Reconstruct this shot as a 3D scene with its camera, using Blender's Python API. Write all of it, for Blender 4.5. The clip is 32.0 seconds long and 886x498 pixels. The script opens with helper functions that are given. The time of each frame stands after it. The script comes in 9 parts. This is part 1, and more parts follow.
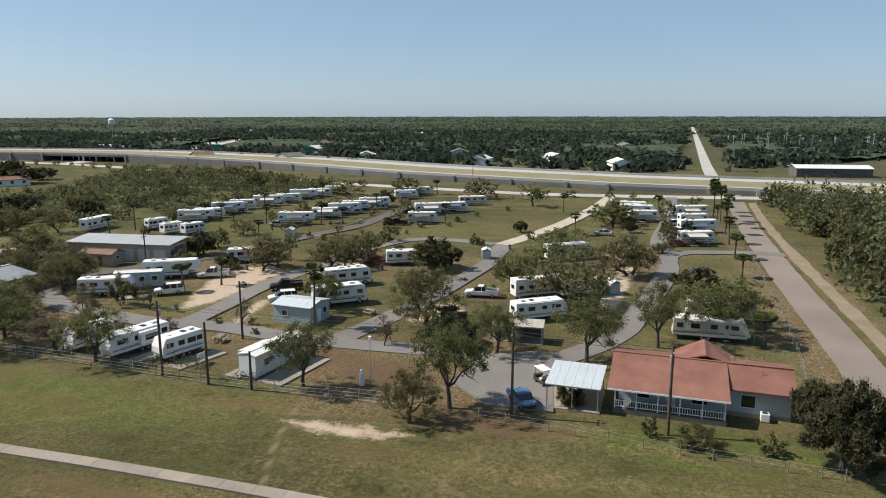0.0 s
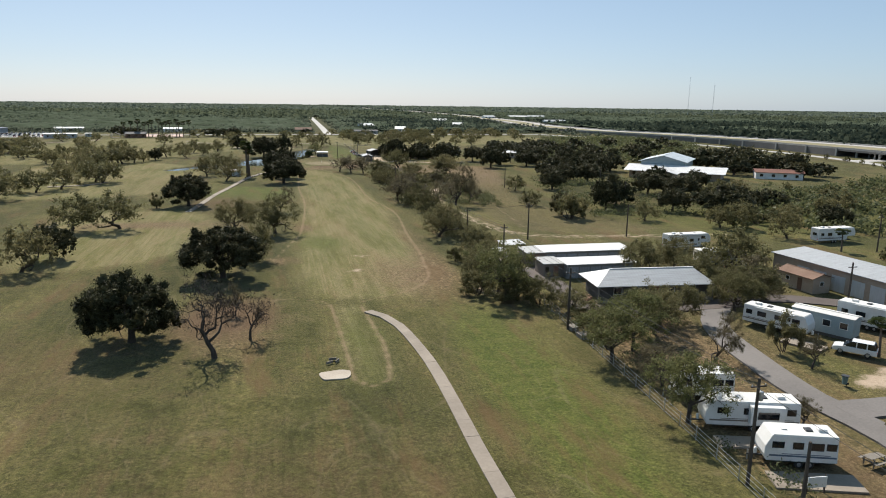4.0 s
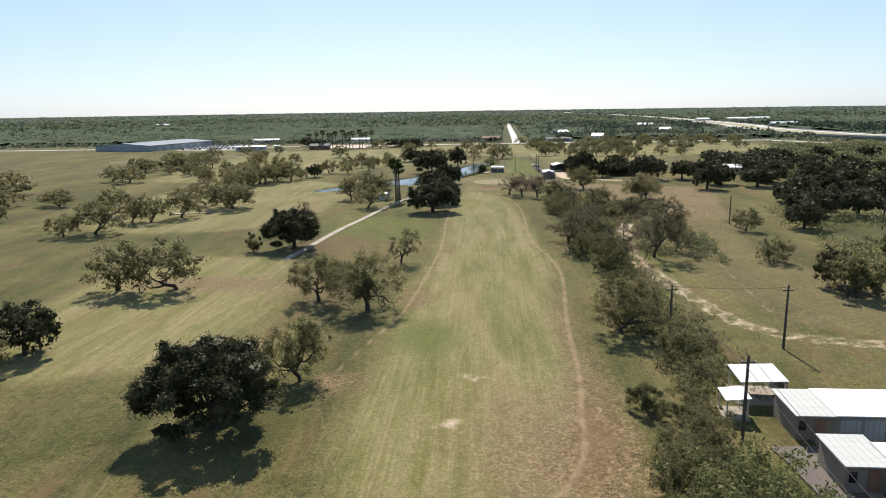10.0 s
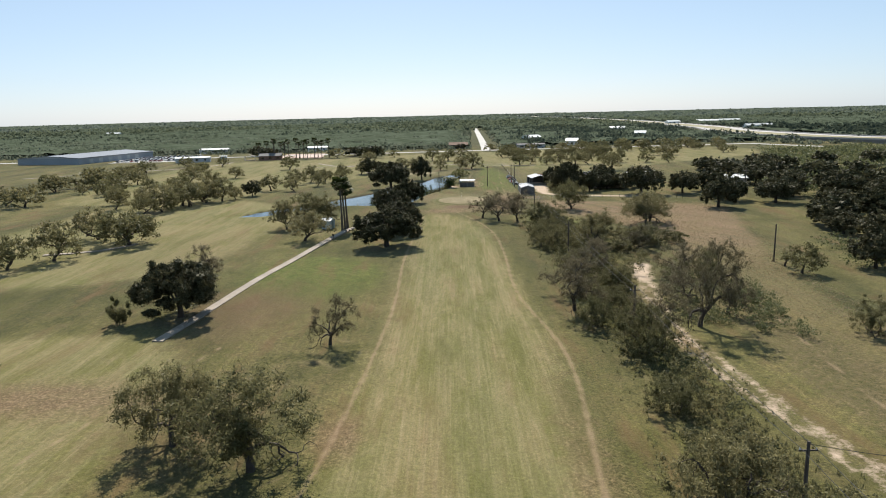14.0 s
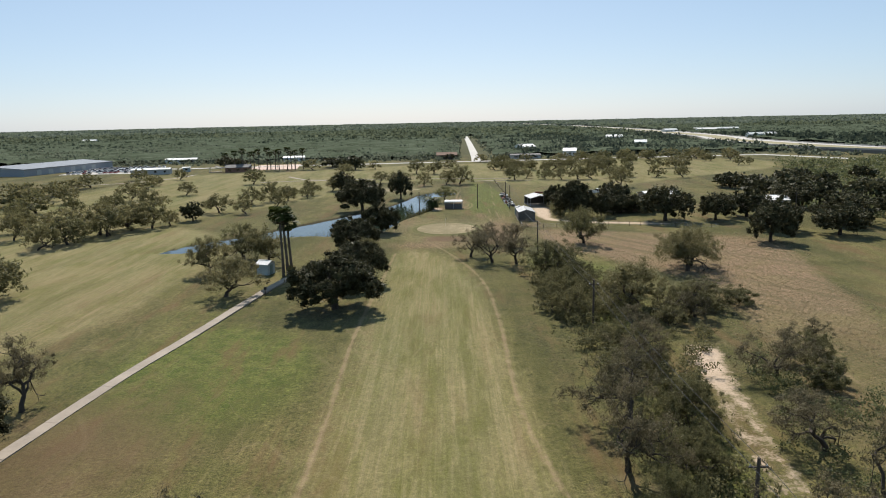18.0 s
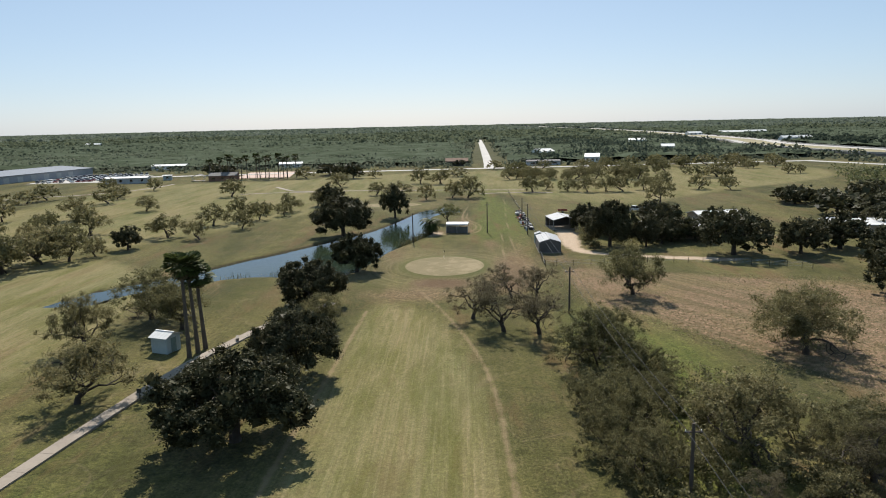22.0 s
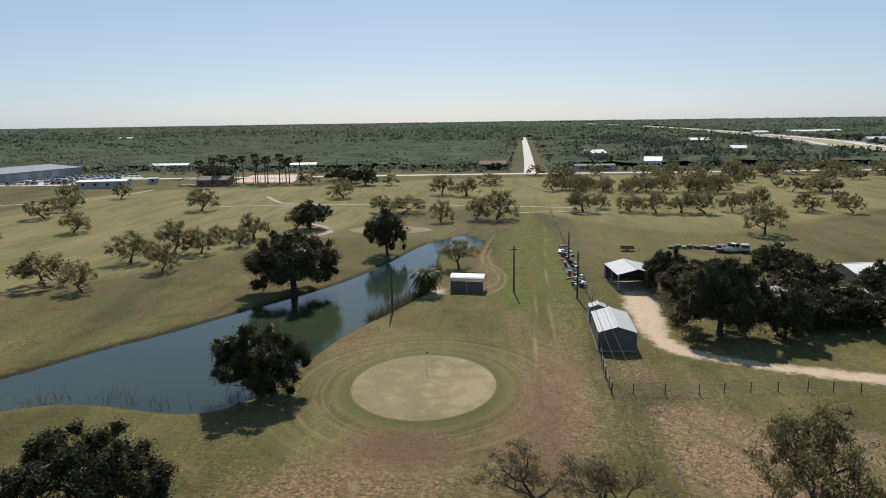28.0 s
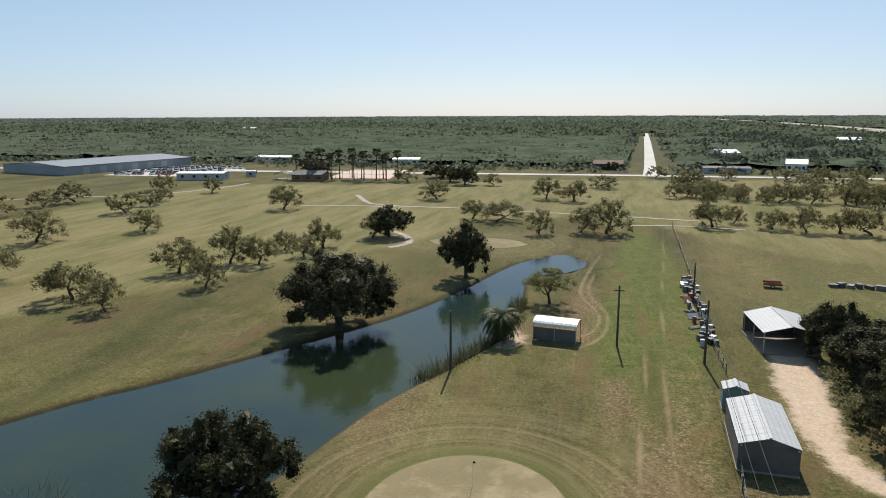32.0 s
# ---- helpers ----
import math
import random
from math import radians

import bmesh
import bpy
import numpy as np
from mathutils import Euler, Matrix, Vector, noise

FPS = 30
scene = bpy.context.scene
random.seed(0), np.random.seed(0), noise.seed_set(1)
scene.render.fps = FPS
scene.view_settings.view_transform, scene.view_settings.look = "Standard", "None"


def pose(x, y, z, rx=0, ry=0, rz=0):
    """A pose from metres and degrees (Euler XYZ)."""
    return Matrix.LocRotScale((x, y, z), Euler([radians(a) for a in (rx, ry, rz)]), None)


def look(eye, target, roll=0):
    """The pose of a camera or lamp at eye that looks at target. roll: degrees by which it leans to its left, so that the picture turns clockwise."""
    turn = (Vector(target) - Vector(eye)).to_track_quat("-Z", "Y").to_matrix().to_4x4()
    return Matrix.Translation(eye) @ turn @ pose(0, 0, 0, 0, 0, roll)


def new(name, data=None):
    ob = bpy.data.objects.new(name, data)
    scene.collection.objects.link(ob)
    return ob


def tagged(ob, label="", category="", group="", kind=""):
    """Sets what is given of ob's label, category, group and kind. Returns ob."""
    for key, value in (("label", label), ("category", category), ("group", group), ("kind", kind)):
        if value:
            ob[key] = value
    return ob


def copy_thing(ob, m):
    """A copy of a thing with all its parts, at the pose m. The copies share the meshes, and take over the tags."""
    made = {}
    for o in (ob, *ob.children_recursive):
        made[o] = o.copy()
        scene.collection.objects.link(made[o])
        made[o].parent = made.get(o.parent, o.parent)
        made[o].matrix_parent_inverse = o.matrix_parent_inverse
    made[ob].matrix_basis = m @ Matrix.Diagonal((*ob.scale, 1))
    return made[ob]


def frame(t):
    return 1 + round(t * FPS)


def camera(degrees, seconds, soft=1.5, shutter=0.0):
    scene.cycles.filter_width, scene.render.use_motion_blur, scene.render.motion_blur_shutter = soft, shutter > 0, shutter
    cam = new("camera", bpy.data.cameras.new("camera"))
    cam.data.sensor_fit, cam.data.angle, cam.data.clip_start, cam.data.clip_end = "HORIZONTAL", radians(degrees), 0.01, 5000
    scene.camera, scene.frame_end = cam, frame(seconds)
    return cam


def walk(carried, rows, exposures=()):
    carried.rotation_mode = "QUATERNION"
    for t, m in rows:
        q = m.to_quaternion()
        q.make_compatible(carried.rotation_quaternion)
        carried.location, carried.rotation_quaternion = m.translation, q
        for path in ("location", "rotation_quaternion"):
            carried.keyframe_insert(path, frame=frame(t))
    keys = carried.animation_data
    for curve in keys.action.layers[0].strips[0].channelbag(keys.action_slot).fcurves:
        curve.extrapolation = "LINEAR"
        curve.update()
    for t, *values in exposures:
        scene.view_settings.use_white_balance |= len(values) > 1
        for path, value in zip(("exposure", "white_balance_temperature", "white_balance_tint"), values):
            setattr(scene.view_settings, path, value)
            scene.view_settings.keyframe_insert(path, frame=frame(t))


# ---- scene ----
import itertools

# ---- camera and its flight ----
cam = camera(65.50, 32.0, 1.0)
walk(cam, [
    (0, pose(-47.59, -147.81, 30.10, 78.84, 0.10, -74.49)),
    (0.5, pose(-43.70, -147.70, 29.96, 78.79, -0.07, -68.04)),
    (1, pose(-39.86, -147.46, 29.83, 78.74, -0.21, -61.26)),
    (1.5, pose(-36.05, -146.97, 29.70, 78.68, -0.33, -54.42)),
    (2, pose(-32.27, -146.08, 29.59, 78.60, -0.48, -46.76)),
    (2.5, pose(-28.55, -144.76, 29.53, 78.48, -0.66, -37.80)),
    (3, pose(-24.90, -143.06, 29.51, 78.33, -0.81, -28.66)),
    (3.5, pose(-21.39, -140.99, 29.49, 78.11, -0.82, -19.91)),
    (4, pose(-18.04, -138.47, 29.49, 78.01, -0.70, -13.20)),
    (4.5, pose(-14.84, -135.57, 29.48, 77.98, -0.66, -7.20)),
    (6.5, pose(-6.35, -118.41, 29.60, 78.04, -0.11, 4.46)),
    (7, pose(-5.18, -113.45, 29.62, 78.10, 0.05, 4.51)),
    (7.5, pose(-4.23, -108.31, 29.63, 78.17, 0.28, 4.61)),
    (8, pose(-3.43, -102.88, 29.67, 78.20, 0.46, 4.70)),
    (8.5, pose(-2.85, -97.20, 29.72, 78.25, 0.64, 4.77)),
    (9, pose(-2.48, -91.52, 29.78, 78.31, 0.65, 4.74)),
    (9.5, pose(-2.26, -85.78, 29.83, 78.39, 0.78, 3.65)),
    (10, pose(-2.07, -79.94, 29.88, 78.41, 0.81, 3.29)),
    (10.5, pose(-1.92, -74.02, 29.92, 78.43, 0.86, 3.38)),
    (11, pose(-1.79, -68.14, 29.96, 78.47, 0.95, 3.17)),
    (11.5, pose(-1.76, -62.31, 29.98, 78.49, 1.00, 2.39)),
    (12, pose(-1.78, -56.60, 29.98, 78.48, 1.13, 1.75)),
    (12.5, pose(-1.78, -51.14, 29.97, 78.49, 1.19, 1.09)),
    (13, pose(-1.79, -45.66, 29.94, 78.60, 1.26, 0.50)),
    (13.5, pose(-1.82, -40.14, 29.88, 78.67, 1.29, 0.55)),
    (14, pose(-1.86, -34.38, 29.82, 78.74, 1.35, 0.57)),
    (14.5, pose(-1.89, -28.46, 29.78, 78.80, 1.33, 0.08)),
    (16.5, pose(-0.56, -5.71, 29.99, 79.14, 1.47, -0.40)),
    (17, pose(0.00, 0.00, 30.00, 79.17, 1.43, -0.27)),
    (17.5, pose(0.51, 5.78, 29.98, 79.22, 1.23, -0.20)),
    (18, pose(0.97, 11.63, 29.93, 79.30, 1.18, -0.13)),
    (18.5, pose(1.41, 17.52, 29.87, 79.31, 1.26, -0.11)),
    (19, pose(1.84, 23.43, 29.80, 79.35, 1.36, -0.04)),
    (19.5, pose(2.28, 29.27, 29.76, 79.40, 1.29, -0.01)),
    (20, pose(2.76, 35.14, 29.71, 79.45, 1.25, 0.02)),
    (20.5, pose(3.29, 41.01, 29.66, 79.49, 1.24, 0.20)),
    (21, pose(3.84, 46.96, 29.62, 79.52, 1.28, 1.08)),
    (21.5, pose(4.35, 52.91, 29.63, 79.55, 1.22, 1.12)),
    (22, pose(4.86, 58.78, 29.63, 79.56, 1.25, 1.12)),
    (22.5, pose(5.34, 64.52, 29.65, 79.58, 1.23, 1.45)),
    (23, pose(5.91, 70.28, 29.65, 79.61, 1.18, 3.21)),
    (23.5, pose(6.55, 76.30, 29.67, 79.62, 1.14, 3.80)),
    (24, pose(7.11, 82.17, 29.70, 79.60, 1.07, 3.87)),
    (24.5, pose(7.60, 88.05, 29.73, 79.60, 1.06, 3.95)),
    (25, pose(8.08, 93.98, 29.79, 79.60, 1.07, 4.69)),
    (25.5, pose(8.49, 99.81, 29.85, 79.53, 1.06, 4.94)),
    (27.5, pose(10.14, 121.39, 29.78, 79.40, 0.89, 4.90)),
    (28, pose(10.73, 125.66, 29.87, 79.28, 0.81, 4.93)),
    (28.5, pose(11.27, 129.82, 29.95, 79.21, 0.89, 4.99)),
    (29, pose(11.75, 133.99, 30.03, 79.16, 0.93, 5.05)),
    (29.5, pose(12.13, 138.02, 30.10, 79.08, 0.88, 5.10)),
    (30, pose(12.42, 141.73, 30.17, 79.04, 0.72, 5.29)),
    (30.5, pose(12.77, 144.87, 30.22, 79.11, 0.76, 5.89)),
    (31, pose(12.88, 147.78, 30.26, 79.12, 0.71, 7.21)),
    (31.5, pose(12.73, 150.53, 30.31, 78.97, 0.49, 10.09)),
    (32, pose(12.36, 153.19, 30.35, 78.79, 0.21, 14.60)),
], [(0, 0.48), (3, 0.48), (4.5, 0.56), (7, 0.79), (9, 0.88), (13, 0.82), (17, 0.58), (19, 0.66), (23, 0.53), (25, 0.41), (28, 0.42), (30, 0.50), (32, 0.58)])

# ---- sky, sun and exposure ----
SUN_EL, SUN_AZ = radians(45.5), radians(-5.5)
world = bpy.data.worlds.new("world")
scene.world = world
world.use_nodes = True
wn = world.node_tree
sky = wn.nodes.new("ShaderNodeTexSky")
sky.sky_type = "NISHITA"
sky.sun_disc = False
sky.sun_elevation, sky.sun_rotation = SUN_EL, SUN_AZ
sky.air_density, sky.dust_density, sky.ozone_density = 0.75, 0.5, 1.3
pale = wn.nodes.new("ShaderNodeHueSaturation")
pale.inputs["Saturation"].default_value = 0.85
wn.links.new(sky.outputs[0], pale.inputs["Color"])
cool = wn.nodes.new("ShaderNodeMix")
cool.data_type, cool.blend_type = "RGBA", "MULTIPLY"
cool.inputs[0].default_value = 1.0
cool.inputs[7].default_value = (0.90, 0.845, 0.82, 1.0)
wn.links.new(pale.outputs[0], cool.inputs[6])
veil = wn.nodes.new("ShaderNodeMix")
veil.data_type = "RGBA"
veil.inputs[0].default_value = 0.28
veil.inputs[7].default_value = (5.0, 9.0, 13.0, 1.0)
wn.links.new(cool.outputs[2], veil.inputs[6])
wn.links.new(veil.outputs[2], wn.nodes["Background"].inputs[0])
wn.nodes["Background"].inputs[1].default_value = 0.066
sun_data = bpy.data.lights.new("sun", "SUN")
sun_data.energy, sun_data.angle, sun_data.color = 5.0, radians(0.53), (1.0, 0.94, 0.855)
sun = new("sun", sun_data)
sun_way = Vector((math.sin(SUN_AZ) * math.cos(SUN_EL), math.cos(SUN_AZ) * math.cos(SUN_EL), math.sin(SUN_EL)))
sun.matrix_world = look(sun_way * 200, (0, 0, 0))

# ---- materials ----
def nodes_of(name):
    m = bpy.data.materials.new(name)
    m.use_nodes = True
    nt = m.node_tree
    return m, nt, nt.nodes["Principled BSDF"]


def node(nt, kind, **values):
    n = nt.nodes.new(kind)
    for key, value in values.items():
        n.inputs[key.replace("_", " ")].default_value = value
    return n


def noise_node(nt, vec, scale, detail=4.0, rough=0.6):
    n = node(nt, "ShaderNodeTexNoise", Scale=scale, Detail=detail, Roughness=rough)
    nt.links.new(vec, n.inputs["Vector"])
    return n.outputs["Fac"]


def ramp(nt, value, lo, hi):
    n = node(nt, "ShaderNodeMapRange", From_Min=lo, From_Max=hi)
    nt.links.new(value, n.inputs["Value"])
    return n.outputs["Result"]


def mix(nt, fac, a, b, kind="MIX"):
    n = nt.nodes.new("ShaderNodeMix")
    n.data_type, n.blend_type = "RGBA", kind
    for key, value in ((0, fac), (6, a), (7, b)):
        if isinstance(value, (tuple, list)):
            n.inputs[key].default_value = (*value, 1.0) if len(value) == 3 else value
        elif isinstance(value, (int, float)):
            n.inputs[key].default_value = value
        else:
            nt.links.new(value, n.inputs[key])
    return n.outputs[2]


def calc(nt, op, a, b=0.0):
    n = nt.nodes.new("ShaderNodeMath")
    n.operation = op
    for key, value in ((0, a), (1, b)):
        if isinstance(value, (int, float)):
            n.inputs[key].default_value = value
        else:
            nt.links.new(value, n.inputs[key])
    return n.outputs[0]


def bump(nt, bsdf, height, strength, distance):
    n = node(nt, "ShaderNodeBump", Strength=strength, Distance=distance)
    nt.links.new(height, n.inputs["Height"])
    nt.links.new(n.outputs[0], bsdf.inputs["Normal"])


def surface(name, a, b, rough=0.8, coarse=0.6, fine=9.0, metal=0.0, relief=0.3, depth=0.01, vary=0.12, gloss=0.4):
    """Two colours blended by a coarse and a fine noise, with fine relief and a change from object to object."""
    m, nt, bsdf = nodes_of(name)
    co = nt.nodes.new("ShaderNodeTexCoord").outputs["Object"]
    big, small = noise_node(nt, co, coarse), noise_node(nt, co, fine, 6.0, 0.7)
    both = calc(nt, "ADD", calc(nt, "MULTIPLY", big, 0.6), calc(nt, "MULTIPLY", small, 0.4))
    col = mix(nt, ramp(nt, both, 0.32, 0.68), a, b)
    rnd = nt.nodes.new("ShaderNodeObjectInfo").outputs["Random"]
    col = mix(nt, 1.0, col, mix(nt, rnd, (1 - vary,) * 3, (1.0, 1.0, 1.0)), "MULTIPLY")
    nt.links.new(col, bsdf.inputs["Base Color"])
    bsdf.inputs["Roughness"].default_value = rough
    bsdf.inputs["Metallic"].default_value = metal
    bsdf.inputs["Specular IOR Level"].default_value = gloss
    bump(nt, bsdf, small, relief, depth)
    return m


def ribbed(name, a, b, rough, metal, pitch, axis=0):
    """Sheet metal with raised ribs along one axis, streaked by rain and rust."""
    m, nt, bsdf = nodes_of(name)
    co = nt.nodes.new("ShaderNodeTexCoord").outputs["Object"]
    sep = nt.nodes.new("ShaderNodeSeparateXYZ")
    nt.links.new(co, sep.inputs[0])
    saw = calc(nt, "PINGPONG", sep.outputs[axis], pitch / 2)
    rib = ramp(nt, saw, pitch * 0.38, pitch * 0.47)
    st = nt.nodes.new("ShaderNodeMapping")
    st.inputs["Scale"].default_value = (0.15, 1.5, 0.15) if axis == 0 else (1.5, 0.15, 0.15)
    nt.links.new(co, st.inputs[0])
    streak = noise_node(nt, st.outputs[0], 2.5, 5.0, 0.65)
    col = mix(nt, ramp(nt, streak, 0.35, 0.75), a, b)
    col = mix(nt, calc(nt, "MULTIPLY", rib, 0.18), col, (0.02, 0.02, 0.02))
    nt.links.new(col, bsdf.inputs["Base Color"])
    bsdf.inputs["Roughness"].default_value, bsdf.inputs["Metallic"].default_value = rough, metal
    bsdf.inputs["Specular IOR Level"].default_value = 0.2
    bump(nt, bsdf, rib, 0.6, 0.03)
    return m


def leafy(name, dark, light, glow=0.25, gloss=0.08):
    """Leaves: colour from leaf to leaf and from tree to tree, with light coming through."""
    m, nt, bsdf = nodes_of(name)
    geo, info = nt.nodes.new("ShaderNodeNewGeometry"), nt.nodes.new("ShaderNodeObjectInfo")
    col = mix(nt, geo.outputs["Random Per Island"], dark, light)
    tint = mix(nt, info.outputs["Random"], (0.70, 0.72, 0.65), (1.02, 0.98, 0.93))
    col = mix(nt, 1.0, col, tint, "MULTIPLY")
    nt.links.new(col, bsdf.inputs["Base Color"])
    bsdf.inputs["Roughness"].default_value = 0.55
    bsdf.inputs["Specular IOR Level"].default_value = gloss
    thin = nt.nodes.new("ShaderNodeBsdfTranslucent")
    nt.links.new(col, thin.inputs[0])
    both = nt.nodes.new("ShaderNodeMixShader")
    both.inputs[0].default_value = glow
    nt.links.new(bsdf.outputs[0], both.inputs[1])
    nt.links.new(thin.outputs[0], both.inputs[2])
    nt.links.new(both.outputs[0], nt.nodes["Material Output"].inputs[0])
    return m


OAK_LEAF = leafy("live_oak_leaf", (0.033, 0.034, 0.018), (0.108, 0.104, 0.060), 0.18, 0.05)
MESQ_LEAF = leafy("mesquite_leaf", (0.112, 0.106, 0.052), (0.228, 0.210, 0.108), 0.42)
SHRUB_LEAF = leafy("brush_leaf", (0.080, 0.080, 0.038), (0.200, 0.186, 0.098), 0.45)
ASH_LEAF = leafy("shade_tree_leaf", (0.086, 0.096, 0.040), (0.222, 0.224, 0.102), 0.45)
DRY_LEAF = leafy("dry_twig_leaf", (0.096, 0.084, 0.052), (0.190, 0.166, 0.106), 0.35)
PALM_LEAF = leafy("palm_frond", (0.030, 0.045, 0.014), (0.085, 0.105, 0.034))
WEED_LEAF = leafy("dry_weed", (0.24, 0.195, 0.12), (0.46, 0.38, 0.27), 0.5)
REED_LEAF = leafy("reed_leaf", (0.045, 0.060, 0.022), (0.20, 0.17, 0.09), 0.3)
BARK = surface("grey_brown_bark", (0.034, 0.026, 0.020), (0.088, 0.071, 0.057), 0.95, 1.2, 12.0, relief=0.9, depth=0.03)
PALM_BARK = surface("palm_bark", (0.066, 0.052, 0.040), (0.135, 0.110, 0.084), 0.95, 1.0, 10.0, relief=0.8, depth=0.03)
POLE_WOOD = surface("weathered_pole_wood", (0.046, 0.036, 0.029), (0.109, 0.088, 0.071), 0.95, 0.7, 14.0, relief=0.6)
GREY_WOOD = surface("grey_weathered_wood", (0.14, 0.12, 0.10), (0.28, 0.25, 0.21), 0.9, 0.9, 12.0, relief=0.5)
GALV = surface("galvanised_steel", (0.36, 0.37, 0.38), (0.55, 0.56, 0.57), 0.45, 0.8, 12.0, 0.7, 0.1)
WIRE = surface("black_cable", (0.02, 0.02, 0.02), (0.05, 0.05, 0.05), 0.6, relief=0.0)
ASPHALT = surface("worn_asphalt", (0.118, 0.106, 0.098), (0.205, 0.186, 0.170), 0.92, 0.09, 3.5, relief=0.4)
OLD_ROAD = surface("bleached_chip_seal_road", (0.168, 0.133, 0.109), (0.260, 0.212, 0.178), 0.95, 0.07, 2.5, relief=0.4)
CONCRETE = surface("old_concrete", (0.197, 0.163, 0.128), (0.298, 0.252, 0.202), 0.9, 0.25, 3.0, relief=0.3)
PALE_CONC = surface("pale_highway_concrete", (0.302, 0.286, 0.260), (0.420, 0.399, 0.370), 0.9, 0.05, 1.2, relief=0.2)
WALL_CONC = surface("grey_retaining_wall", (0.113, 0.109, 0.105), (0.181, 0.172, 0.164), 0.9, 0.1, 1.5, relief=0.3)
CALICHE = surface("pale_caliche_gravel", (0.302, 0.252, 0.197), (0.470, 0.412, 0.336), 0.97, 0.25, 4.0, relief=0.7, depth=0.03)
DIRT = surface("bare_brown_dirt", (0.168, 0.122, 0.080), (0.286, 0.223, 0.155), 0.97, 0.3, 4.0, relief=0.6, depth=0.03)
WHITE_GRP = surface("white_trailer_skin", (0.62, 0.61, 0.58), (0.76, 0.755, 0.74), 0.4, 0.5, 6.0, relief=0.06, vary=0.15)
BEIGE_GRP = surface("beige_trailer_skin", (0.46, 0.42, 0.35), (0.60, 0.56, 0.48), 0.45, 0.5, 6.0, relief=0.06)
ROOF_GRP = surface("dusty_white_trailer_roof", (0.52, 0.50, 0.46), (0.74, 0.73, 0.70), 0.6, 0.8, 7.0, relief=0.1)
DARK_TRIM = surface("dark_plastic_trim", (0.02, 0.02, 0.022), (0.05, 0.05, 0.052), 0.5, relief=0.05)
STRIPE = surface("brown_grey_stripe", (0.12, 0.10, 0.085), (0.22, 0.19, 0.165), 0.45, relief=0.05)
BLUE_STRIPE = surface("blue_grey_stripe", (0.06, 0.085, 0.13), (0.12, 0.155, 0.21), 0.45, relief=0.05)
TYRE = surface("tyre_rubber", (0.015, 0.015, 0.015), (0.04, 0.04, 0.04), 0.85, relief=0.2)
RIM = surface("wheel_metal", (0.40, 0.40, 0.41), (0.58, 0.58, 0.59), 0.35, metal=0.8, relief=0.05)
WHITE_PAINT = surface("white_paint", (0.66, 0.65, 0.62), (0.80, 0.79, 0.77), 0.5, 0.7, 8.0, relief=0.1)
GREY_WALL = surface("light_grey_siding", (0.34, 0.35, 0.355), (0.46, 0.47, 0.475), 0.7, 0.5, 6.0, relief=0.15)
BLUE_WALL = surface("pale_blue_grey_siding", (0.27, 0.33, 0.345), (0.38, 0.44, 0.45), 0.65, 0.5, 6.0, relief=0.15)
TAN_WALL = surface("tan_block_wall", (0.33, 0.25, 0.185), (0.46, 0.37, 0.29), 0.85, 0.5, 5.0, relief=0.3)
BRICK_WALL = surface("brown_brick_wall", (0.16, 0.085, 0.06), (0.28, 0.16, 0.115), 0.9, 0.8, 9.0, relief=0.5)
DARK_WALL = surface("dark_grey_siding", (0.07, 0.065, 0.06), (0.14, 0.13, 0.12), 0.8, 0.5, 6.0, relief=0.2)
GREEN_WALL = surface("faded_green_boards", (0.10, 0.16, 0.155), (0.17, 0.24, 0.235), 0.8, 0.8, 8.0, relief=0.3)
RED_SHINGLE = surface("red_brown_shingle", (0.139, 0.057, 0.040), (0.244, 0.113, 0.082), 0.92, 0.35, 7.0, relief=0.6, depth=0.02)
BROWN_SHINGLE = surface("brown_shingle", (0.13, 0.075, 0.05), (0.24, 0.15, 0.105), 0.92, 0.35, 7.0, relief=0.6, depth=0.02)
GREY_SHINGLE = surface("grey_shingle", (0.092, 0.088, 0.084), (0.185, 0.176, 0.168), 0.92, 0.35, 7.0, relief=0.6, depth=0.02)
WHITE_METAL = ribbed("white_sheet_roof", (0.64, 0.635, 0.62), (0.52, 0.51, 0.49), 0.5, 0.0, 0.6)
HEAD_ROOF = ribbed("grey_white_sheet_roof", (0.40, 0.40, 0.385), (0.31, 0.305, 0.29), 0.6, 0.0, 0.6)
GALV_ROOF = ribbed("galvanised_sheet_roof", (0.40, 0.41, 0.42), (0.29, 0.295, 0.29), 0.5, 0.25, 0.5)
DULL_ROOF = ribbed("dull_grey_sheet_roof", (0.34, 0.35, 0.365), (0.26, 0.265, 0.27), 0.6, 0.0, 0.5)
BLUE_ROOF = ribbed("pale_blue_sheet_roof", (0.50, 0.54, 0.56), (0.40, 0.43, 0.445), 0.45, 0.1, 0.5)
TAN_ROOF = ribbed("weathered_tan_sheet_roof", (0.44, 0.41, 0.36), (0.30, 0.26, 0.21), 0.6, 0.1, 0.5)
UNIT_WALL = ribbed("grey_sheet_wall", (0.25, 0.245, 0.24), (0.19, 0.185, 0.175), 0.6, 0.0, 0.4)
SHED_BLOCK = surface("brown_grey_block_wall", (0.17, 0.14, 0.115), (0.26, 0.22, 0.185), 0.9, 0.5, 5.0, relief=0.3)
BROWN_ASPHALT = surface("brown_asphalt", (0.078, 0.062, 0.055), (0.128, 0.104, 0.092), 0.92, 0.12, 3.5, relief=0.4)
SHEET_WALL = ribbed("white_sheet_wall", (0.52, 0.52, 0.51), (0.42, 0.415, 0.40), 0.5, 0.0, 0.4)
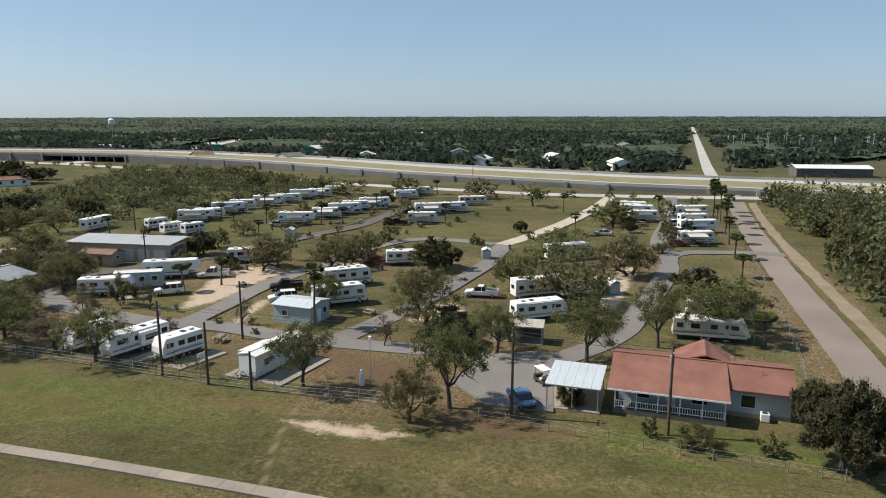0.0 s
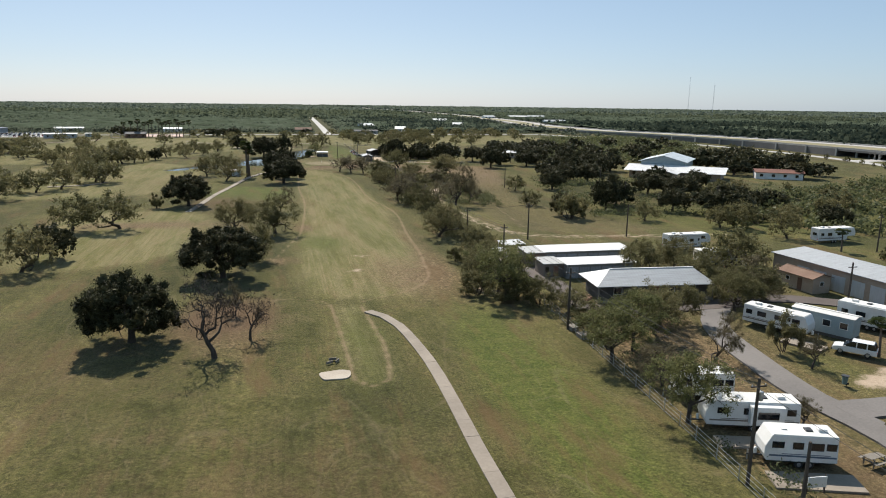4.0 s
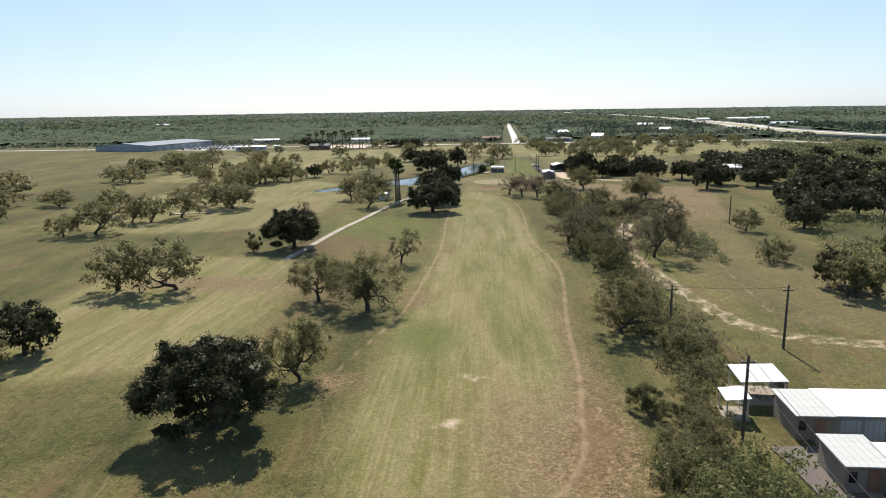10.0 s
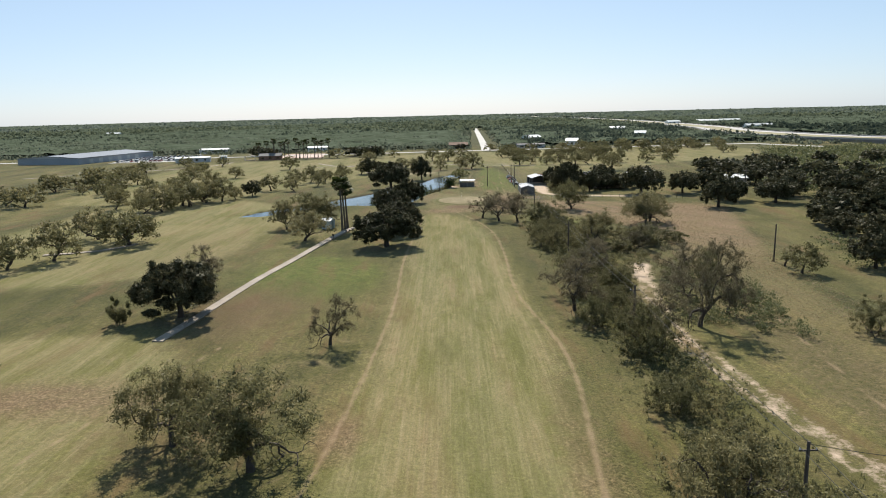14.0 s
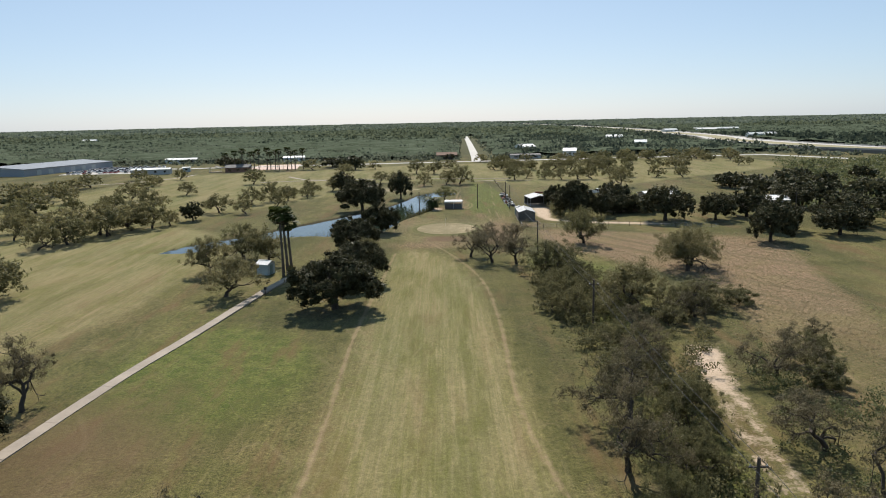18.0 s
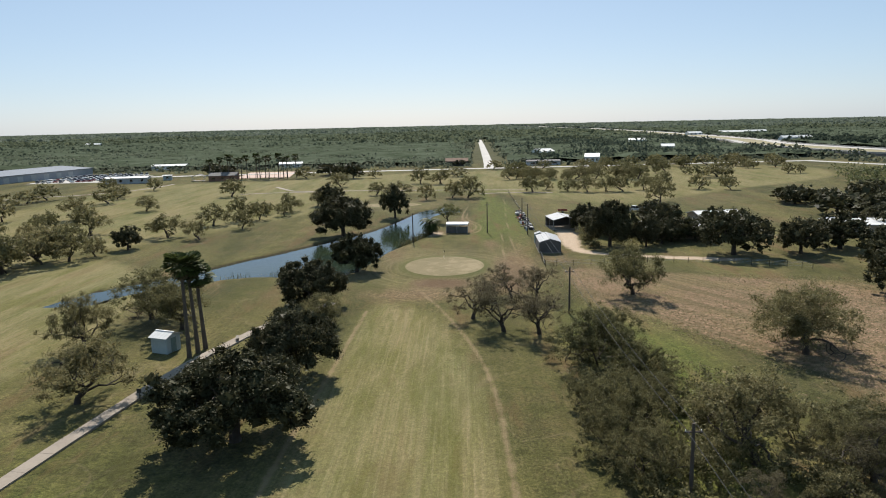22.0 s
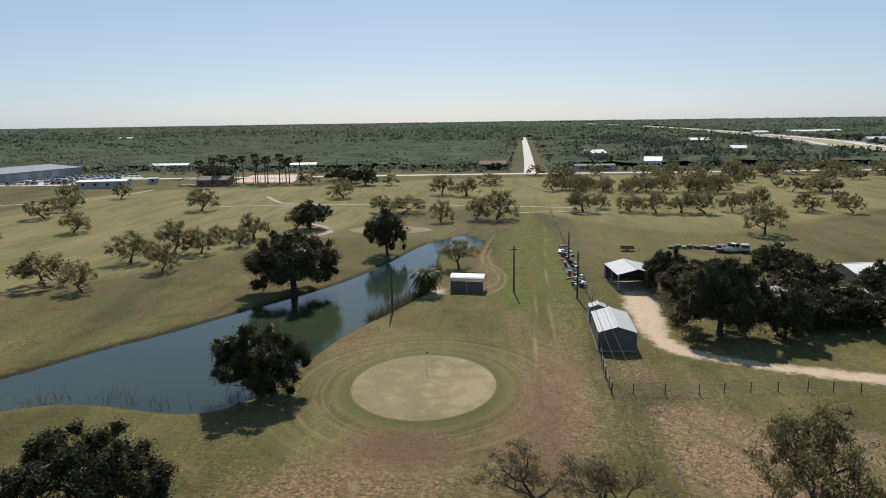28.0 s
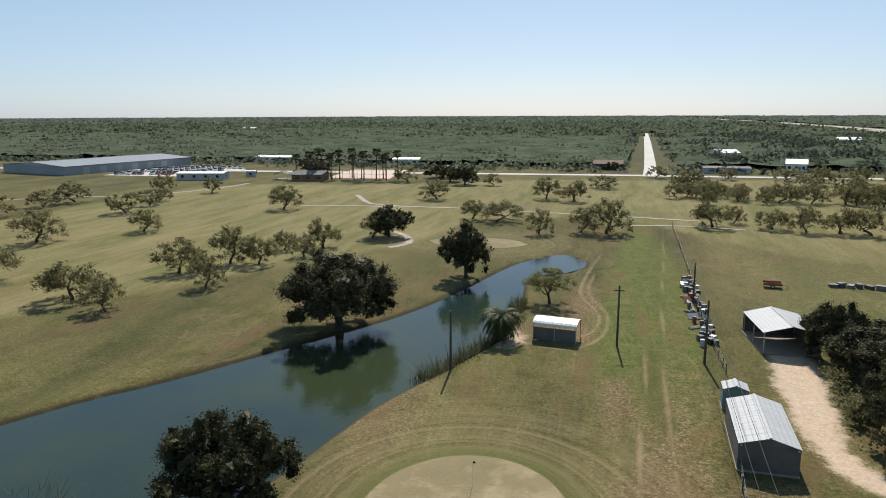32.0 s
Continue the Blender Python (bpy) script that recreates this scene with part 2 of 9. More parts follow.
RED_RUST = surface("rusty_red_steel", (0.16, 0.045, 0.03), (0.30, 0.10, 0.06), 0.7, 1.0, 9.0, relief=0.3)
JUNK_GREY = surface("mixed_scrap_grey", (0.06, 0.06, 0.06), (0.27, 0.26, 0.25), 0.7, 1.2, 6.0, relief=0.4, vary=0.6)
STATUE = surface("white_plaster", (0.66, 0.66, 0.65), (0.80, 0.80, 0.79), 0.7, 0.9, 9.0, relief=0.2)
RED_PLASTIC = surface("red_plastic", (0.45, 0.03, 0.02), (0.60, 0.06, 0.04), 0.45, relief=0.05)
SIGN_GREEN = surface("road_sign_green", (0.01, 0.12, 0.08), (0.02, 0.16, 0.11), 0.5, relief=0.0)


def paint(name, c, metal=0.3):
    return surface(name, tuple(v * 0.85 for v in c), c, 0.3, 0.8, 8.0, metal, 0.02, vary=0.1, gloss=0.6)


PAINTS = {
    "white": paint("white_car_paint", (0.72, 0.72, 0.71), 0.0),
    "black": paint("black_car_paint", (0.02, 0.02, 0.022)),
    "red": paint("dark_red_car_paint", (0.25, 0.03, 0.03)),
    "blue": paint("blue_car_paint", (0.12, 0.24, 0.42)),
    "silver": paint("silver_car_paint", (0.48, 0.48, 0.49), 0.5),
    "grey": paint("grey_car_paint", (0.16, 0.16, 0.165), 0.4),
}


def glass_like(name, colour):
    m, nt, bsdf = nodes_of(name)
    bsdf.inputs["Base Color"].default_value = (*colour, 1)
    bsdf.inputs["Roughness"].default_value = 0.06
    bsdf.inputs["Specular IOR Level"].default_value = 0.7
    return m


GLASS = glass_like("dark_tinted_glass", (0.012, 0.014, 0.017))


def water_material():
    m, nt, bsdf = nodes_of("pond_water")
    pos = nt.nodes.new("ShaderNodeNewGeometry").outputs["Position"]
    murk = ramp(nt, noise_node(nt, pos, 0.03, 3.0), 0.4, 0.62)
    nt.links.new(mix(nt, murk, (0.012, 0.024, 0.024), (0.026, 0.036, 0.018)), bsdf.inputs["Base Color"])
    bsdf.inputs["Roughness"].default_value = 0.05
    bsdf.inputs["IOR"].default_value = 1.33
    ripple = noise_node(nt, pos, 1.6, 3.0, 0.55)
    bump(nt, bsdf, ripple, 0.20, 0.10)
    bsdf.inputs["Specular Tint"].default_value = (0.62, 0.84, 1.0, 1.0)
    return m


WATER = water_material()


def ground_material():
    """Grass, straw, bare dirt and mown turf, blended by the attributes that the ground carries."""
    m, nt, bsdf = nodes_of("golf_course_ground")
    pos = nt.nodes.new("ShaderNodeNewGeometry").outputs["Position"]

    def attr(name):
        n = nt.nodes.new("ShaderNodeAttribute")
        n.attribute_name = name
        return n.outputs["Fac"]

    huge = noise_node(nt, pos, 0.012, 4.0, 0.6)
    big = noise_node(nt, pos, 0.07, 5.0, 0.65)
    mid = noise_node(nt, pos, 0.45, 5.0, 0.65)
    fine = noise_node(nt, pos, 3.0, 4.0, 0.7)
    tiny = noise_node(nt, pos, 11.0, 2.0, 0.6)
    grass = mix(nt, ramp(nt, big, 0.36, 0.64), (0.118, 0.134, 0.046), (0.196, 0.192, 0.092))
    grass = mix(nt, ramp(nt, huge, 0.42, 0.62), grass, (0.142, 0.150, 0.062))
    # mowing lines along the fairway
    sep = nt.nodes.new("ShaderNodeSeparateXYZ")
    nt.links.new(pos, sep.inputs[0])
    st = nt.nodes.new("ShaderNodeMapping")
    st.inputs["Scale"].default_value = (1.0, 0.015, 1.0)
    nt.links.new(pos, st.inputs[0])
    lines = ramp(nt, noise_node(nt, st.outputs[0], 1.3, 6.0, 0.75), 0.42, 0.60)
    fair = ramp(nt, calc(nt, "ADD", attr("fairway"), calc(nt, "MULTIPLY", mid, 5.0)), 4.6, 0.0)
    turf = mix(nt, lines, (0.212, 0.208, 0.104), (0.268, 0.250, 0.146))
    drawn = nt.nodes.new("ShaderNodeMapping")
    drawn.inputs["Scale"].default_value = (1.0, 0.16, 1.0)
    nt.links.new(pos, drawn.inputs[0])
    turf = mix(nt, calc(nt, "MULTIPLY", ramp(nt, noise_node(nt, drawn.outputs[0], 0.42, 6.0, 0.72), 0.50, 0.66), 0.42), turf, (0.290, 0.246, 0.152))
    turf = mix(nt, ramp(nt, noise_node(nt, drawn.outputs[0], 0.20, 5.0, 0.7), 0.54, 0.38), turf, (0.146, 0.156, 0.056))
    grass = mix(nt, calc(nt, "MULTIPLY", lines, 0.35), grass, (0.20, 0.192, 0.098))
    patch = noise_node(nt, pos, 0.16, 6.0, 0.7)
    grass = mix(nt, calc(nt, "MULTIPLY", ramp(nt, patch, 0.50, 0.64), 0.65), grass, (0.185, 0.162, 0.088))
    grass = mix(nt, calc(nt, "MULTIPLY", ramp(nt, patch, 0.48, 0.36), 0.8), grass, (0.092, 0.102, 0.034))
    blades = nt.nodes.new("ShaderNodeMapping")
    blades.inputs["Scale"].default_value = (1.0, 0.016, 1.0)
    blades.inputs["Rotation"].default_value = (0, 0, 0.02)
    nt.links.new(pos, blades.inputs[0])
    grain = noise_node(nt, blades.outputs[0], 3.4, 7.0, 0.8)
    turf = mix(nt, calc(nt, "MULTIPLY", ramp(nt, grain, 0.60, 0.34), 0.5), turf, (0.128, 0.126, 0.048))
    turf = mix(nt, calc(nt, "MULTIPLY", ramp(nt, grain, 0.52, 0.70), 0.55), turf, (0.30, 0.272, 0.17))
    grass = mix(nt, calc(nt, "MULTIPLY", ramp(nt, grain, 0.56, 0.34), 0.5), grass, (0.084, 0.092, 0.034))
    swath = nt.nodes.new("ShaderNodeMapping")
    swath.inputs["Scale"].default_value = (1.0, 0.22, 1.0)
    swath.inputs["Rotation"].default_value = (0, 0, 0.35)
    nt.links.new(pos, swath.inputs[0])
    broad = noise_node(nt, swath.outputs[0], 0.075, 5.0, 0.6)
    grass = mix(nt, 1.0, grass, mix(nt, ramp(nt, broad, 0.36, 0.62), (0.46, 0.49, 0.44), (1.02, 0.97, 0.93)), "MULTIPLY")
    turf = mix(nt, 1.0, turf, mix(nt, ramp(nt, broad, 0.36, 0.60), (0.84, 0.90, 0.80), (1.08, 1.05, 1.04)), "MULTIPLY")
    grass = mix(nt, fair, grass, turf)
    lush = ramp(nt, calc(nt, "ADD", attr("lush"), calc(nt, "MULTIPLY", mid, 0.6)), 0.55, 1.0)
    grass = mix(nt, lush, grass, mix(nt, ramp(nt, mid, 0.35, 0.65), (0.080, 0.112, 0.026), (0.140, 0.160, 0.050)))
    # straw and worn turf
    worn = calc(nt, "ADD", attr("dry"), calc(nt, "ADD", calc(nt, "MULTIPLY", mid, 0.75), calc(nt, "MULTIPLY", fine, 0.3)))
    col = mix(nt, ramp(nt, worn, 0.72, 1.30), grass, mix(nt, ramp(nt, fine, 0.4, 0.62), (0.140, 0.106, 0.062), (0.245, 0.195, 0.126)))
    shade = mix(nt, ramp(nt, fine, 0.33, 0.68), (0.52, 0.54, 0.52), (1.38, 1.35, 1.30))
    rough = mix(nt, 1.0, col, shade, "MULTIPLY")
    rough = mix(nt, 1.0, rough, mix(nt, ramp(nt, tiny, 0.34, 0.66), (0.60, 0.60, 0.60), (1.32, 1.32, 1.30)), "MULTIPLY")
    clump = noise_node(nt, pos, 1.25, 6.0, 0.8)
    rough = mix(nt, 1.0, rough, mix(nt, ramp(nt, clump, 0.36, 0.64), (0.74, 0.76, 0.72), (1.22, 1.20, 1.18)), "MULTIPLY")
    # close-mown turf is smoother than the rough
    col = mix(nt, calc(nt, "SUBTRACT", 1.0, calc(nt, "MULTIPLY", fair, 0.5)), col, rough)
    # brown and dark green stains where mower and water have passed
    stain = noise_node(nt, swath.outputs[0], 0.16, 6.0, 0.68)
    col = mix(nt, calc(nt, "MULTIPLY", ramp(nt, stain, 0.53, 0.66), calc(nt, "SUBTRACT", 0.70, calc(nt, "MULTIPLY", fair, 0.35))), col, (0.142, 0.098, 0.050))
    col = mix(nt, calc(nt, "MULTIPLY", ramp(nt, stain, 0.47, 0.36), calc(nt, "SUBTRACT", 0.65, calc(nt, "MULTIPLY", fair, 0.35))), col, (0.078, 0.084, 0.026))
    # mowing rings that follow the edge of the green
    ringed = nt.nodes.new("ShaderNodeCombineXYZ")
    nt.links.new(attr("green"), ringed.inputs[0])
    rings = calc(nt, "MULTIPLY", ramp(nt, noise_node(nt, ringed.outputs[0], 0.9, 4.0, 0.7), 0.40, 0.62), ramp(nt, attr("green"), 15.0, 6.0))
    col = mix(nt, calc(nt, "MULTIPLY", rings, 0.45), col, (0.30, 0.255, 0.16))
    # thin pale wheel marks that wander over the turf
    for scale, seat in ((0.050, 0.49), (0.085, 0.53), (0.12, 0.46)):
        wander = nt.nodes.new("ShaderNodeMapping")
        wander.inputs["Location"].default_value = (seat * 300, scale * 900, 0)
        wander.inputs["Rotation"].default_value = (0, 0, scale * 9)
        wander.inputs["Scale"].default_value = (1.0, 0.45, 1.0)
        nt.links.new(pos, wander.inputs[0])
        line = calc(nt, "ABSOLUTE", calc(nt, "SUBTRACT", noise_node(nt, wander.outputs[0], scale, 1.5, 0.4), seat))
        mark = calc(nt, "MULTIPLY", ramp(nt, line, 0.0055, 0.0010), ramp(nt, patch, 0.40, 0.58))
        col = mix(nt, calc(nt, "MULTIPLY", mark, 0.14), col, (0.36, 0.305, 0.20))
    # weedy tussocks in the unmown field
    tuss = noise_node(nt, pos, 1.3, 6.0, 0.8)
    weeds = ramp(nt, calc(nt, "ADD", attr("field"), calc(nt, "MULTIPLY", calc(nt, "SUBTRACT", tuss, 0.5), 1.2)), 0.35, 0.75)
    pink = node(nt, "ShaderNodeMapRange", From_Min=85.0, From_Max=140.0)
    nt.links.new(sep.outputs[1], pink.inputs["Value"])
    straw = mix(nt, ramp(nt, fine, 0.35, 0.65), (0.092, 0.084, 0.044), mix(nt, pink.outputs["Result"], (0.255, 0.205, 0.120), (0.430, 0.296, 0.216)))
    litter = noise_node(nt, pos, 2.6, 5.0, 0.8)
    straw = mix(nt, calc(nt, "MULTIPLY", ramp(nt, big, 0.50, 0.62), 0.6), straw, (0.215, 0.190, 0.088))
    straw = mix(nt, ramp(nt, litter, 0.47, 0.36), straw, (0.070, 0.054, 0.028))
    col = mix(nt, weeds, col, mix(nt, ramp(nt, tuss, 0.37, 0.55), (0.120, 0.104, 0.050), straw))
    col = mix(nt, calc(nt, "MULTIPLY", ramp(nt, calc(nt, "ADD", attr("brown"), calc(nt, "MULTIPLY", calc(nt, "ADD", mid, grain), 0.4)), 0.55, 1.0), 0.8), col, mix(nt, fine, (0.085, 0.056, 0.034), (0.165, 0.115, 0.074)))
    # furrows across the field
    row = nt.nodes.new("ShaderNodeMapping")
    row.vector_type = "TEXTURE"
    row.inputs["Rotation"].default_value = (0, 0, -1.03)
    row.inputs["Scale"].default_value = (22.0, 1.0, 1.0)
    nt.links.new(pos, row.inputs[0])
    furrow = ramp(nt, noise_node(nt, row.outputs[0], 0.42, 5.0, 0.7), 0.50, 0.60)
    col = mix(nt, calc(nt, "MULTIPLY", calc(nt, "MULTIPLY", furrow, weeds), 0.75), col, mix(nt, tuss, (0.085, 0.078, 0.038), (0.15, 0.13, 0.07)))
    # trails, bare earth, caliche, greens
    wob = calc(nt, "MULTIPLY", calc(nt, "SUBTRACT", mid, 0.5), 1.1)
    wob2 = calc(nt, "MULTIPLY", calc(nt, "SUBTRACT", fine, 0.5), 1.0)
    edge = calc(nt, "ADD", wob, wob2)
    trail = ramp(nt, calc(nt, "ADD", attr("trail"), calc(nt, "MULTIPLY", edge, 0.9)), 0.42, 0.06)
    col = mix(nt, calc(nt, "MULTIPLY", trail, 0.45), col, mix(nt, fine, (0.26, 0.195, 0.125), (0.46, 0.365, 0.26)))
    bare = ramp(nt, calc(nt, "ADD", attr("bare"), calc(nt, "MULTIPLY", edge, 3.4)), 0.35, -0.75)
    col = mix(nt, bare, col, mix(nt, ramp(nt, fine, 0.3, 0.7), (0.40, 0.33, 0.25), (0.64, 0.56, 0.46)))
    ring = ramp(nt, attr("green"), 3.2, 0.4)
    col = mix(nt, calc(nt, "MULTIPLY", ring, 0.7), col, (0.095, 0.115, 0.036))
    green = ramp(nt, calc(nt, "ADD", attr("green"), calc(nt, "MULTIPLY", wob, 0.25)), 0.08, -0.08)
    smooth = mix(nt, ramp(nt, big, 0.35, 0.65), (0.225, 0.204, 0.124), (0.285, 0.255, 0.165))
    smooth = mix(nt, ramp(nt, calc(nt, "ADD", mid, calc(nt, "MULTIPLY", big, 0.8)), 0.88, 1.06), smooth, (0.36, 0.32, 0.215))
    smooth = mix(nt, calc(nt, "MULTIPLY", fine, 0.25), smooth, (0.10, 0.11, 0.05))
    col = mix(nt, green, col, smooth)
    col = mix(nt, attr("wooded"), col, mix(nt, ramp(nt, big, 0.35, 0.65), (0.060, 0.068, 0.030), (0.095, 0.098, 0.048)))
    mud = ramp(nt, attr("shore"), 1.1, 0.5)
    col = mix(nt, calc(nt, "MULTIPLY", mud, ramp(nt, mid, 0.25, 0.45)), col, (0.045, 0.040, 0.022))
    col = mix(nt, 1.0, col, (0.752, 0.682, 0.628), "MULTIPLY")
    nt.links.new(col, bsdf.inputs["Base Color"])
    bsdf.inputs["Roughness"].default_value = 0.95
    bsdf.inputs["Specular IOR Level"].default_value = 0.02
    bsdf.inputs["Sheen Weight"].default_value = 0.10
    bsdf.inputs["Sheen Roughness"].default_value = 0.45
    bsdf.inputs["Sheen Tint"].default_value = (1.0, 0.93, 0.80, 1.0)
    bump(nt, bsdf, calc(nt, "ADD", fine, tiny), 0.55, 0.10)
    return m


GROUND = ground_material()

# ---- mesh tools ----
def thing(name, label, category, at=None, group="", kind=""):
    ob = tagged(new(name), label, category, group, kind)
    ob.empty_display_size = 0.2
    if at is not None:
        ob.matrix_basis = at
    return ob


def part(name, bm, material, parent=None, label=""):
    me = bm
    if not isinstance(bm, bpy.types.Mesh):
        me = bpy.data.meshes.new(name)
        bmesh.ops.recalc_face_normals(bm, faces=bm.faces)
        bm.to_mesh(me)
        bm.free()
    if material and not me.materials:
        me.materials.append(material)
    ob = new(name, me)
    if parent is not None:
        ob.parent = parent
    if label:
        ob["label"] = label
    return ob


def box(bm, x0, x1, y0, y1, z0, z1, edge=0.0):
    r = bmesh.ops.create_cube(bm, size=1.0)
    vs = r["verts"]
    bmesh.ops.scale(bm, verts=vs, vec=(x1 - x0, y1 - y0, z1 - z0))
    bmesh.ops.translate(bm, verts=vs, vec=((x0 + x1) / 2, (y0 + y1) / 2, (z0 + z1) / 2))
    if edge:
        es = list({e for v in vs for e in v.link_edges})
        bmesh.ops.bevel(bm, geom=es, offset=edge, segments=2, affect="EDGES", profile=0.5)
    return bm


def boxes(*specs):
    bm = bmesh.new()
    for s in specs:
        box(bm, *s)
    return bm


def tube(bm, points, radii, sides=6):
    """A tapered tube through points."""
    rings = []
    pts = [Vector(p) for p in points]
    for i, p in enumerate(pts):
        way = (pts[min(i + 1, len(pts) - 1)] - pts[max(i - 1, 0)]).normalized()
        side = way.cross(Vector((0.31, 0.95, 0.1))).normalized()
        up = way.cross(side)
        rings.append([bm.verts.new(p + (side * math.cos(a) + up * math.sin(a)) * radii[i])
                      for a in (2 * math.pi * k / sides for k in range(sides))])
    for r, s in zip(rings, rings[1:]):
        for k in range(sides):
            bm.faces.new((r[k], r[(k + 1) % sides], s[(k + 1) % sides], s[k]))
    bm.faces.new(rings[0][::-1])
    bm.faces.new(rings[-1])
    return bm


def prism(bm, outline, z0, z1):
    """An upright prism over a plan outline."""
    lo = [bm.verts.new((x, y, z0)) for x, y in outline]
    hi = [bm.verts.new((x, y, z1)) for x, y in outline]
    n = len(lo)
    for i in range(n):
        bm.faces.new((lo[i], lo[(i + 1) % n], hi[(i + 1) % n], hi[i]))
    bm.faces.new(lo[::-1])
    bm.faces.new(hi)
    return bm


def slab(bm, corners, thick):
    """A slab of even thickness under four or more corners in space."""
    hi = [bm.verts.new(c) for c in corners]
    lo = [bm.verts.new((c[0], c[1], c[2] - thick)) for c in corners]
    n = len(hi)
    for i in range(n):
        bm.faces.new((lo[i], lo[(i + 1) % n], hi[(i + 1) % n], hi[i]))
    bm.faces.new(lo[::-1])
    bm.faces.new(hi)
    return bm


def profile_y(bm, outline, y0, y1, edge=0.0):
    """A profile in x and z, drawn out along y."""
    a = [bm.verts.new((x, y0, z)) for x, z in outline]
    b = [bm.verts.new((x, y1, z)) for x, z in outline]
    n = len(a)
    fs = [bm.faces.new((a[i], a[(i + 1) % n], b[(i + 1) % n], b[i])) for i in range(n)]
    fs += [bm.faces.new(a[::-1]), bm.faces.new(b)]
    if edge:
        bmesh.ops.bevel(bm, geom=list({e for f in fs for e in f.edges}), offset=edge, segments=2, affect="EDGES", profile=0.5)
    return bm


def smooth_line(points, step=2.0, closed=False):
    """A Catmull-Rom line through plan points, in even short steps."""
    pts = [np.array(p, float) for p in points]
    n = len(pts)
    out = []
    for i in range(n if closed else n - 1):
        get = (lambda k: pts[k % n]) if closed else (lambda k: pts[min(max(k, 0), n - 1)])
        a, b, c, d = get(i - 1), get(i), get(i + 1), get(i + 2)
        m = max(1, int(np.linalg.norm(c - b) / step))
        for k in range(m):
            t = k / m
            out.append(0.5 * (2 * b + (c - a) * t + (2 * a - 5 * b + 4 * c - d) * t * t + (3 * b - a - 3 * c + d) * t ** 3))
    if not closed:
        out.append(pts[-1])
    return np.array(out)


def ribbon(bm, points, width, z, thick=0.06, step=2.0, wobble=0.0, zs=None):
    """A road or path of even width along a plan line."""
    line = smooth_line(points, step)
    rows = []
    for i, p in enumerate(line):
        way = line[min(i + 1, len(line) - 1)] - line[max(i - 1, 0)]
        way = way / (np.linalg.norm(way) + 1e-9)
        side = np.array((-way[1], way[0]))
        w = width / 2 + wobble * noise.noise((p[0] * 0.4, p[1] * 0.4, 1.7))
        h = z if zs is None else np.interp(i / (len(line) - 1), np.linspace(0, 1, len(zs)), zs)
        a, b = p + side * w, p - side * w
        rows.append([bm.verts.new((*a, h - thick)), bm.verts.new((*a, h)), bm.verts.new((*b, h)), bm.verts.new((*b, h - thick))])
    for r, s in zip(rows, rows[1:]):
        for k in range(3):
            bm.faces.new((r[k], r[k + 1], s[k + 1], s[k]))
    bm.faces.new(rows[0])
    bm.faces.new(rows[-1][::-1])
    return bm


def from_arrays(name, verts, faces):
    """A mesh of quads from two arrays."""
    me = bpy.data.meshes.new(name)
    me.vertices.add(len(verts))
    me.vertices.foreach_set("co", np.asarray(verts, np.float32).ravel())
    k = faces.shape[1]
    me.loops.add(faces.size)
    me.loops.foreach_set("vertex_index", faces.astype(np.int32).ravel())
    me.polygons.add(len(faces))
    me.polygons.foreach_set("loop_start", np.arange(0, faces.size, k, dtype=np.int32))
    me.update(calc_edges=True)
    return me


def to_line(P, line):
    """The distance of plan points to a line of short pieces."""
    best = np.full(len(P), 1e9)
    for a, b in zip(line, line[1:]):
        d = b - a
        t = np.clip(((P - a) @ d) / (d @ d + 1e-9), 0, 1)
        q = P - a - t[:, None] * d
        best = np.minimum(best, np.hypot(q[:, 0], q[:, 1]))
    return best


def to_shape(P, outline):
    """The signed distance of plan points to a closed outline, negative inside."""
    ring = np.vstack([outline, outline[:1]])
    dist = to_line(P, ring)
    inside = np.zeros(len(P), bool)
    for (x0, y0), (x1, y1) in zip(ring, ring[1:]):
        if y0 != y1:
            hit = (P[:, 1] < y0) != (P[:, 1] < y1)
            inside ^= hit & (P[:, 0] < (x1 - x0) * (P[:, 1] - y0) / (y1 - y0) + x0)
    return np.where(inside, -dist, dist)

# ---- ground, pond, greens, trails ----
POND = smooth_line([(-66.5, 174), (-62, 185), (-50, 199.5), (-43, 211.5), (-37.8, 218.6), (-31.4, 229.5), (-20.2, 249),
                    (-14.5, 266), (-9, 288), (-3, 299.5), (2.3, 301), (6, 293.5), (2.3, 285), (-4, 278), (-2.5, 256), (-3.4, 243),
                    (-7.2, 231), (-12.2, 218), (-15.4, 203), (-18, 194.5), (-23, 191.5), (-36, 193.3), (-45, 189.5), (-57, 179), (-58, 174), (-65, 172)], 1.2, True)
GREEN_1 = np.array([(1.8 + 8.2 * math.cos(a), 199.3 + 9.7 * math.sin(a)) for a in np.linspace(0, 2 * math.pi, 48)[:-1]])
GREEN_2 = np.array([(-20.4 + 12 * math.cos(a), 311.4 + 6.5 * math.sin(a)) for a in np.linspace(0, 2 * math.pi, 48)[:-1]])
FAIRWAY = smooth_line([(-10, -36), (6, -31), (9.5, 14), (11, 50), (9, 96), (8, 128), (3, 158), (-4, 168), (-10.5, 166), (-12, 110), (-12, 60), (-14, 19), (-16, -20)], 3, True)
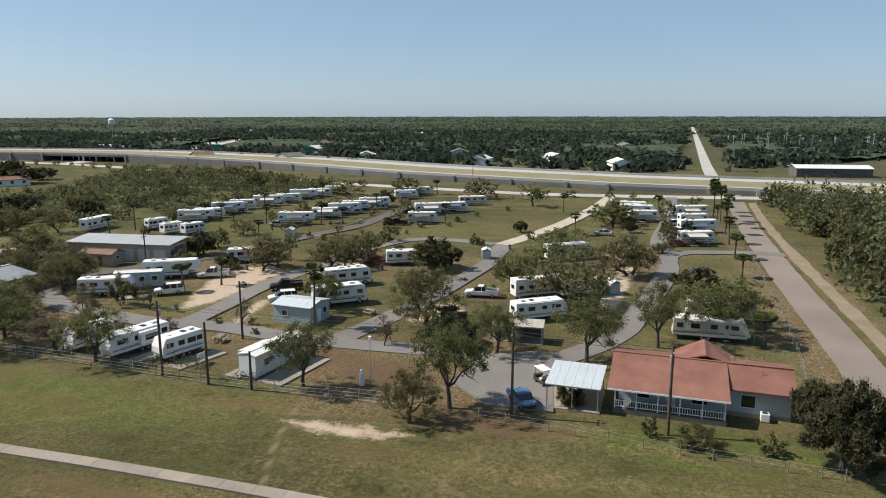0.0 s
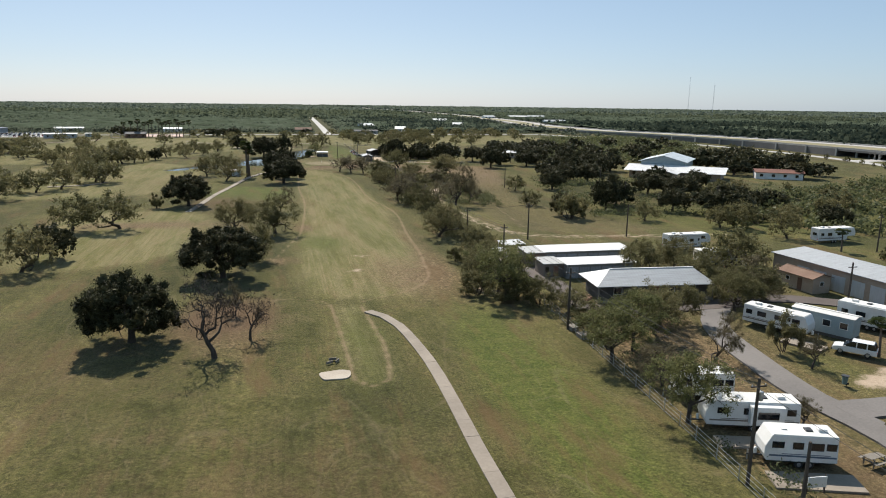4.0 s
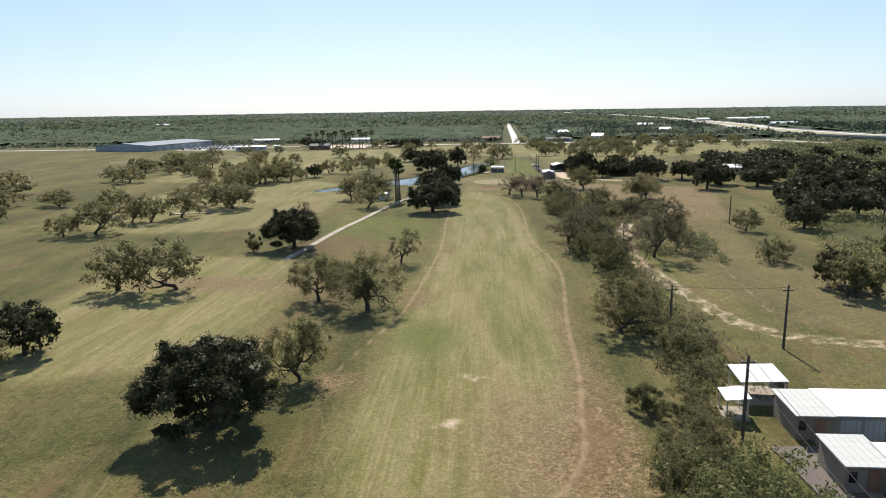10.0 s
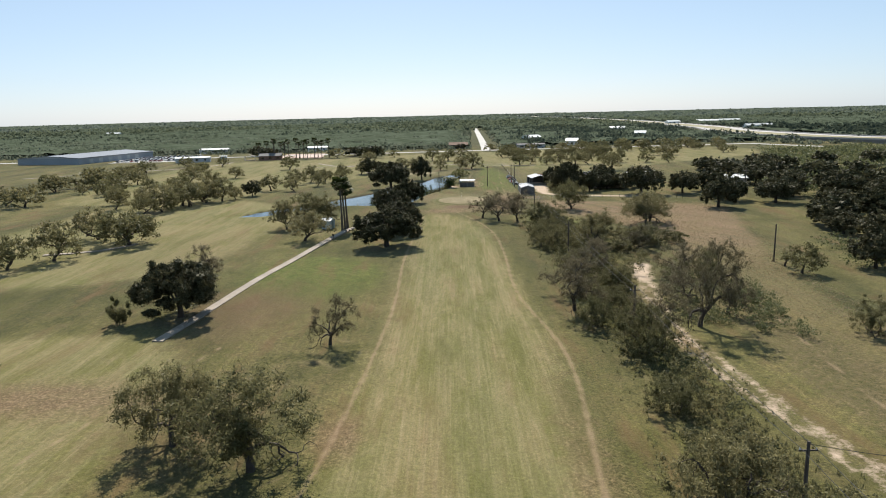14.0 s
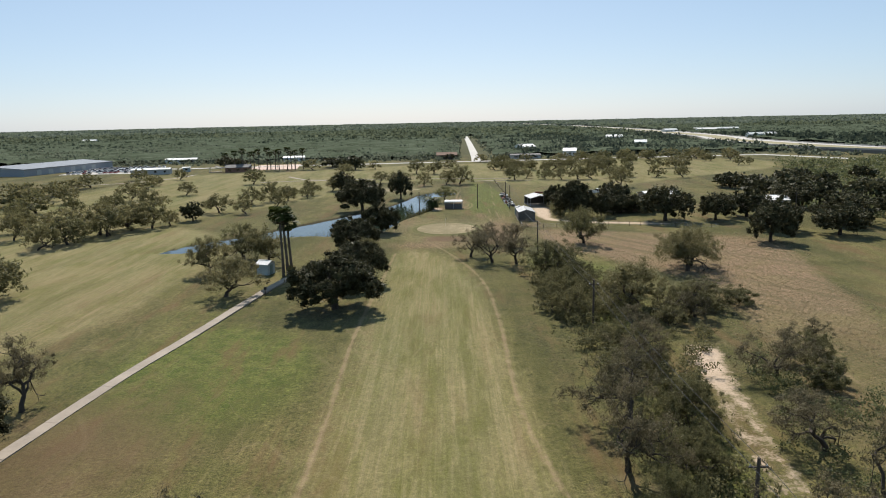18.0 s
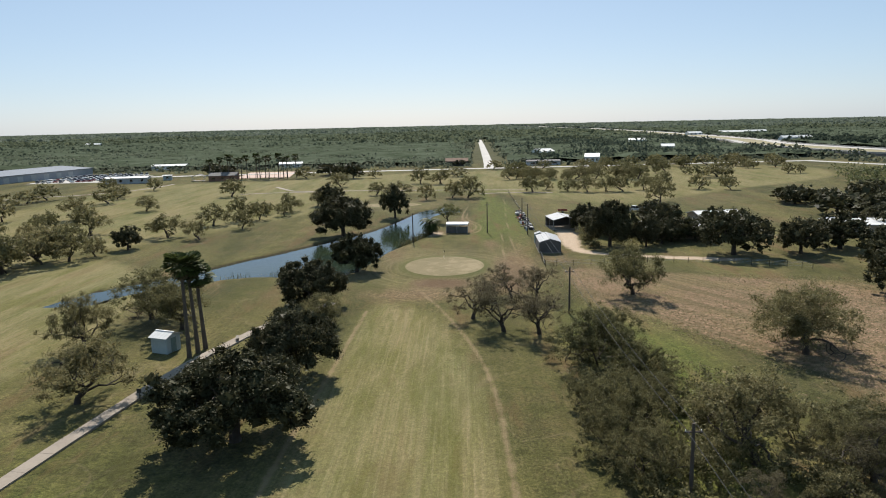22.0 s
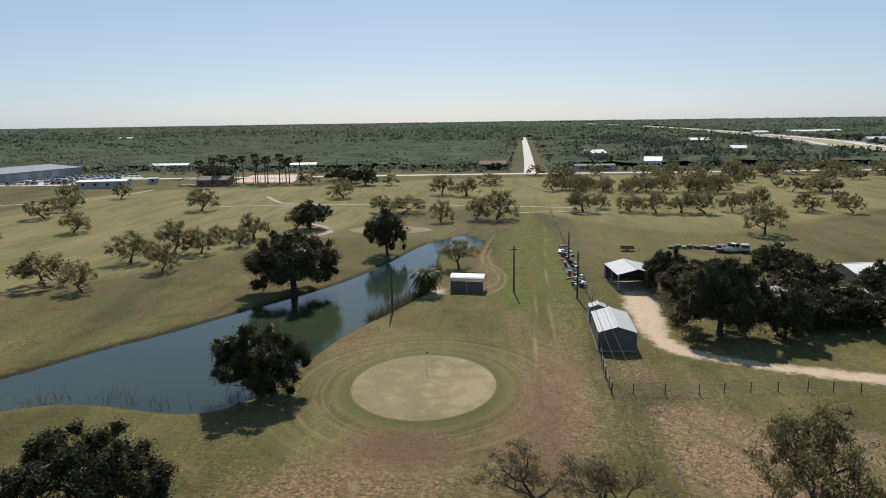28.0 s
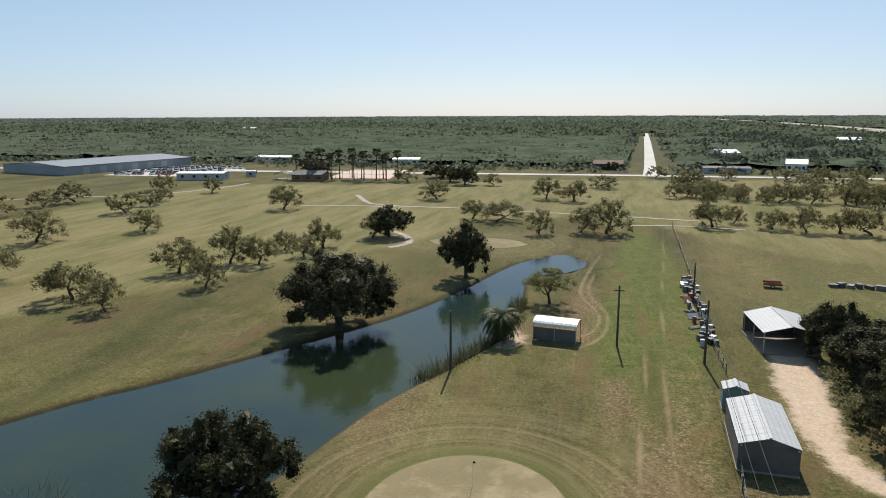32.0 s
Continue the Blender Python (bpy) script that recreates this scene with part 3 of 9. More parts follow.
TRAILS = [smooth_line(p, 2.0) for p in (
    [(-24.9, -34.4), (-17.0, -35.2), (-12.8, -36.6), (-11.6, -39), (-11.2, -49.7), (-11, -61), (-10.9, -68), (-9.3, -70.1), (-7.3, -68.8), (-6.3, -59.4), (-6.5, -50.6), (-7.1, -40.3)],
    [(-7.0, -38.5), (-5, -36.6), (-1.5, -35.1), (3.6, -30.5), (6.6, -23.9), (7.8, -13.9), (8.8, -4), (9.8, 16), (12, 47), (8.8, 78), (9.1, 114), (7.7, 140), (2.5, 164), (-2, 178)],
    [(-20, -8), (-16.5, 8), (-14.2, 18.8), (-12.5, 41.6), (-11.4, 70), (-12, 106), (-11, 140), (-10.2, 166)],
    [(6.6, 244.6), (9.1, 247.9), (9.8, 256.8), (6.3, 269.4), (6.7, 285.1), (8.7, 305)],
    [(1, 241), (6.5, 240), (10.4, 246), (11, 257), (7.6, 270), (8, 285)],
    [(-45, 10), (-40, 26), (-33, 52)],
    [(-62, 150), (-57, 120), (-64, 96), (-80, 84)], [(16, -114.5), (8, -116), (1, -118.5), (-8, -122)],
    [(17.6, 204), (17.9, 224), (18.6, 246), (19.8, 275), (21.4, 300), (23, 340)], [(14.6, 206), (15.6, 226), (16.6, 248)], [(40, 20), (44, 60), (50, 100), (64, 124)], [(27, 148), (36, 137), (48, 124), (60, 118)])]
TRACKS = [smooth_line(p, 2.0) for p in (
    [(32.0, 88), (29.6, 76), (27.2, 60), (27, 50.5), (28.2, 40.5), (29.8, 30), (31.2, 20), (33.5, 12.5), (38, 7.8), (46, 5.2), (60, 3), (84, 0)],
    [(33.6, 87), (31.4, 76), (29.2, 60), (29, 51), (30.2, 41), (31.6, 31), (32.9, 21), (35, 14), (39, 9.6), (47, 7), (60, 4.8), (84, 2)])]
BARES = [smooth_line(p, 1.5, True) for p in (
    [(32.6, 98.5), (36.2, 97), (35.2, 92), (33.4, 86), (31.6, 80), (30.6, 84), (31, 91)],
    [(31.8, 246), (36.5, 244), (35.8, 234), (33.9, 221), (35, 215), (40.4, 210.4), (50, 207), (64, 203), (62, 200.6), (48, 204), (38.5, 208.3), (32.6, 212), (30.4, 217.4), (30, 225), (30.2, 234)],
    [(-4.6, -5.8), (-2.0, -6.2), (-3, -7.2)], [(-7, -18.4), (-4.6, -17.3), (-4.9, -18.5)],
    [(10.2, -115), (11.2, -121), (10.6, -128.6), (8.6, -122)], [(12, -33), (15.5, -36), (14, -40)],
    [(-3.8, 244.5), (-1, 246), (0.6, 243.8), (-0.6, 239), (-2.6, 238)],
    [(42.7, -80), (48, -82.6), (57, -83.2), (64.7, -82.9), (68.3, -84.4), (73.5, -77.3), (66.5, -72.3), (58, -74), (50.8, -76.4)],
    [(66, -89.4), (69.4, -93.3), (72.6, -96.7), (80.6, -94.8), (80.8, -88.4), (73, -88)], [(45.2, -117.2), (49.3, -121.8), (54.5, -123), (57, -119), (51, -116.8)],
    [(36.3, -93.9), (41.5, -92.3), (51, -91.3), (51.2, -89.5), (42, -90.4), (35.8, -92.9)], [(60, -146), (90, -149), (92, -146), (62, -143)])]
FIELDS = [smooth_line(p, 4, True) for p in (
    [(25, 198), (42, 194), (58, 188), (82, 176), (70, 120), (60, 60), (76, 10), (38, 12), (33, 60), (40, 100), (46, 128), (41.2, 140.6), (36.8, 148.4), (32.6, 156.8), (24.7, 167.5), (22.5, 184)],
    [(28, 262), (60, 268), (110, 300), (110, 332), (28, 336)])]


FAIRWAYS = [FAIRWAY] + [smooth_line(p, 6, True) for p in (
    [(-150, 222), (-92, 222), (-62, 262), (-34, 312), (-26, 346), (14, 352), (60, 305), (120, 345), (190, 402), (190, 480), (20, 480), (-100, 430), (-160, 400)],
    [(-11, -40), (-7.4, -40), (-6.6, -58), (-7.4, -68), (-9.3, -69.6), (-10.7, -68), (-10.9, -58)],
    [(-104, 90), (-58, 98), (-50, 168), (-72, 210), (-112, 214), (-122, 150)],
    [(-66, -6), (-38, 0), (-34, 40), (-48, 58), (-72, 50)])]


def grown(lo, hi, step, reach, ratio=1.13):
    mid = list(np.arange(lo, hi + step / 2, step))
    out, d = [], step
    while (out[-1] if out else hi) < reach:
        d *= ratio
        out.append((out[-1] if out else hi) + d)
    back, d = [], step
    while (back[-1] if back else lo) > -reach:
        d *= ratio
        back.append((back[-1] if back else lo) - d)
    return np.array(back[::-1] + mid + out)


def build_ground():
    xs = grown(-50, 46, 1.0, 5000, 1.11)
    xs = np.unique(np.round(np.r_[xs, np.arange(-15, 13, 0.4)], 2))
    ys = grown(-172, 262, 1.0, 5000, 1.11)
    X, Y = np.meshgrid(xs, ys)
    P = np.stack([X.ravel(), Y.ravel()], 1)
    n, m = len(xs), len(ys)
    pond = to_shape(P, POND)
    # gentle swells over the course, a dished pond with a low bank
    swell = 0.10 * np.sin(P[:, 0] * 0.09 + 1) * np.sin(P[:, 1] * 0.06) - 0.10
    swell *= np.clip((pond - 1) / 8, 0, 1) * np.clip((400 - np.abs(P).max(1)) / 200, 0, 1)
    Z = np.where(pond < 2.4, np.clip(0.5 * pond - 0.55, -2.4, 0.0), 0.0) + swell
    rise = np.clip(1 - np.hypot((P[:, 0] - 1.8) / 15, (P[:, 1] - 199) / 17), 0, 1)
    Z += 0.5 * np.clip(rise * 2, 0, 1) ** 2 * np.clip(pond / 5, 0, 1)
    idx = np.arange(n * m).reshape(m, n)
    F = np.stack([idx[:-1, :-1], idx[:-1, 1:], idx[1:, 1:], idx[1:, :-1]], -1).reshape(-1, 4)
    me = from_arrays("ground", np.column_stack([P, Z]), F)

    def attribute(name, values):
        a = me.attributes.new(name, "FLOAT", "POINT")
        a.data.foreach_set("value", np.asarray(values, np.float32))

    def blob(x, y, rx, ry, k=1.0):
        return k * np.clip(1.3 - np.hypot((P[:, 0] - x) / rx, (P[:, 1] - y) / ry), 0, 1)

    trail = np.min([to_line(P, t) for t in TRAILS], axis=0)
    track = np.min([to_line(P, t) for t in TRACKS], axis=0)
    bare = np.min([to_shape(P, s) for s in BARES], axis=0)
    attribute("trail", np.clip(trail, 0, 5))
    attribute("bare", np.clip(np.minimum(bare, track - 0.30), -5, 5))
    attribute("fairway", np.clip(np.min([to_shape(P, s) for s in FAIRWAYS], axis=0), -9, 9))
    attribute("green", np.clip(np.minimum(to_shape(P, GREEN_1), to_shape(P, GREEN_2)), -9, 20))
    attribute("shore", np.clip(np.abs(pond), 0, 9))
    field = np.min([to_shape(P, s) for s in FIELDS], axis=0)
    far = np.clip((np.hypot(P[:, 0], P[:, 1] - 100) - 430) / 60, 0, 1)
    left = np.clip((-175 - P[:, 0]) / 20, 0, 1) * np.clip((P[:, 1] - 190) / 30, 0, 1) * np.clip((430 - P[:, 1]) / 15, 0, 1)
    attribute("field", np.clip(-field / 5, 0, 1) * 0.85 * np.clip((P[:, 1] - 75) / 40, 0.62, 1) * np.where(P[:, 1] > 250, 0.45, 1.0) + 0.3 * left)
    brush = (P[:, 1] > 520) | (P[:, 0] < -430) | (P[:, 1] < -260) | (P[:, 0] > 345)
    attribute("wooded", np.where(brush & (left < 0.1), far, 0.0))
    lush = blob(8, -74, 7, 38, 1.0) + blob(17.5, 275, 5, 66, 1.2) + blob(-28, 92, 12, 16, 0.8) + blob(-10, 8, 8, 12, 0.6)
    lush += blob(14.5, -156, 4.2, 11, 1.6) + blob(-8, -53, 7, 9, 0.4) + blob(45, 245, 18, 30, 0.5) + blob(60, 295, 45, 40, 0.5) + blob(18, 250, 8, 60, 0.5) + blob(13, 265, 9, 40, 0.35) + blob(-6, 215, 8, 26, 0.3) + blob(-35, 130, 22, 60, 0.25) + blob(0, 370, 120, 50, 0.35) + blob(-10, 185, 10, 8, 0.3)
    lush += blob(60, -56, 9, 6, .6) + blob(100, -45, 60, 30, .42) + blob(50, -105, 30, 14, .3) + blob(110, 20, 70, 40, .5) + blob(-45, 90, 30, 40, .2) + blob(44, -75, 6, 9, 0.5) + blob(120, -100, 50, 30, .35) + blob(13, 250, 6, 20, 0.4) + blob(24, 152, 6, 17, 0.9) + blob(32, 142, 7, 13, 0.8) + blob(-31, 100, 7, 10, 0.5) + blob(-22, 88, 9, 16, 0.35) + blob(27, 118, 9, 22, 0.7) + blob(24, 60, 6, 40, 0.5)
    attribute("lush", lush)
    dry = blob(-26, -46, 9, 16, 0.7) + blob(7, -26, 8, 20, 0.55) + blob(-2, -22, 9, 20, 0.35) + blob(2, 180, 14, 9, 0.4) + blob(1.5, 185.5, 5, 3.2, 1.1)
    dry += blob(17, 205, 5, 20, 0.6) + blob(9.5, 10, 3.5, 45, 0.5) + blob(-10, 100, 5, 55, 0.25) + blob(27, -88, 12, 26, 0.3)
    dry += blob(22, -118, 9, 10, 0.9) + blob(30, -130, 14, 8, 0.7) + blob(75, -171, 90, 3, 0.8) + blob(80, -182, 90, 3, 0.7) + blob(30, -60, 12, 16, 0.5)
    dry += blob(70, -72, 16, 9, 0.9) + blob(84, -110, 12, 14, 0.5) + blob(100, -150, 22, 8, 0.6) + blob(-52, 36, 20, 6, 0.6)
    dry += blob(-85, -10, 26, 8, 0.5) + blob(-2, 330, 14, 10, 0.4) + blob(-20, 380, 16, 9, 0.8) + blob(30, 190, 7, 14, 0.5)
    dry += blob(0, -140, 30, 8, 0.35) + blob(13, -158, 2, 12, 0.6) + blob(-10, 216, 6, 14, 0.5) + blob(-4, 176, 12, 6, 0.5) + blob(20, 228, 6, 18, 0.35) + blob(12.6, 225, 2.2, 9, 0.7) + blob(16, 190, 7, 16, 0.6) + blob(26, 206, 4, 6, 0.7) + blob(-18, -8.5, 4, 4, 0.7) + blob(-13, 26, 3, 5, 0.5) + blob(2, 246, 9, 5, 0.8) + blob(7, 262, 4, 18, 0.7) + blob(-30, 30, 30, 40, 0.25) + blob(-60, 120, 25, 50, 0.3)
    dry += 0.30 * np.clip((P[:, 0] - 17) / 4, 0, 1) * np.clip((-30 - P[:, 1]) / 10, 0, 1) * np.clip((130 - P[:, 0]) / 40, 0, 1) * np.clip((P[:, 1] + 172) / 6, 0, 1)
    dry += blob(-30, -100, 26, 30, 0.25) + blob(-12, -122, 30, 12, 0.35)
    attribute("dry", dry)
    attribute("brown", blob(1.5, 184.5, 7, 4.5, 0.7) + blob(15, 190, 4.5, 24, 0.5) + blob(-26, -42, 8, 10, 0.7) + blob(26, -90, 5, 20, 0.5) + blob(16, -135, 5, 8, 0.6) + blob(29, -112, 5, 6, 0.5) + blob(24, -121, 6, 6, 0.9) + blob(70, -80, 20, 12, 0.35) + blob(100, -140, 30, 14, 0.35) + blob(-34, 70, 14, 24, 0.45) + blob(-30, 30, 12, 14, 0.3) + blob(-60, -60, 40, 20, 0.35) + blob(-20, -100, 26, 26, 0.35))
    me.materials.append(GROUND)
    me.polygons.foreach_set("use_smooth", np.ones(len(me.polygons), bool))
    ob = new("ground", me)
    tagged(ob, "dry green and straw coloured golf course turf, worn in trails", "ground", kind="structure")


build_ground()
bm = bmesh.new()
big_pond = POND + (POND - POND.mean(0)) / np.linalg.norm(POND - POND.mean(0), axis=1)[:, None] * 1.6
face = bm.faces.new([bm.verts.new((x, y, -0.42)) for x, y in big_pond])
bmesh.ops.triangulate(bm, faces=[face])
tagged(part("water", bm, WATER), "still dark blue-green golf course pond water", "pond", kind="structure")


def structure(name, bm, material, label, category):
    return tagged(part(name, bm, material), label, category, kind="structure")


# concrete cart paths, cast in bays with joints
def cart_path(points, width, label, bay=3.0):
    line = smooth_line(points, bay)
    ob = tagged(new("cart_path"), label, "path", kind="structure")
    for i in range(len(line) - 1):
        a, b = line[i], line[i + 1]
        way = (b - a) / np.linalg.norm(b - a)
        nxt = line[min(i + 2, len(line) - 1)] - b
        nxt = nxt / (np.linalg.norm(nxt) + 1e-9) if i + 2 < len(line) else way
        prv = a - line[max(i - 1, 0)]
        prv = prv / (np.linalg.norm(prv) + 1e-9) if i else way
        s0, s1 = (prv + way) / 2, (way + nxt) / 2
        n0, n1 = np.array((-s0[1], s0[0])) * width / 2, np.array((-s1[1], s1[0])) * width / 2
        a2, b2 = a + way * 0.012, b - way * 0.012
        h = 0.035 + 0.03 * random.random()
        bays_one = bmesh.new()
        slab(bays_one, [(*(a2 + n0), h), (*(a2 - n0), h), (*(b2 - n1), h), (*(b2 + n1), h)], 0.25)
        p = part("paving_slab", bays_one, CONCRETE, ob)
    return ob


cart_path([(-3.0, -134), (-2.4, -122), (-2.1, -107), (-2.1, -93.4), (-2.1, -86.5), (-1.95, -80), (-1.8, -72), (-1.85, -64.7), (-2.4, -57), (-3.2, -50.5), (-4.6, -46.1), (-6.5, -43.4)], 1.4, "worn pale concrete cart path across the grass")
cart_path([(-42.5, 55), (-41, 66.5), (-39.8, 78), (-38.2, 91.5), (-35.4, 108), (-32, 130.5), (-29.6, 143), (-27.3, 149.7), (-25.2, 156.5), (-22.8, 161.2), (-18.4, 166.8), (-16.6, 171.4)], 1.55, "pale concrete cart path past palms and a hut")
cart_path([(-230, 330), (-190, 362), (-165, 376), (-150, 400), (-147, 425)], 2.0, "distant pale cart path", 9.0)
cart_path([(-84, 395), (-70, 372), (-58, 368), (-38, 368), (20, 360), (34, 357)], 1.8, "distant pale cart path", 8.0)
cart_path([(-92, 362), (-75, 366), (-58, 366)], 1.6, "distant pale cart path", 8.0)
cart_path([(-39, 300), (-36, 306), (-40, 316), (-46, 322)], 1.8, "curved pale concrete cart path by an oak", 3.0)
cart_path([(14, 345), (30, 347), (44, 344)], 1.6, "distant pale cart path", 7.0)
cart_path([(-95, 118), (-84, 122), (-79, 130)], 1.6, "distant pale cart path", 4.0)

# roads
ROADS = [
    ("road", [(14, -174.6), (52, -175.5), (86, -175.9), (152, -178.1), (206, -181.8)], 5.5, OLD_ROAD, "long bleached two-lane chip-seal road"),
    ("road", [(212, -110), (214, -150), (219, -190), (226, -250), (250, -420), (290, -900)], 9, PALE_CONC, "frontage road beside the highway"),
    ("road", [(212, -110), (232, -20), (262, 70), (300, 200), (300, 330), (262, 440), (232, 512)], 8, PALE_CONC, "frontage road beside the highway"),
    ("road", [(34.2, -130), (33.5, -116), (33.6, -104), (35.6, -92), (35, -82), (36, -73), (39, -60), (46, -50)], 3.9, ASPHALT, "grey asphalt park lane"),
    ("road", [(35.6, -85.5), (45, -85.6), (60, -85.2), (80, -88.2), (100, -91.8), (109, -97), (111, -106), (108, -117)], 3.9, ASPHALT, "grey asphalt park lane"),
    ("road", [(33.8, -110), (45, -113), (55, -115.4), (70.5, -117.8), (90, -120), (108, -119)], 3.9, ASPHALT, "grey asphalt park lane"),
    ("road", [(108, -119), (128, -125.6), (150, -131), (178, -136), (212, -140)], 4.2, CALICHE, "pale gravel lane"),
    ("road", [(26.5, -134), (34, -139.5), (46, -146.5), (63, -150.5), (89, -155), (107, -157), (112, -170), (112, -180)], 3.9, ASPHALT, "grey asphalt park lane"),
    ("road", [(107, -157), (119, -154), (150, -157), (190, -160), (214, -161)], 3.9, ASPHALT, "grey asphalt park lane"),
    ("road", [(25.4, -22), (26, -31), (25.6, -40), (27, -49), (46, -50), (58, -49), (80, -62), (110, -71), (125, -76), (153, -77), (180, -80)], 4.3, BROWN_ASPHALT, "dark brown asphalt park lane past the sheds"),
    ("road", [(-420, 470), (-290, 476), (-116, 490), (5, 500), (34, 501), (127, 506), (236, 512)], 7.5, PALE_CONC, "pale straight country road behind the golf course"),
    ("road", [(25, 503), (27, 560), (31, 720), (36, 940), (41, 1190)], 6.6, PALE_CONC, "pale straight road running into the brush"),
    ("road", [(225, -183), (322, -184.5), (620, -203), (1540, -262)], 6, PALE_CONC, "pale straight road running to the horizon"),
    ("road", [(296, 188), (330, 194), (420, 206), (520, 240), (680, 300)], 12, PALE_CONC, "pale cross street passing below the overpass"),
]
for k, (nm, pts, wd, mt, lb) in enumerate(ROADS):
    structure(nm, ribbon(bmesh.new(), pts, wd, 0.03 + 0.004 * k, 0.3, 3.0 if wd < 6 else 6.0, 0.25), mt, lb, "road")
structure("driveway", prism(bmesh.new(), [(19, -141), (19, -134), (24, -129), (34, -130), (37, -137), (33, -142), (27.5, -140)], -0.2, 0.10), ASPHALT, "dark asphalt yard in leaf shade by the carport", "road")
structure("verge", ribbon(bmesh.new(), [(30, -180.6), (90, -181.3), (150, -183.0), (204, -186.6)], 2.4, 0.022, 0.2, 5.0, 0.5), DIRT, "bare earth verge of the long road", "verge")
structure("parking_lot", prism(bmesh.new(), [(-241, 446), (-194, 448), (-188, 494), (-206, 512), (-243, 506)], -0.2, 0.05), PALE_CONC, "pale parking lot of the warehouse", "parking lot")

# the raised highway: earth bank, grey wall, deck with rails
HWY = [(170, -640), (196, -420), (228, -175), (238, -121), (260, -41), (296, 54), (318, 160), (319.5, 226), (322, 320), (306, 460), (292, 575), (296, 773), (330, 951), (366, 1475), (368, 2215), (334, 3077), (300, 4200)]
HZ = [1.0, 1.6, 1.9, 2.0, 2.5, 3.5, 4.6, 4.6, 4.2, 3.0, 1.6, 1.0, 1.0, 1.0, 1.0, 1.0, 1.0]


def offset(points, d):
    pts = np.array(points, float)
    way = np.gradient(pts, axis=0)
    way /= np.linalg.norm(way, axis=1)[:, None]
    return pts + np.stack([way[:, 1], -way[:, 0]], 1) * d


def heights(points, zs):
    """Heights spread along a line as the ribbon spreads them."""
    pts = np.array(points, float)
    run = np.r_[0, np.cumsum([max(1, int(np.linalg.norm(b - a) / 8.0)) for a, b in zip(pts, pts[1:])])]
    return np.interp(np.linspace(0, 1, 120), run / run[-1], zs)


hz = heights(HWY, HZ)
gap_at = [i for i, q in enumerate(HWY) if q == (318, 160)][0]
for a, b in ((0, gap_at + 1), (gap_at + 1, len(HWY))):
    line = offset(HWY, 25)[a:b]
    structure("highway_embankment", ribbon(bmesh.new(), line, 50, 0, 9.0, 8.0, zs=heights(line, np.array(HZ[a:b]) - 0.15)), WALL_CONC, "grey concrete retaining wall carrying the highway", "retaining wall")
# the overpass: girders and round columns over the cross street
bridge = tagged(new("overpass"), "low concrete highway overpass on round columns", "bridge", kind="structure")
line = offset(HWY, 25)[gap_at:gap_at + 2]
part("girder", ribbon(bmesh.new(), line, 49.6, 4.42, 1.1, 8.0), WALL_CONC, bridge)
for k in range(1, 5):
    q = line[0] + (line[1] - line[0]) * k / 5
    for u in (-23.5, -14, -5, 5, 14, 23.5):
        part("column", tube(bmesh.new(), [(q[0] + u, q[1], -0.3), (q[0] + u, q[1], 3.4)], [0.55, 0.55], 10), PALE_CONC, bridge)
structure("highway_median", ribbon(bmesh.new(), offset(HWY, 25), 22, 0, 0.3, 8.0, zs=hz + 0.02), surface("dry_median_grass", (0.16, 0.145, 0.065), (0.25, 0.21, 0.12), 0.95, 0.05, 1.0), "dry grass median of the highway", "median")
for d, lb in ((7.0, "pale concrete highway carriageway nearest the park"), (42.5, "pale concrete far highway carriageway")):
    structure("highway", ribbon(bmesh.new(), offset(HWY, d), 12, 0, 0.3, 8.0, zs=hz + 0.06), PALE_CONC, lb, "highway")
for d in (0.3, 49.6):
    structure("parapet", ribbon(bmesh.new(), offset(HWY, d), 0.35, 0, 1.2, 8.0, zs=hz + 0.95), PALE_CONC, "pale concrete highway parapet", "parapet")
# buttress strips that divide the wall
wall = tagged(new("wall_piers"), "pale vertical piers along the highway wall", "pier", kind="structure")
edge_line = smooth_line(offset(HWY, -0.25), 24.0)
for p in edge_line[(edge_line[:, 1] > -260) & (edge_line[:, 1] < 430)]:
    k = float(np.interp(p[1], [q[1] for q in HWY], HZ))
    part("pier", boxes((p[0] - 0.5, p[0] + 0.3, p[1] - 0.6, p[1] + 0.6, -0.3, k + 0.4)), PALE_CONC, wall)

# ---- trees ----
def leaves(centres, radii, count, size, rng, squash=0.8, shell=0.55, slim=0.62):
    """Leaf sprays: small folded quads scattered through clumps."""
    n = len(centres)
    which = rng.integers(0, n, count)
    d = rng.normal(size=(count, 3))
    d /= np.linalg.norm(d, axis=1)[:, None]
    r = shell + (1 - shell) * rng.random(count)
    r *= rng.random(count) ** 0.25
    c = np.asarray(centres)[which] + d * r[:, None] * np.asarray(radii)[which][:, None] * (1, 1, squash)
    u = rng.normal(size=(count, 3))
    u /= np.linalg.norm(u, axis=1)[:, None]
    w = np.cross(u, d + 0.6 * rng.normal(size=(count, 3)))
    w /= np.linalg.norm(w, axis=1)[:, None] + 1e-9
    s = size * (0.6 + 0.8 * rng.random(count))[:, None]
    lift = np.cross(u, w) * s * 0.25
    v = np.stack([c - u * s, c + w * s * slim + lift, c + u * s, c - w * s * slim + lift], 1).reshape(-1, 3)
    return v, np.arange(count * 4).reshape(-1, 4)


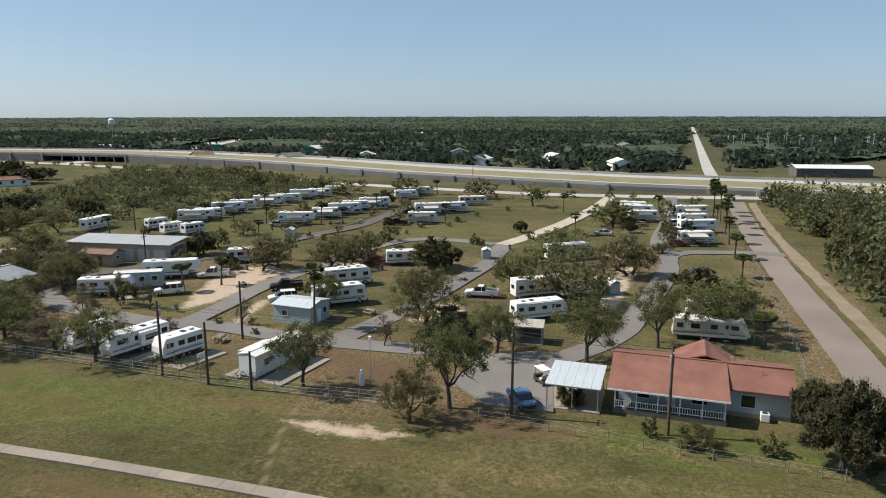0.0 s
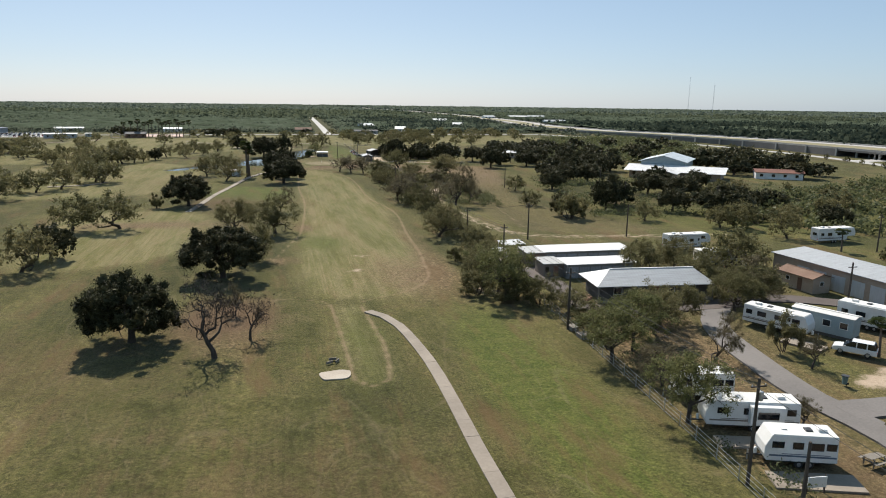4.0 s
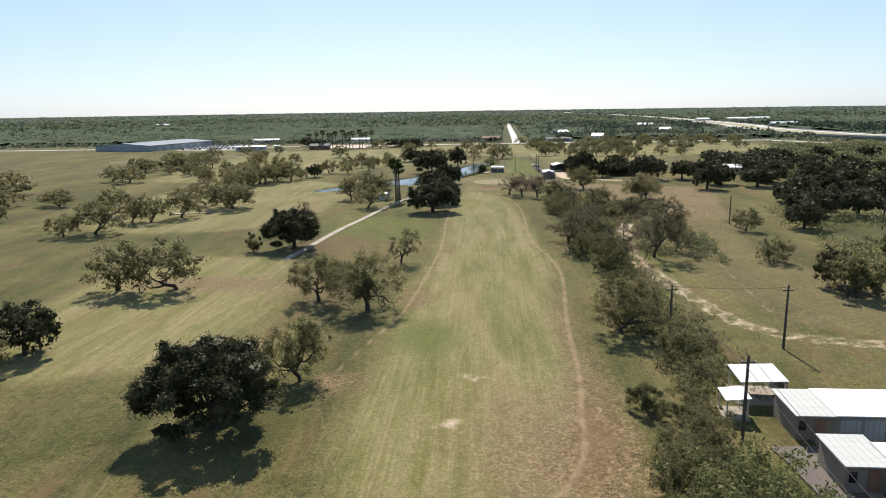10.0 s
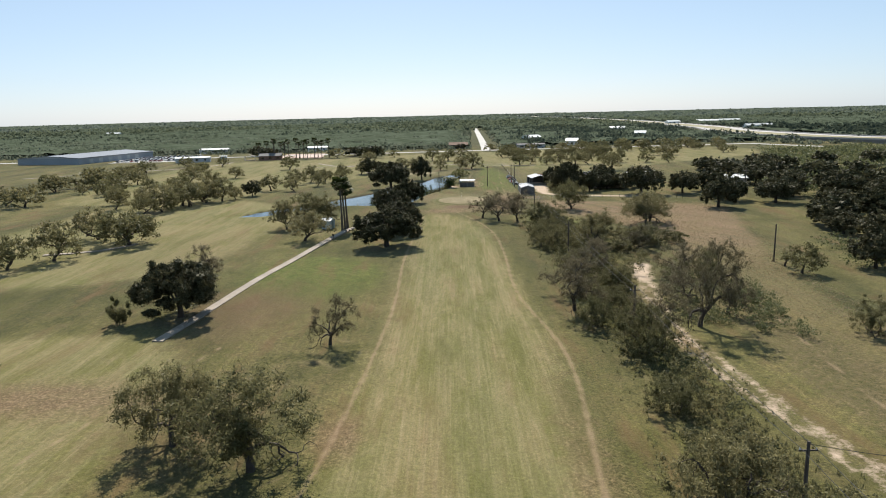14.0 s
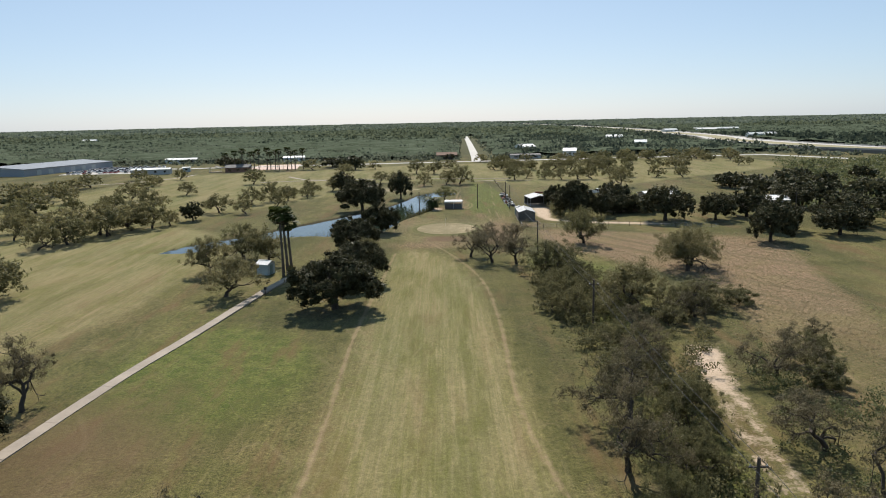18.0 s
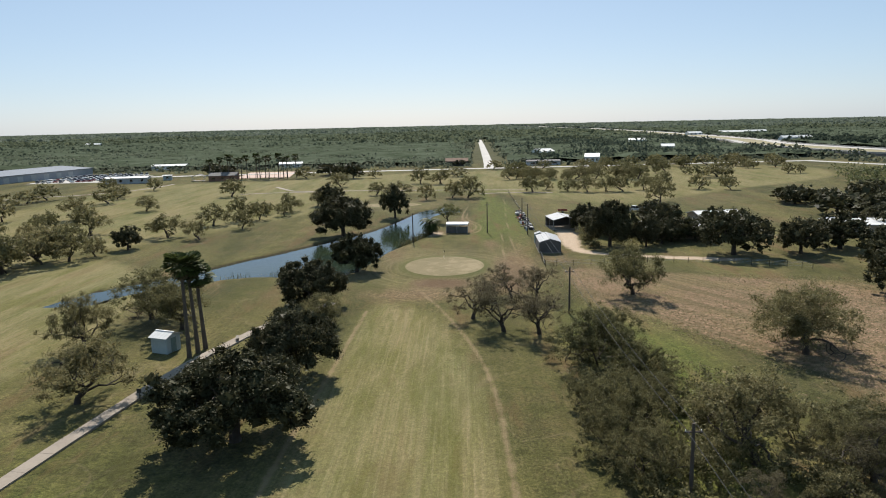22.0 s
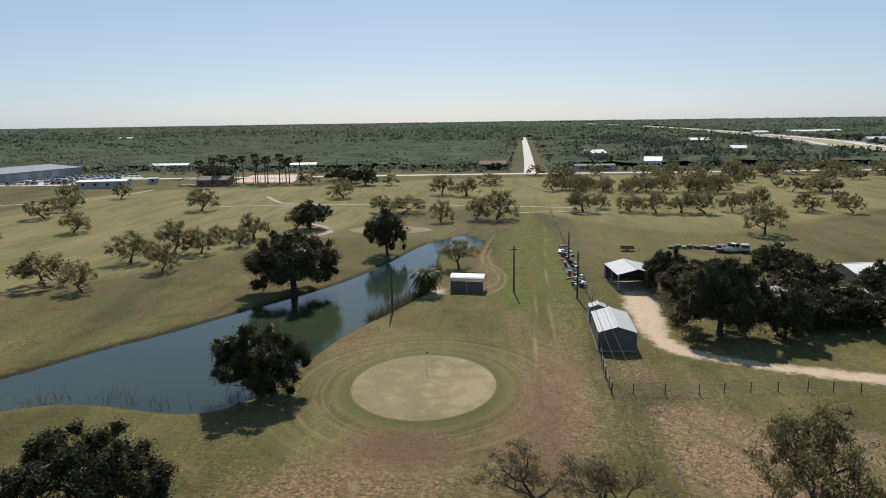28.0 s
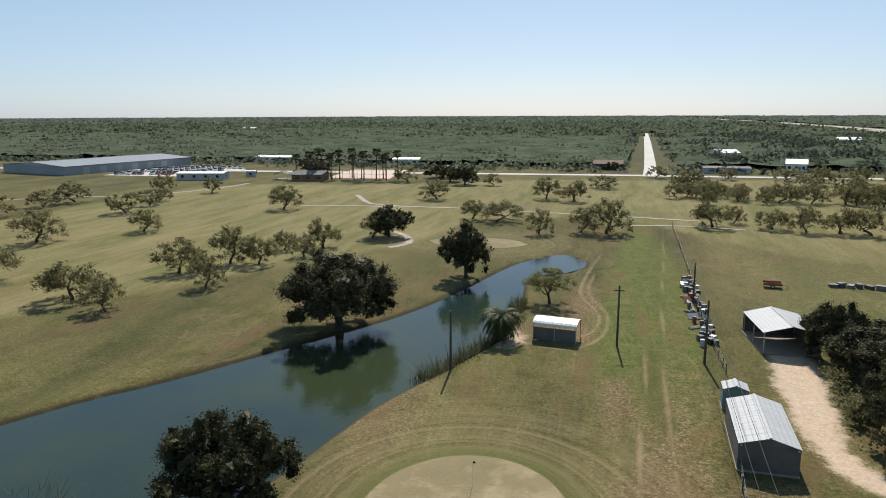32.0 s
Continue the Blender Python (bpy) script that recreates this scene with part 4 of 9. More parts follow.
def limb(bm, start, way, length, r, depth, rng, tips, crook=0.35, rise=0.15, forks=(2, 3), sides=5):
    """A crooked tapered limb that forks into thinner ones."""
    pts, p, w = [Vector(start)], Vector(start), Vector(way).normalized()
    k = 3 if depth else 2
    for _ in range(k):
        w = (w + Vector(rng.normal(size=3)) * crook + Vector((0, 0, rise))).normalized()
        p = p + w * (length / k)
        pts.append(p.copy())
    end = r * (0.62 if depth else 0.3)
    tube(bm, pts, list(np.linspace(r, end, len(pts))), sides if depth > 1 else 4 if depth else 3)
    tips.append(p.copy())
    if depth:
        for _ in range(int(rng.integers(forks[0], forks[1] + 1))):
            turn = Vector(rng.normal(size=3)) * 0.75
            limb(bm, p, w + turn, length * (0.62 + 0.25 * rng.random()), end * 0.85, depth - 1, rng, tips, crook, rise, forks, sides)


def finish(bm, name, material):
    me = bpy.data.meshes.new(name)
    bm.to_mesh(me)
    bm.free()
    me.materials.append(material)
    return me


def oak_meshes(seed, light=0):
    """A live oak ten metres high and thirteen wide: short trunk, dense dark rounded crown."""
    rng = np.random.default_rng(seed)
    bm, tips = bmesh.new(), []
    tube(bm, [(0, 0, -0.4), (0.05, 0.05, 0.8), (0.1, -0.05, 2.2)], [0.55, 0.40, 0.36], 8)
    for k in range(6):
        a = k * 1.05 + rng.random() * 0.6
        limb(bm, (0.1, -0.05, 2.0), (math.cos(a), math.sin(a), 0.75), 2.6, 0.22, 0 if light > 1 else 1 if light else 2, rng, tips, 0.25, 0.10)
    centres, radii = [], []
    for k in range(180):
        a, e = rng.random() * 2 * math.pi, rng.random() ** 0.8
        lobe = 1 + 0.10 * math.sin(3 * a + seed) + 0.09 * math.sin(5 * a + 2.3 * seed) + 0.06 * math.sin(8 * a + seed * 0.7)
        q = 5.4 * lobe * math.sqrt(rng.random())
        top = 8.9 * math.sqrt(max(0.0, 1 - (q / (7.0 * lobe)) ** 2)) * (0.93 + 0.10 * math.sin(4 * a + q + seed))
        low = 1.5 + 1.0 * rng.random() + 0.7 * math.sin(2 * a + seed)
        centres.append((q * math.cos(a), q * math.sin(a), low + max(0.3, top - low) * (0.05 + 0.95 * e)))
        radii.append(0.95 + 0.6 * rng.random())
    v, f = leaves(centres, radii, (27000, 4600, 560)[light], (0.112, 0.235, 0.64)[light], rng, 0.85, 0.5, 0.5)
    # large hidden sprays inside each clump, added to block sun and darken the shade
    cv, cf = leaves(centres, [r * 0.5 for r in radii], (2800, 420, 90)[light], (0.46, 0.7, 1.1)[light], rng, 0.8, 0.0, 0.85)
    v, f = np.vstack([v, cv]), np.vstack([f, cf + len(v)])
    crown = from_arrays("crown", v, f)
    crown.materials.append(OAK_LEAF)
    return finish(bm, "trunk", BARK), crown


def mesquite_meshes(seed, light=0, bare=False):
    """A mesquite eight metres high and nine wide: crooked leaning trunk, thin feathery crown with gaps."""
    rng = np.random.default_rng(seed)
    bm, tips = bmesh.new(), []
    lean = Vector(rng.normal(size=3) * (0.62, 0.62, 0)) + Vector((0, 0, 1.6 if bare else 1.25))
    q = [Vector((0, 0, -0.3)), Vector((0, 0, 0.3)) + lean * 0.2, lean * 0.8, lean * 1.25 + Vector(rng.normal(size=3) * 0.15)]
    tube(bm, q, [0.36, 0.27, 0.23, 0.20], 7)
    for k in range(4 if light else 5):
        a = k * 1.35 + rng.random()
        limb(bm, q[3 - k % 2], (math.cos(a), math.sin(a), 0.45 + 0.5 * rng.random()), 2.2, 0.155, 0 if light > 1 else 1 if light else 3, rng, tips, 0.5, 0.12, (2, 3))
    far = [t for t in tips if t.z > 2.0]
    centres, radii = [], []
    for t in far:
        centres.append(tuple(t + Vector(rng.normal(size=3) * 0.35)))
        radii.append(0.55 + 0.6 * rng.random())
    for k in range(5 if bare else 54):
        a, s = rng.random() * 2 * math.pi, 4.4 * math.sqrt(rng.random())
        top = 6.6 * math.sqrt(max(0.05, 1 - (s / 5.3) ** 2))
        low = 1.15 + 1.3 * (1 - s / 4.4)
        centres.append((lean.x * 0.6 + s * math.cos(a), lean.y * 0.6 + s * math.sin(a), low + max(0.2, top - low) * rng.random() ** 0.7))
        radii.append((0.95 + 0.7 * rng.random()) if light else (0.8 + 0.65 * rng.random()))
    count = 1700 if bare == "dead" else (9000, 420, 170)[light] if bare else (13000, 3000, 640)[light]
    if bare == "dead":
        v, f = leaves(centres, radii, count, 0.30, rng, 0.8, 0.1, 0.07)
    else:
        v, f = leaves(centres, radii, count, (0.105 if bare else 0.130, 0.235, 0.46)[light], rng, 0.8, 0.15, (0.26 if bare else 0.30, 0.40, 0.45)[light])
    crown = from_arrays("crown", v, f)
    crown.materials.append(BARK if bare == "dead" else DRY_LEAF if bare else MESQ_LEAF)
    return finish(bm, "trunk", BARK), crown


def shrub_meshes(seed, light=0):
    """A many-stemmed thicket shrub five metres high and seven wide, leafy to the ground."""
    rng = np.random.default_rng(seed)
    bm, tips = bmesh.new(), []
    for k in range(6):
        a = k * 1.05 + rng.random()
        limb(bm, (0.3 * math.cos(a), 0.3 * math.sin(a), -0.2), (math.cos(a) * 0.8, math.sin(a) * 0.8, 1.0), 1.7, 0.09, 1 if light else 2, rng, tips, 0.35, 0.2)
    centres, radii = [], []
    for k in range(24):
        a, s = rng.random() * 2 * math.pi, 2.9 * math.sqrt(rng.random())
        centres.append((s * math.cos(a), s * math.sin(a), 0.7 + 3.6 * rng.random() * math.sqrt(max(0.05, 1 - (s / 3.4) ** 2))))
        radii.append(0.6 + 0.6 * rng.random())
    v, f = leaves(centres, radii, (7600, 800, 330)[light], (0.125, 0.32, 0.48)[light], rng, 0.85, 0.3, 0.4)
    crown = from_arrays("crown", v, f)
    crown.materials.append(SHRUB_LEAF)
    return finish(bm, "trunk", BARK), crown


def tall_shrub_meshes(seed):
    """A big twiggy thicket eight metres high and twelve wide, of fine leaves with gaps."""
    rng = np.random.default_rng(seed)
    bm, tips = bmesh.new(), []
    for k in range(8):
        a = k * 0.8 + rng.random()
        limb(bm, (0.9 * math.cos(a), 0.9 * math.sin(a), -0.2), (math.cos(a) * 0.9, math.sin(a) * 0.9, 1.0), 2.4, 0.11, 3, rng, tips, 0.4, 0.14, (2, 2))
    centres = [tuple(t + Vector(rng.normal(size=3) * 0.3)) for t in tips if t.z > 1.0]
    radii = [0.5 + 0.5 * rng.random() for _ in centres]
    for k in range(60):
        a, s = rng.random() * 2 * math.pi, 5.2 * math.sqrt(rng.random())
        top = 7.2 * math.sqrt(max(0.05, 1 - (s / 6) ** 2)) * (0.82 + 0.2 * math.sin(3 * a + seed))
        centres.append((s * math.cos(a), s * math.sin(a), 0.5 + top * rng.random() ** 0.8))
        radii.append(0.6 + 0.6 * rng.random())
    v, f = leaves(centres, radii, 17000, 0.115, rng, 0.85, 0.2, 0.34)
    crown = from_arrays("crown", v, f)
    crown.materials.append(SHRUB_LEAF)
    return finish(bm, "trunk", BARK), crown


def ash_meshes(seed, light=0):
    """An open park tree eight metres high: clear trunk, spreading limbs, loose mid-green crown."""
    rng = np.random.default_rng(seed)
    bm, tips = bmesh.new(), []
    tube(bm, [(0, 0, -0.3), (0.1, 0, 0.9), (0.25, 0.1, 1.9)], [0.28, 0.22, 0.19], 7)
    for k in range(5):
        a = k * 1.26 + rng.random() * 0.6
        limb(bm, (0.25, 0.1, 1.8), (math.cos(a), math.sin(a), 0.9), 2.3, 0.13, 1 if light else 2, rng, tips, 0.3, 0.14)
    centres = [tuple(t + Vector(rng.normal(size=3) * 0.4)) for t in tips if t.z > 2.5]
    for k in range(26):
        a, q = rng.random() * 2 * math.pi, 4.2 * math.sqrt(rng.random())
        centres.append((q * math.cos(a), q * math.sin(a), 3.1 + 4.2 * rng.random() ** 0.7 * math.sqrt(max(0.05, 1 - (q / 5) ** 2))))
    radii = [0.7 + 0.6 * rng.random() for _ in centres]
    v, f = leaves(centres, radii, (8500, 1600, 380)[light], (0.125, 0.24, 0.46)[light], rng, 0.85, 0.25, 0.38)
    crown = from_arrays("crown", v, f)
    crown.materials.append(ASH_LEAF)
    return finish(bm, "trunk", BARK), crown


KINDS = {
    "ash_tree": ([ash_meshes(s) for s in (71, 72, 73)], [ash_meshes(s, 1) for s in (74, 75)], [ash_meshes(s, 2) for s in (76, 77)], 7.8, 9.6,
                 "open-crowned green shade tree among the trailers", "tree"),
    "oak_tree": ([oak_meshes(s) for s in (11, 12, 13, 14)], [oak_meshes(s, 1) for s in (15, 16, 17)], [oak_meshes(s, 2) for s in (18, 19, 20)], 10.0, 13.0,
                 "dense dark green live oak with a rounded crown", "tree"),
    "mesquite_tree": ([mesquite_meshes(s) for s in (21, 22, 23, 24, 25)], [mesquite_meshes(s, 1) for s in (26, 27, 28, 29)], [mesquite_meshes(s, 2) for s in (61, 62, 63)], 6.4, 10.2,
                      "thin olive-green mesquite with a crooked trunk", "tree"),
    "shrub": ([shrub_meshes(s) for s in (31, 32, 33)], [shrub_meshes(s, 1) for s in (34, 35, 36)], [shrub_meshes(s, 2) for s in (37, 38)], 4.9, 7.2,
              "bushy green brush leafy down to the grass", "shrub"),
    "bare_tree": ([mesquite_meshes(s, 0, True) for s in (41, 42, 43)], [mesquite_meshes(s, 1, True) for s in (44, 45)], [mesquite_meshes(s, 2, True) for s in (46, 47)], 6.8, 9.6,
                  "nearly leafless grey-brown tree of tangled twigs", "tree"),
}
KINDS["dead_tree"] = ([mesquite_meshes(s, 0, "dead") for s in (48, 49)],) * 3 + (6.8, 9.6, "dead tree of bare grey-brown crooked branches", "tree")
TALL_SHRUBS = [tall_shrub_meshes(s) for s in (81, 82, 83)]
pick = random.Random(5)


def tree(kind, x, y, h, w, label="", group=""):
    full, simple, plain, h0, w0, words, cat = KINDS[kind]
    apart = math.hypot(x, y - min(max(y, -165), 165))
    trunk, crown = pick.choice(full if (apart < 54 or (y > 165 and y < 262 and abs(x) < 52)) and h > 2.4 else simple if apart < (270 if y > 165 and -130 < x < 100 else 140) else plain)
    if kind == "shrub" and w > 6.4 and apart < 54:
        (trunk, crown), h0, w0 = TALL_SHRUBS[int(abs(x + y)) % 3], 7.8, 12.0
    s = w / w0
    m = pose(x, y, -0.05, 0, 0, pick.uniform(0, 360)) @ Matrix.Diagonal((s, s, h / h0, 1))
    ob = thing(kind, label or words, cat, m, group)
    part("trunk", trunk, None, ob)
    part("crown", crown, None, ob)
    return ob


oaks_a = [(-26.2, 241.4, 12, 18.2), (-16, 195.6, 8.7, 11.8), (-15.2, 275.5, 10.8, 10.6), (-43.5, 313.4, 8.3, 12.5), (-71.4, 468.4, 7.3, 16.4), (-53, 440.9, 9.4, 12.5), (-139.1, 477.3, 7.9, 14.3), (-149, 491, 8.5, 13), (-131, 466, 7.5, 10), (-62, 451, 7.5, 13), (39, 244.7, 7.9, 9.4), (40.5, 219.7, 11.4, 13), (59.9, 252, 7.5, 11.6), (48.7, 218.5, 7.9, 7.6), (56.4, 224.3, 6, 7.4), (6.6, 533.5, 4.8, 12.8), (-20, 169.5, 8.8, 12.7), (-77.9, 226.8, 6.3, 8.2), (-17, 120.3, 9.6, 16.4), (-15, 137.2, 9.2, 12.6), (64.6, 207.1, 10.9, 17.2), (79, 207.1, 8.6, 11.9), (78, 171.4, 9.4, 12.4), (117.5, 264.4, 8, 16), (121.7, 296.3, 6.1, 20.3), (57, 231.4, 8.4, 13.7)]
oaks_b = [(43.2, 238.3, 7.1, 15.8), (-43.8, 66.8, 9.8, 14.0), (98, 178, 8.4, 14), (90, 212, 8.6, 15), (75.6, 89.6, 7.1, 10.2), (56.2, 34.9, 6.9, 7.6), (-36.8, -50.5, 9.7, 13.2), (-28.2, -19.6, 9.8, 14.6), (-71.4, -21.4, 10.6, 12.4), (-60.1, -0.3, 7.6, 9.4), (14.3, -39.6, 9.8, 9.6), (18.9, -84.7, 7.2, 7.7), (18.8, -112.9, 7.8, 7), (17.5, -130.4, 9.5, 7.7), (34.9, -143.2, 8.3, 8.4), (42.7, -151.9, 9.1, 7), (55.2, -160.9, 7.6, 12.3), (14.1, -166.3, 8.7, 8.3), (21.8, -165.7, 5.5, 4.9), (35, -132, 6.4, 7.2), (99.2, -133.1, 6.4, 11), (140.7, -142.9, 6.4, 12.1), (106.1, -154.2, 3.1, 3.7)]
oaks_c = [(90.6, 35.9, 7.2, 10.5), (106.3, 29.3, 7.6, 12), (53.5, 222.5, 5.5, 8), (62, 224, 6, 9), (69, 228, 5.6, 8.5), (72, 240, 6.5, 9), (177.4, -116, 8.4, 11.2), (46.9, -102.5, 6.5, 5.3), (81.5, -110.3, 5.4, 5.7), (43.3, -123.9, 2.7, 4.4), (19.2, -68.7, 6.6, 8.6), (23.4, -65.7, 7.9, 8.3), (121.5, 55.8, 6.6, 15), (119, 33.5, 6.8, 14), (112, 74.5, 6.4, 12), (72.6, 41.6, 10.2, 10.2), (131, 176.6, 8, 15), (225.7, 203.2, 8, 16), (108, 193, 9.5, 15), (122, 185, 9.5, 15), (140, 196, 9.5, 16), (87, 187, 9, 14), (117, 226, 9, 16)]

mesquites_a = [(-70.2, 266.4, 7, 9.4), (-58.8, 257.9, 5.9, 6.2), (-65.5, 276.9, 7.8, 8.3), (-59.1, 277.2, 6.7, 7.1), (-53.3, 286.2, 5.4, 5.7), (-53.3, 296.1, 7, 8), (-61.1, 292.4, 4.9, 5.2), (-47.1, 311.6, 5.9, 7.3), (-51.5, 389.5, 7.3, 11.5), (-92.5, 352.5, 7.8, 9.1), (-64.8, 240.1, 5.8, 6.7), (-108.9, 306.1, 5.9, 7.3), (-163.9, 390.7, 6.5, 8.7), (-142.2, 352.3, 5.6, 7.4), (-143.1, 390.5, 6.2, 6.5), (-29.3, 346.7, 5.7, 7.8), (-21.7, 343.3, 6.1, 11.8), (-7.6, 325.8, 6.6, 6.9), (2.6, 330.8, 6.7, 7.1), (8.9, 330.9, 9, 10.2), (-13.6, 397.9, 8, 9.5), (-3.8, 394.2, 7.7, 10.4), (5.1, 439.1, 5.3, 12.2), (36.1, 347.2, 7.2, 10.1)]
mesquites_b = [(42.6, 355.6, 5, 5.2), (50.9, 347.3, 5.9, 7.5), (58.3, 344, 7, 7.4), (65.9, 344.1, 7, 8.1), (72.7, 342, 7.3, 8), (82.3, 347.5, 6.3, 6.6), (90.8, 353.4, 7.6, 10.1), (76.4, 303.1, 8.5, 9), (105.2, 347.7, 6.5, 8.1), (133.9, 404.6, 6.8, 14.4), (121, 359.6, 5, 5.1), (116.4, 342.4, 6, 6.3), (31.4, 412.2, 6.3, 6.6), (38.3, 416.1, 6.4, 6.7), (44.9, 416, 6.4, 6.7), (51.1, 406.1, 6.1, 6.4), (63.6, 405.8, 7.4, 10.6), (73.9, 405.7, 7, 8.5), (84.1, 405.5, 6.9, 8.4), (93, 414.9, 6.1, 8.7), (99.2, 414.8, 6.1, 7.6), (-40.3, 440.5, 5.4, 7.4), (-80.3, 446.8, 7.2, 10.3), (81.4, 485.6, 6, 11)]
mesquites_c = [(97.2, 484.7, 6.5, 8.2), (110.3, 484.1, 7.3, 9.5), (125.7, 483.3, 7.8, 12.1), (141, 482.5, 7.2, 10.7), (158.6, 487.8, 7.3, 13.6), (176.6, 493.2, 7.6, 13.7), (26.9, 488.4, 6.2, 8.4), (57.2, 486.8, 5.5, 8.3), (-15.6, 157.6, 5.2, 7), (-81.8, 218.2, 5, 5), (-99.9, 250.7, 9, 9.6), (-117.5, 258.7, 6.9, 7.3), (-136.5, 333.5, 6.8, 9.3), (-145, 360.9, 5.1, 6.9), (-174.8, 341, 5.8, 8.6), (-173.5, 353.4, 7.2, 10.1), (-44, 163.3, 8.2, 12), (-36.8, 157.4, 8.6, 9.6), (-37.8, 130, 7.4, 10.1), (-46.3, 147.5, 8, 8.4), (-92, 199.5, 8.5, 10.3), (-89.7, 209.6, 9, 11)]
mesquites_d = [(-85.1, 212.8, 8, 8.4), (-124.4, 287, 8, 10), (-170, 319.4, 6.8, 10.2), (-160.5, 292.3, 7.8, 8.2), (48.4, 142.8, 8.7, 11.3), (30.3, 114.6, 7.3, 10.5), (50.7, 147.4, 8.1, 9.9), (-79.8, 128.1, 9, 11.9), (-164.9, 277.7, 9, 13.7), (-99.6, 179.1, 7, 7.4), (-99.5, 192.5, 9, 11.2), (-95, 201.8, 9, 10), (-91.9, 212.4, 9, 9.7), (-28.4, 24.9, 8.3, 8.9), (-19.7, 20, 9, 11.5), (-64.5, 30.4, 8.9, 10.4), (-54.7, 31.9, 9, 11.4), (-105.5, 81.5, 6.2, 6.5), (-99.3, 84.7, 8.7, 10.6), (-110.9, 112.8, 8.8, 9.3), (-99.4, 103.5, 5.6, 5.9), (-94, 103.3, 8.4, 8.8)]
mesquites_e = [(-89, 111.8, 8.7, 9.2), (-92.3, 138, 8.3, 8.7), (-83.2, 131.8, 9, 10.2), (-139.9, 134.8, 6.1, 7.8), (16.2, 9.9, 7.9, 8.7), (60.7, 86.7, 5.7, 6.3), (-22.7, -8, 7.8, 7), (-68.3, -13.6, 8, 8.4), (-62.5, -8.8, 8.4, 8.8), (21.2, -50.3, 3.7, 6.5), (-115.5, 39.4, 5.7, 6), (-117.7, 51.2, 5.1, 6.5), (-115.6, 57.5, 7.2, 8.9), (-158.9, 137.6, 5.4, 9.7), (-142.7, 138.7, 5.4, 8.6), (-194.9, 144.9, 9, 15.7), (-188.2, 156.1, 9, 18.6), (-181, 168.1, 9, 16.9), (51.3, -48.6, 6.3, 8.2), (55.1, -49.2, 5.6, 7.4), (44.9, -119.6, 8.6, 9.9), (13.2, -127.4, 5.3, 5.6), (66.5, -128.3, 6.5, 6.8), (60.2, -136.8, 7.7, 10)]
mesquites_f = [(-154.4, 208.4, 7.5, 11), (-165.3, 214.6, 7, 9.5), (-172.4, 259.8, 7, 9), (-143.3, 254.2, 7.5, 11), (-75.5, 245, 7, 8.6), (-96, 186.6, 8, 9.5), (110.7, 14.4, 5.5, 7), (34.5, 174, 9.4, 9.6), (83.9, -147.4, 7.6, 8), (71.2, -91.1, 6.9, 7.6), (83, -95.2, 6.6, 7), (75.5, -93.6, 6.4, 6.7), (68.9, -79, 7.3, 7.7), (61.4, -31.5, 8.1, 9.2), (31.7, -57.8, 5, 5.1), (35.2, -56.7, 6, 6.3), (46.5, -53.4, 6.4, 6.7)]

shrubs_a = [(36.2, 224.7, 3, 3.1), (36.1, 215.3, 2.3, 2.5), (21.4, 140.4, 8.3, 14), (20.4, 122, 7.6, 9.4), (20.6, 111.8, 6.4, 8.6), (42.6, 117.3, 5.6, 12.9), (25.1, 78.2, 4.9, 6.1), (48.6, 118.8, 3.1, 6), (-51.8, 63.2, 5.2, 4.5), (21.8, 46.9, 7.5, 9.1), (18.2, 116.4, 5.4, 7.4), (21.1, -0.4, 4.3, 7), (14, -14.2, 3.6, 4.3), (53.7, 52.6, 6.1, 8.4), (17.2, -18.4, 5.2, 7), (21.3, -59.1, 5.5, 7), (21.2, -142.6, 2.7, 3.3), (15.3, -161.1, 2.2, 3), (15, -154.9, 2.6, 4.7), (16.1, -150.4, 2.4, 2.1), (79.1, -58.1, 6.4, 6.7), (69.4, -71.2, 2.9, 3.9), (98.5, -29.1, 3.2, 3.6)]
shrubs_b = [(70.7, -59.9, 3.2, 4.6), (41.8, -69.4, 5.8, 4.9), (19.5, -45.3, 6.1, 9.3), (55.6, 27.9, 7.5, 9.1)]

bare_a = [(6.8, 160.7, 6.2, 10), (11.1, 154.1, 6.4, 11), (16, 152.5, 6.4, 10.5), (13.6, 172.9, 5.2, 8.8), (17.6, 170.6, 5.6, 9.4), (-44.8, 81.2, 8.6, 9.1), (-18.4, 52.6, 6.6, 7.2), (38.6, 111.6, 5.3, 8.4), (16.4, 66.2, 8.2, 9), (38.8, 86.6, 6.1, 9.7), (34.9, 69, 5.4, 9.6), (23.6, 52.1, 7.4, 8.9), (37.6, 62, 6.3, 7.1), (60.3, 92.4, 4.5, 6.3), (32, 57.2, 11.5, 10.4), (-24.9, -42.1, 4.8, 3.8), (33.9, -117.1, 4.4, 3.4), (37.9, -93.6, 3.6, 2.5), (31.1, -71.1, 5.6, 6)]

for spots, kind, group in ((oaks_a + oaks_b + oaks_c, "oak_tree", "live oaks"), (mesquites_a + mesquites_b + mesquites_c + mesquites_d + mesquites_e + mesquites_f, "mesquite_tree", "mesquites"),
                    (shrubs_a + shrubs_b, "shrub", "brush along the fence line"), (bare_a, "bare_tree", "leafless trees")):
    for x, y, h, w in spots:
        if kind == "oak_tree" and y < -30 and x > 14 and not (x < 24 and y < -160):
            tree("ash_tree", x, y, h, w * 1.25, "", "shade trees among the trailers")
        else:
            h *= {"mesquite_tree": 0.95, "oak_tree": 1.07}.get(kind, 1.0)
            tree(kind, x, y, h, w * ((1.36 if x < -75 else 1.18 if x < 0 else 1.28) if kind == "mesquite_tree" else 1.0), "", group)


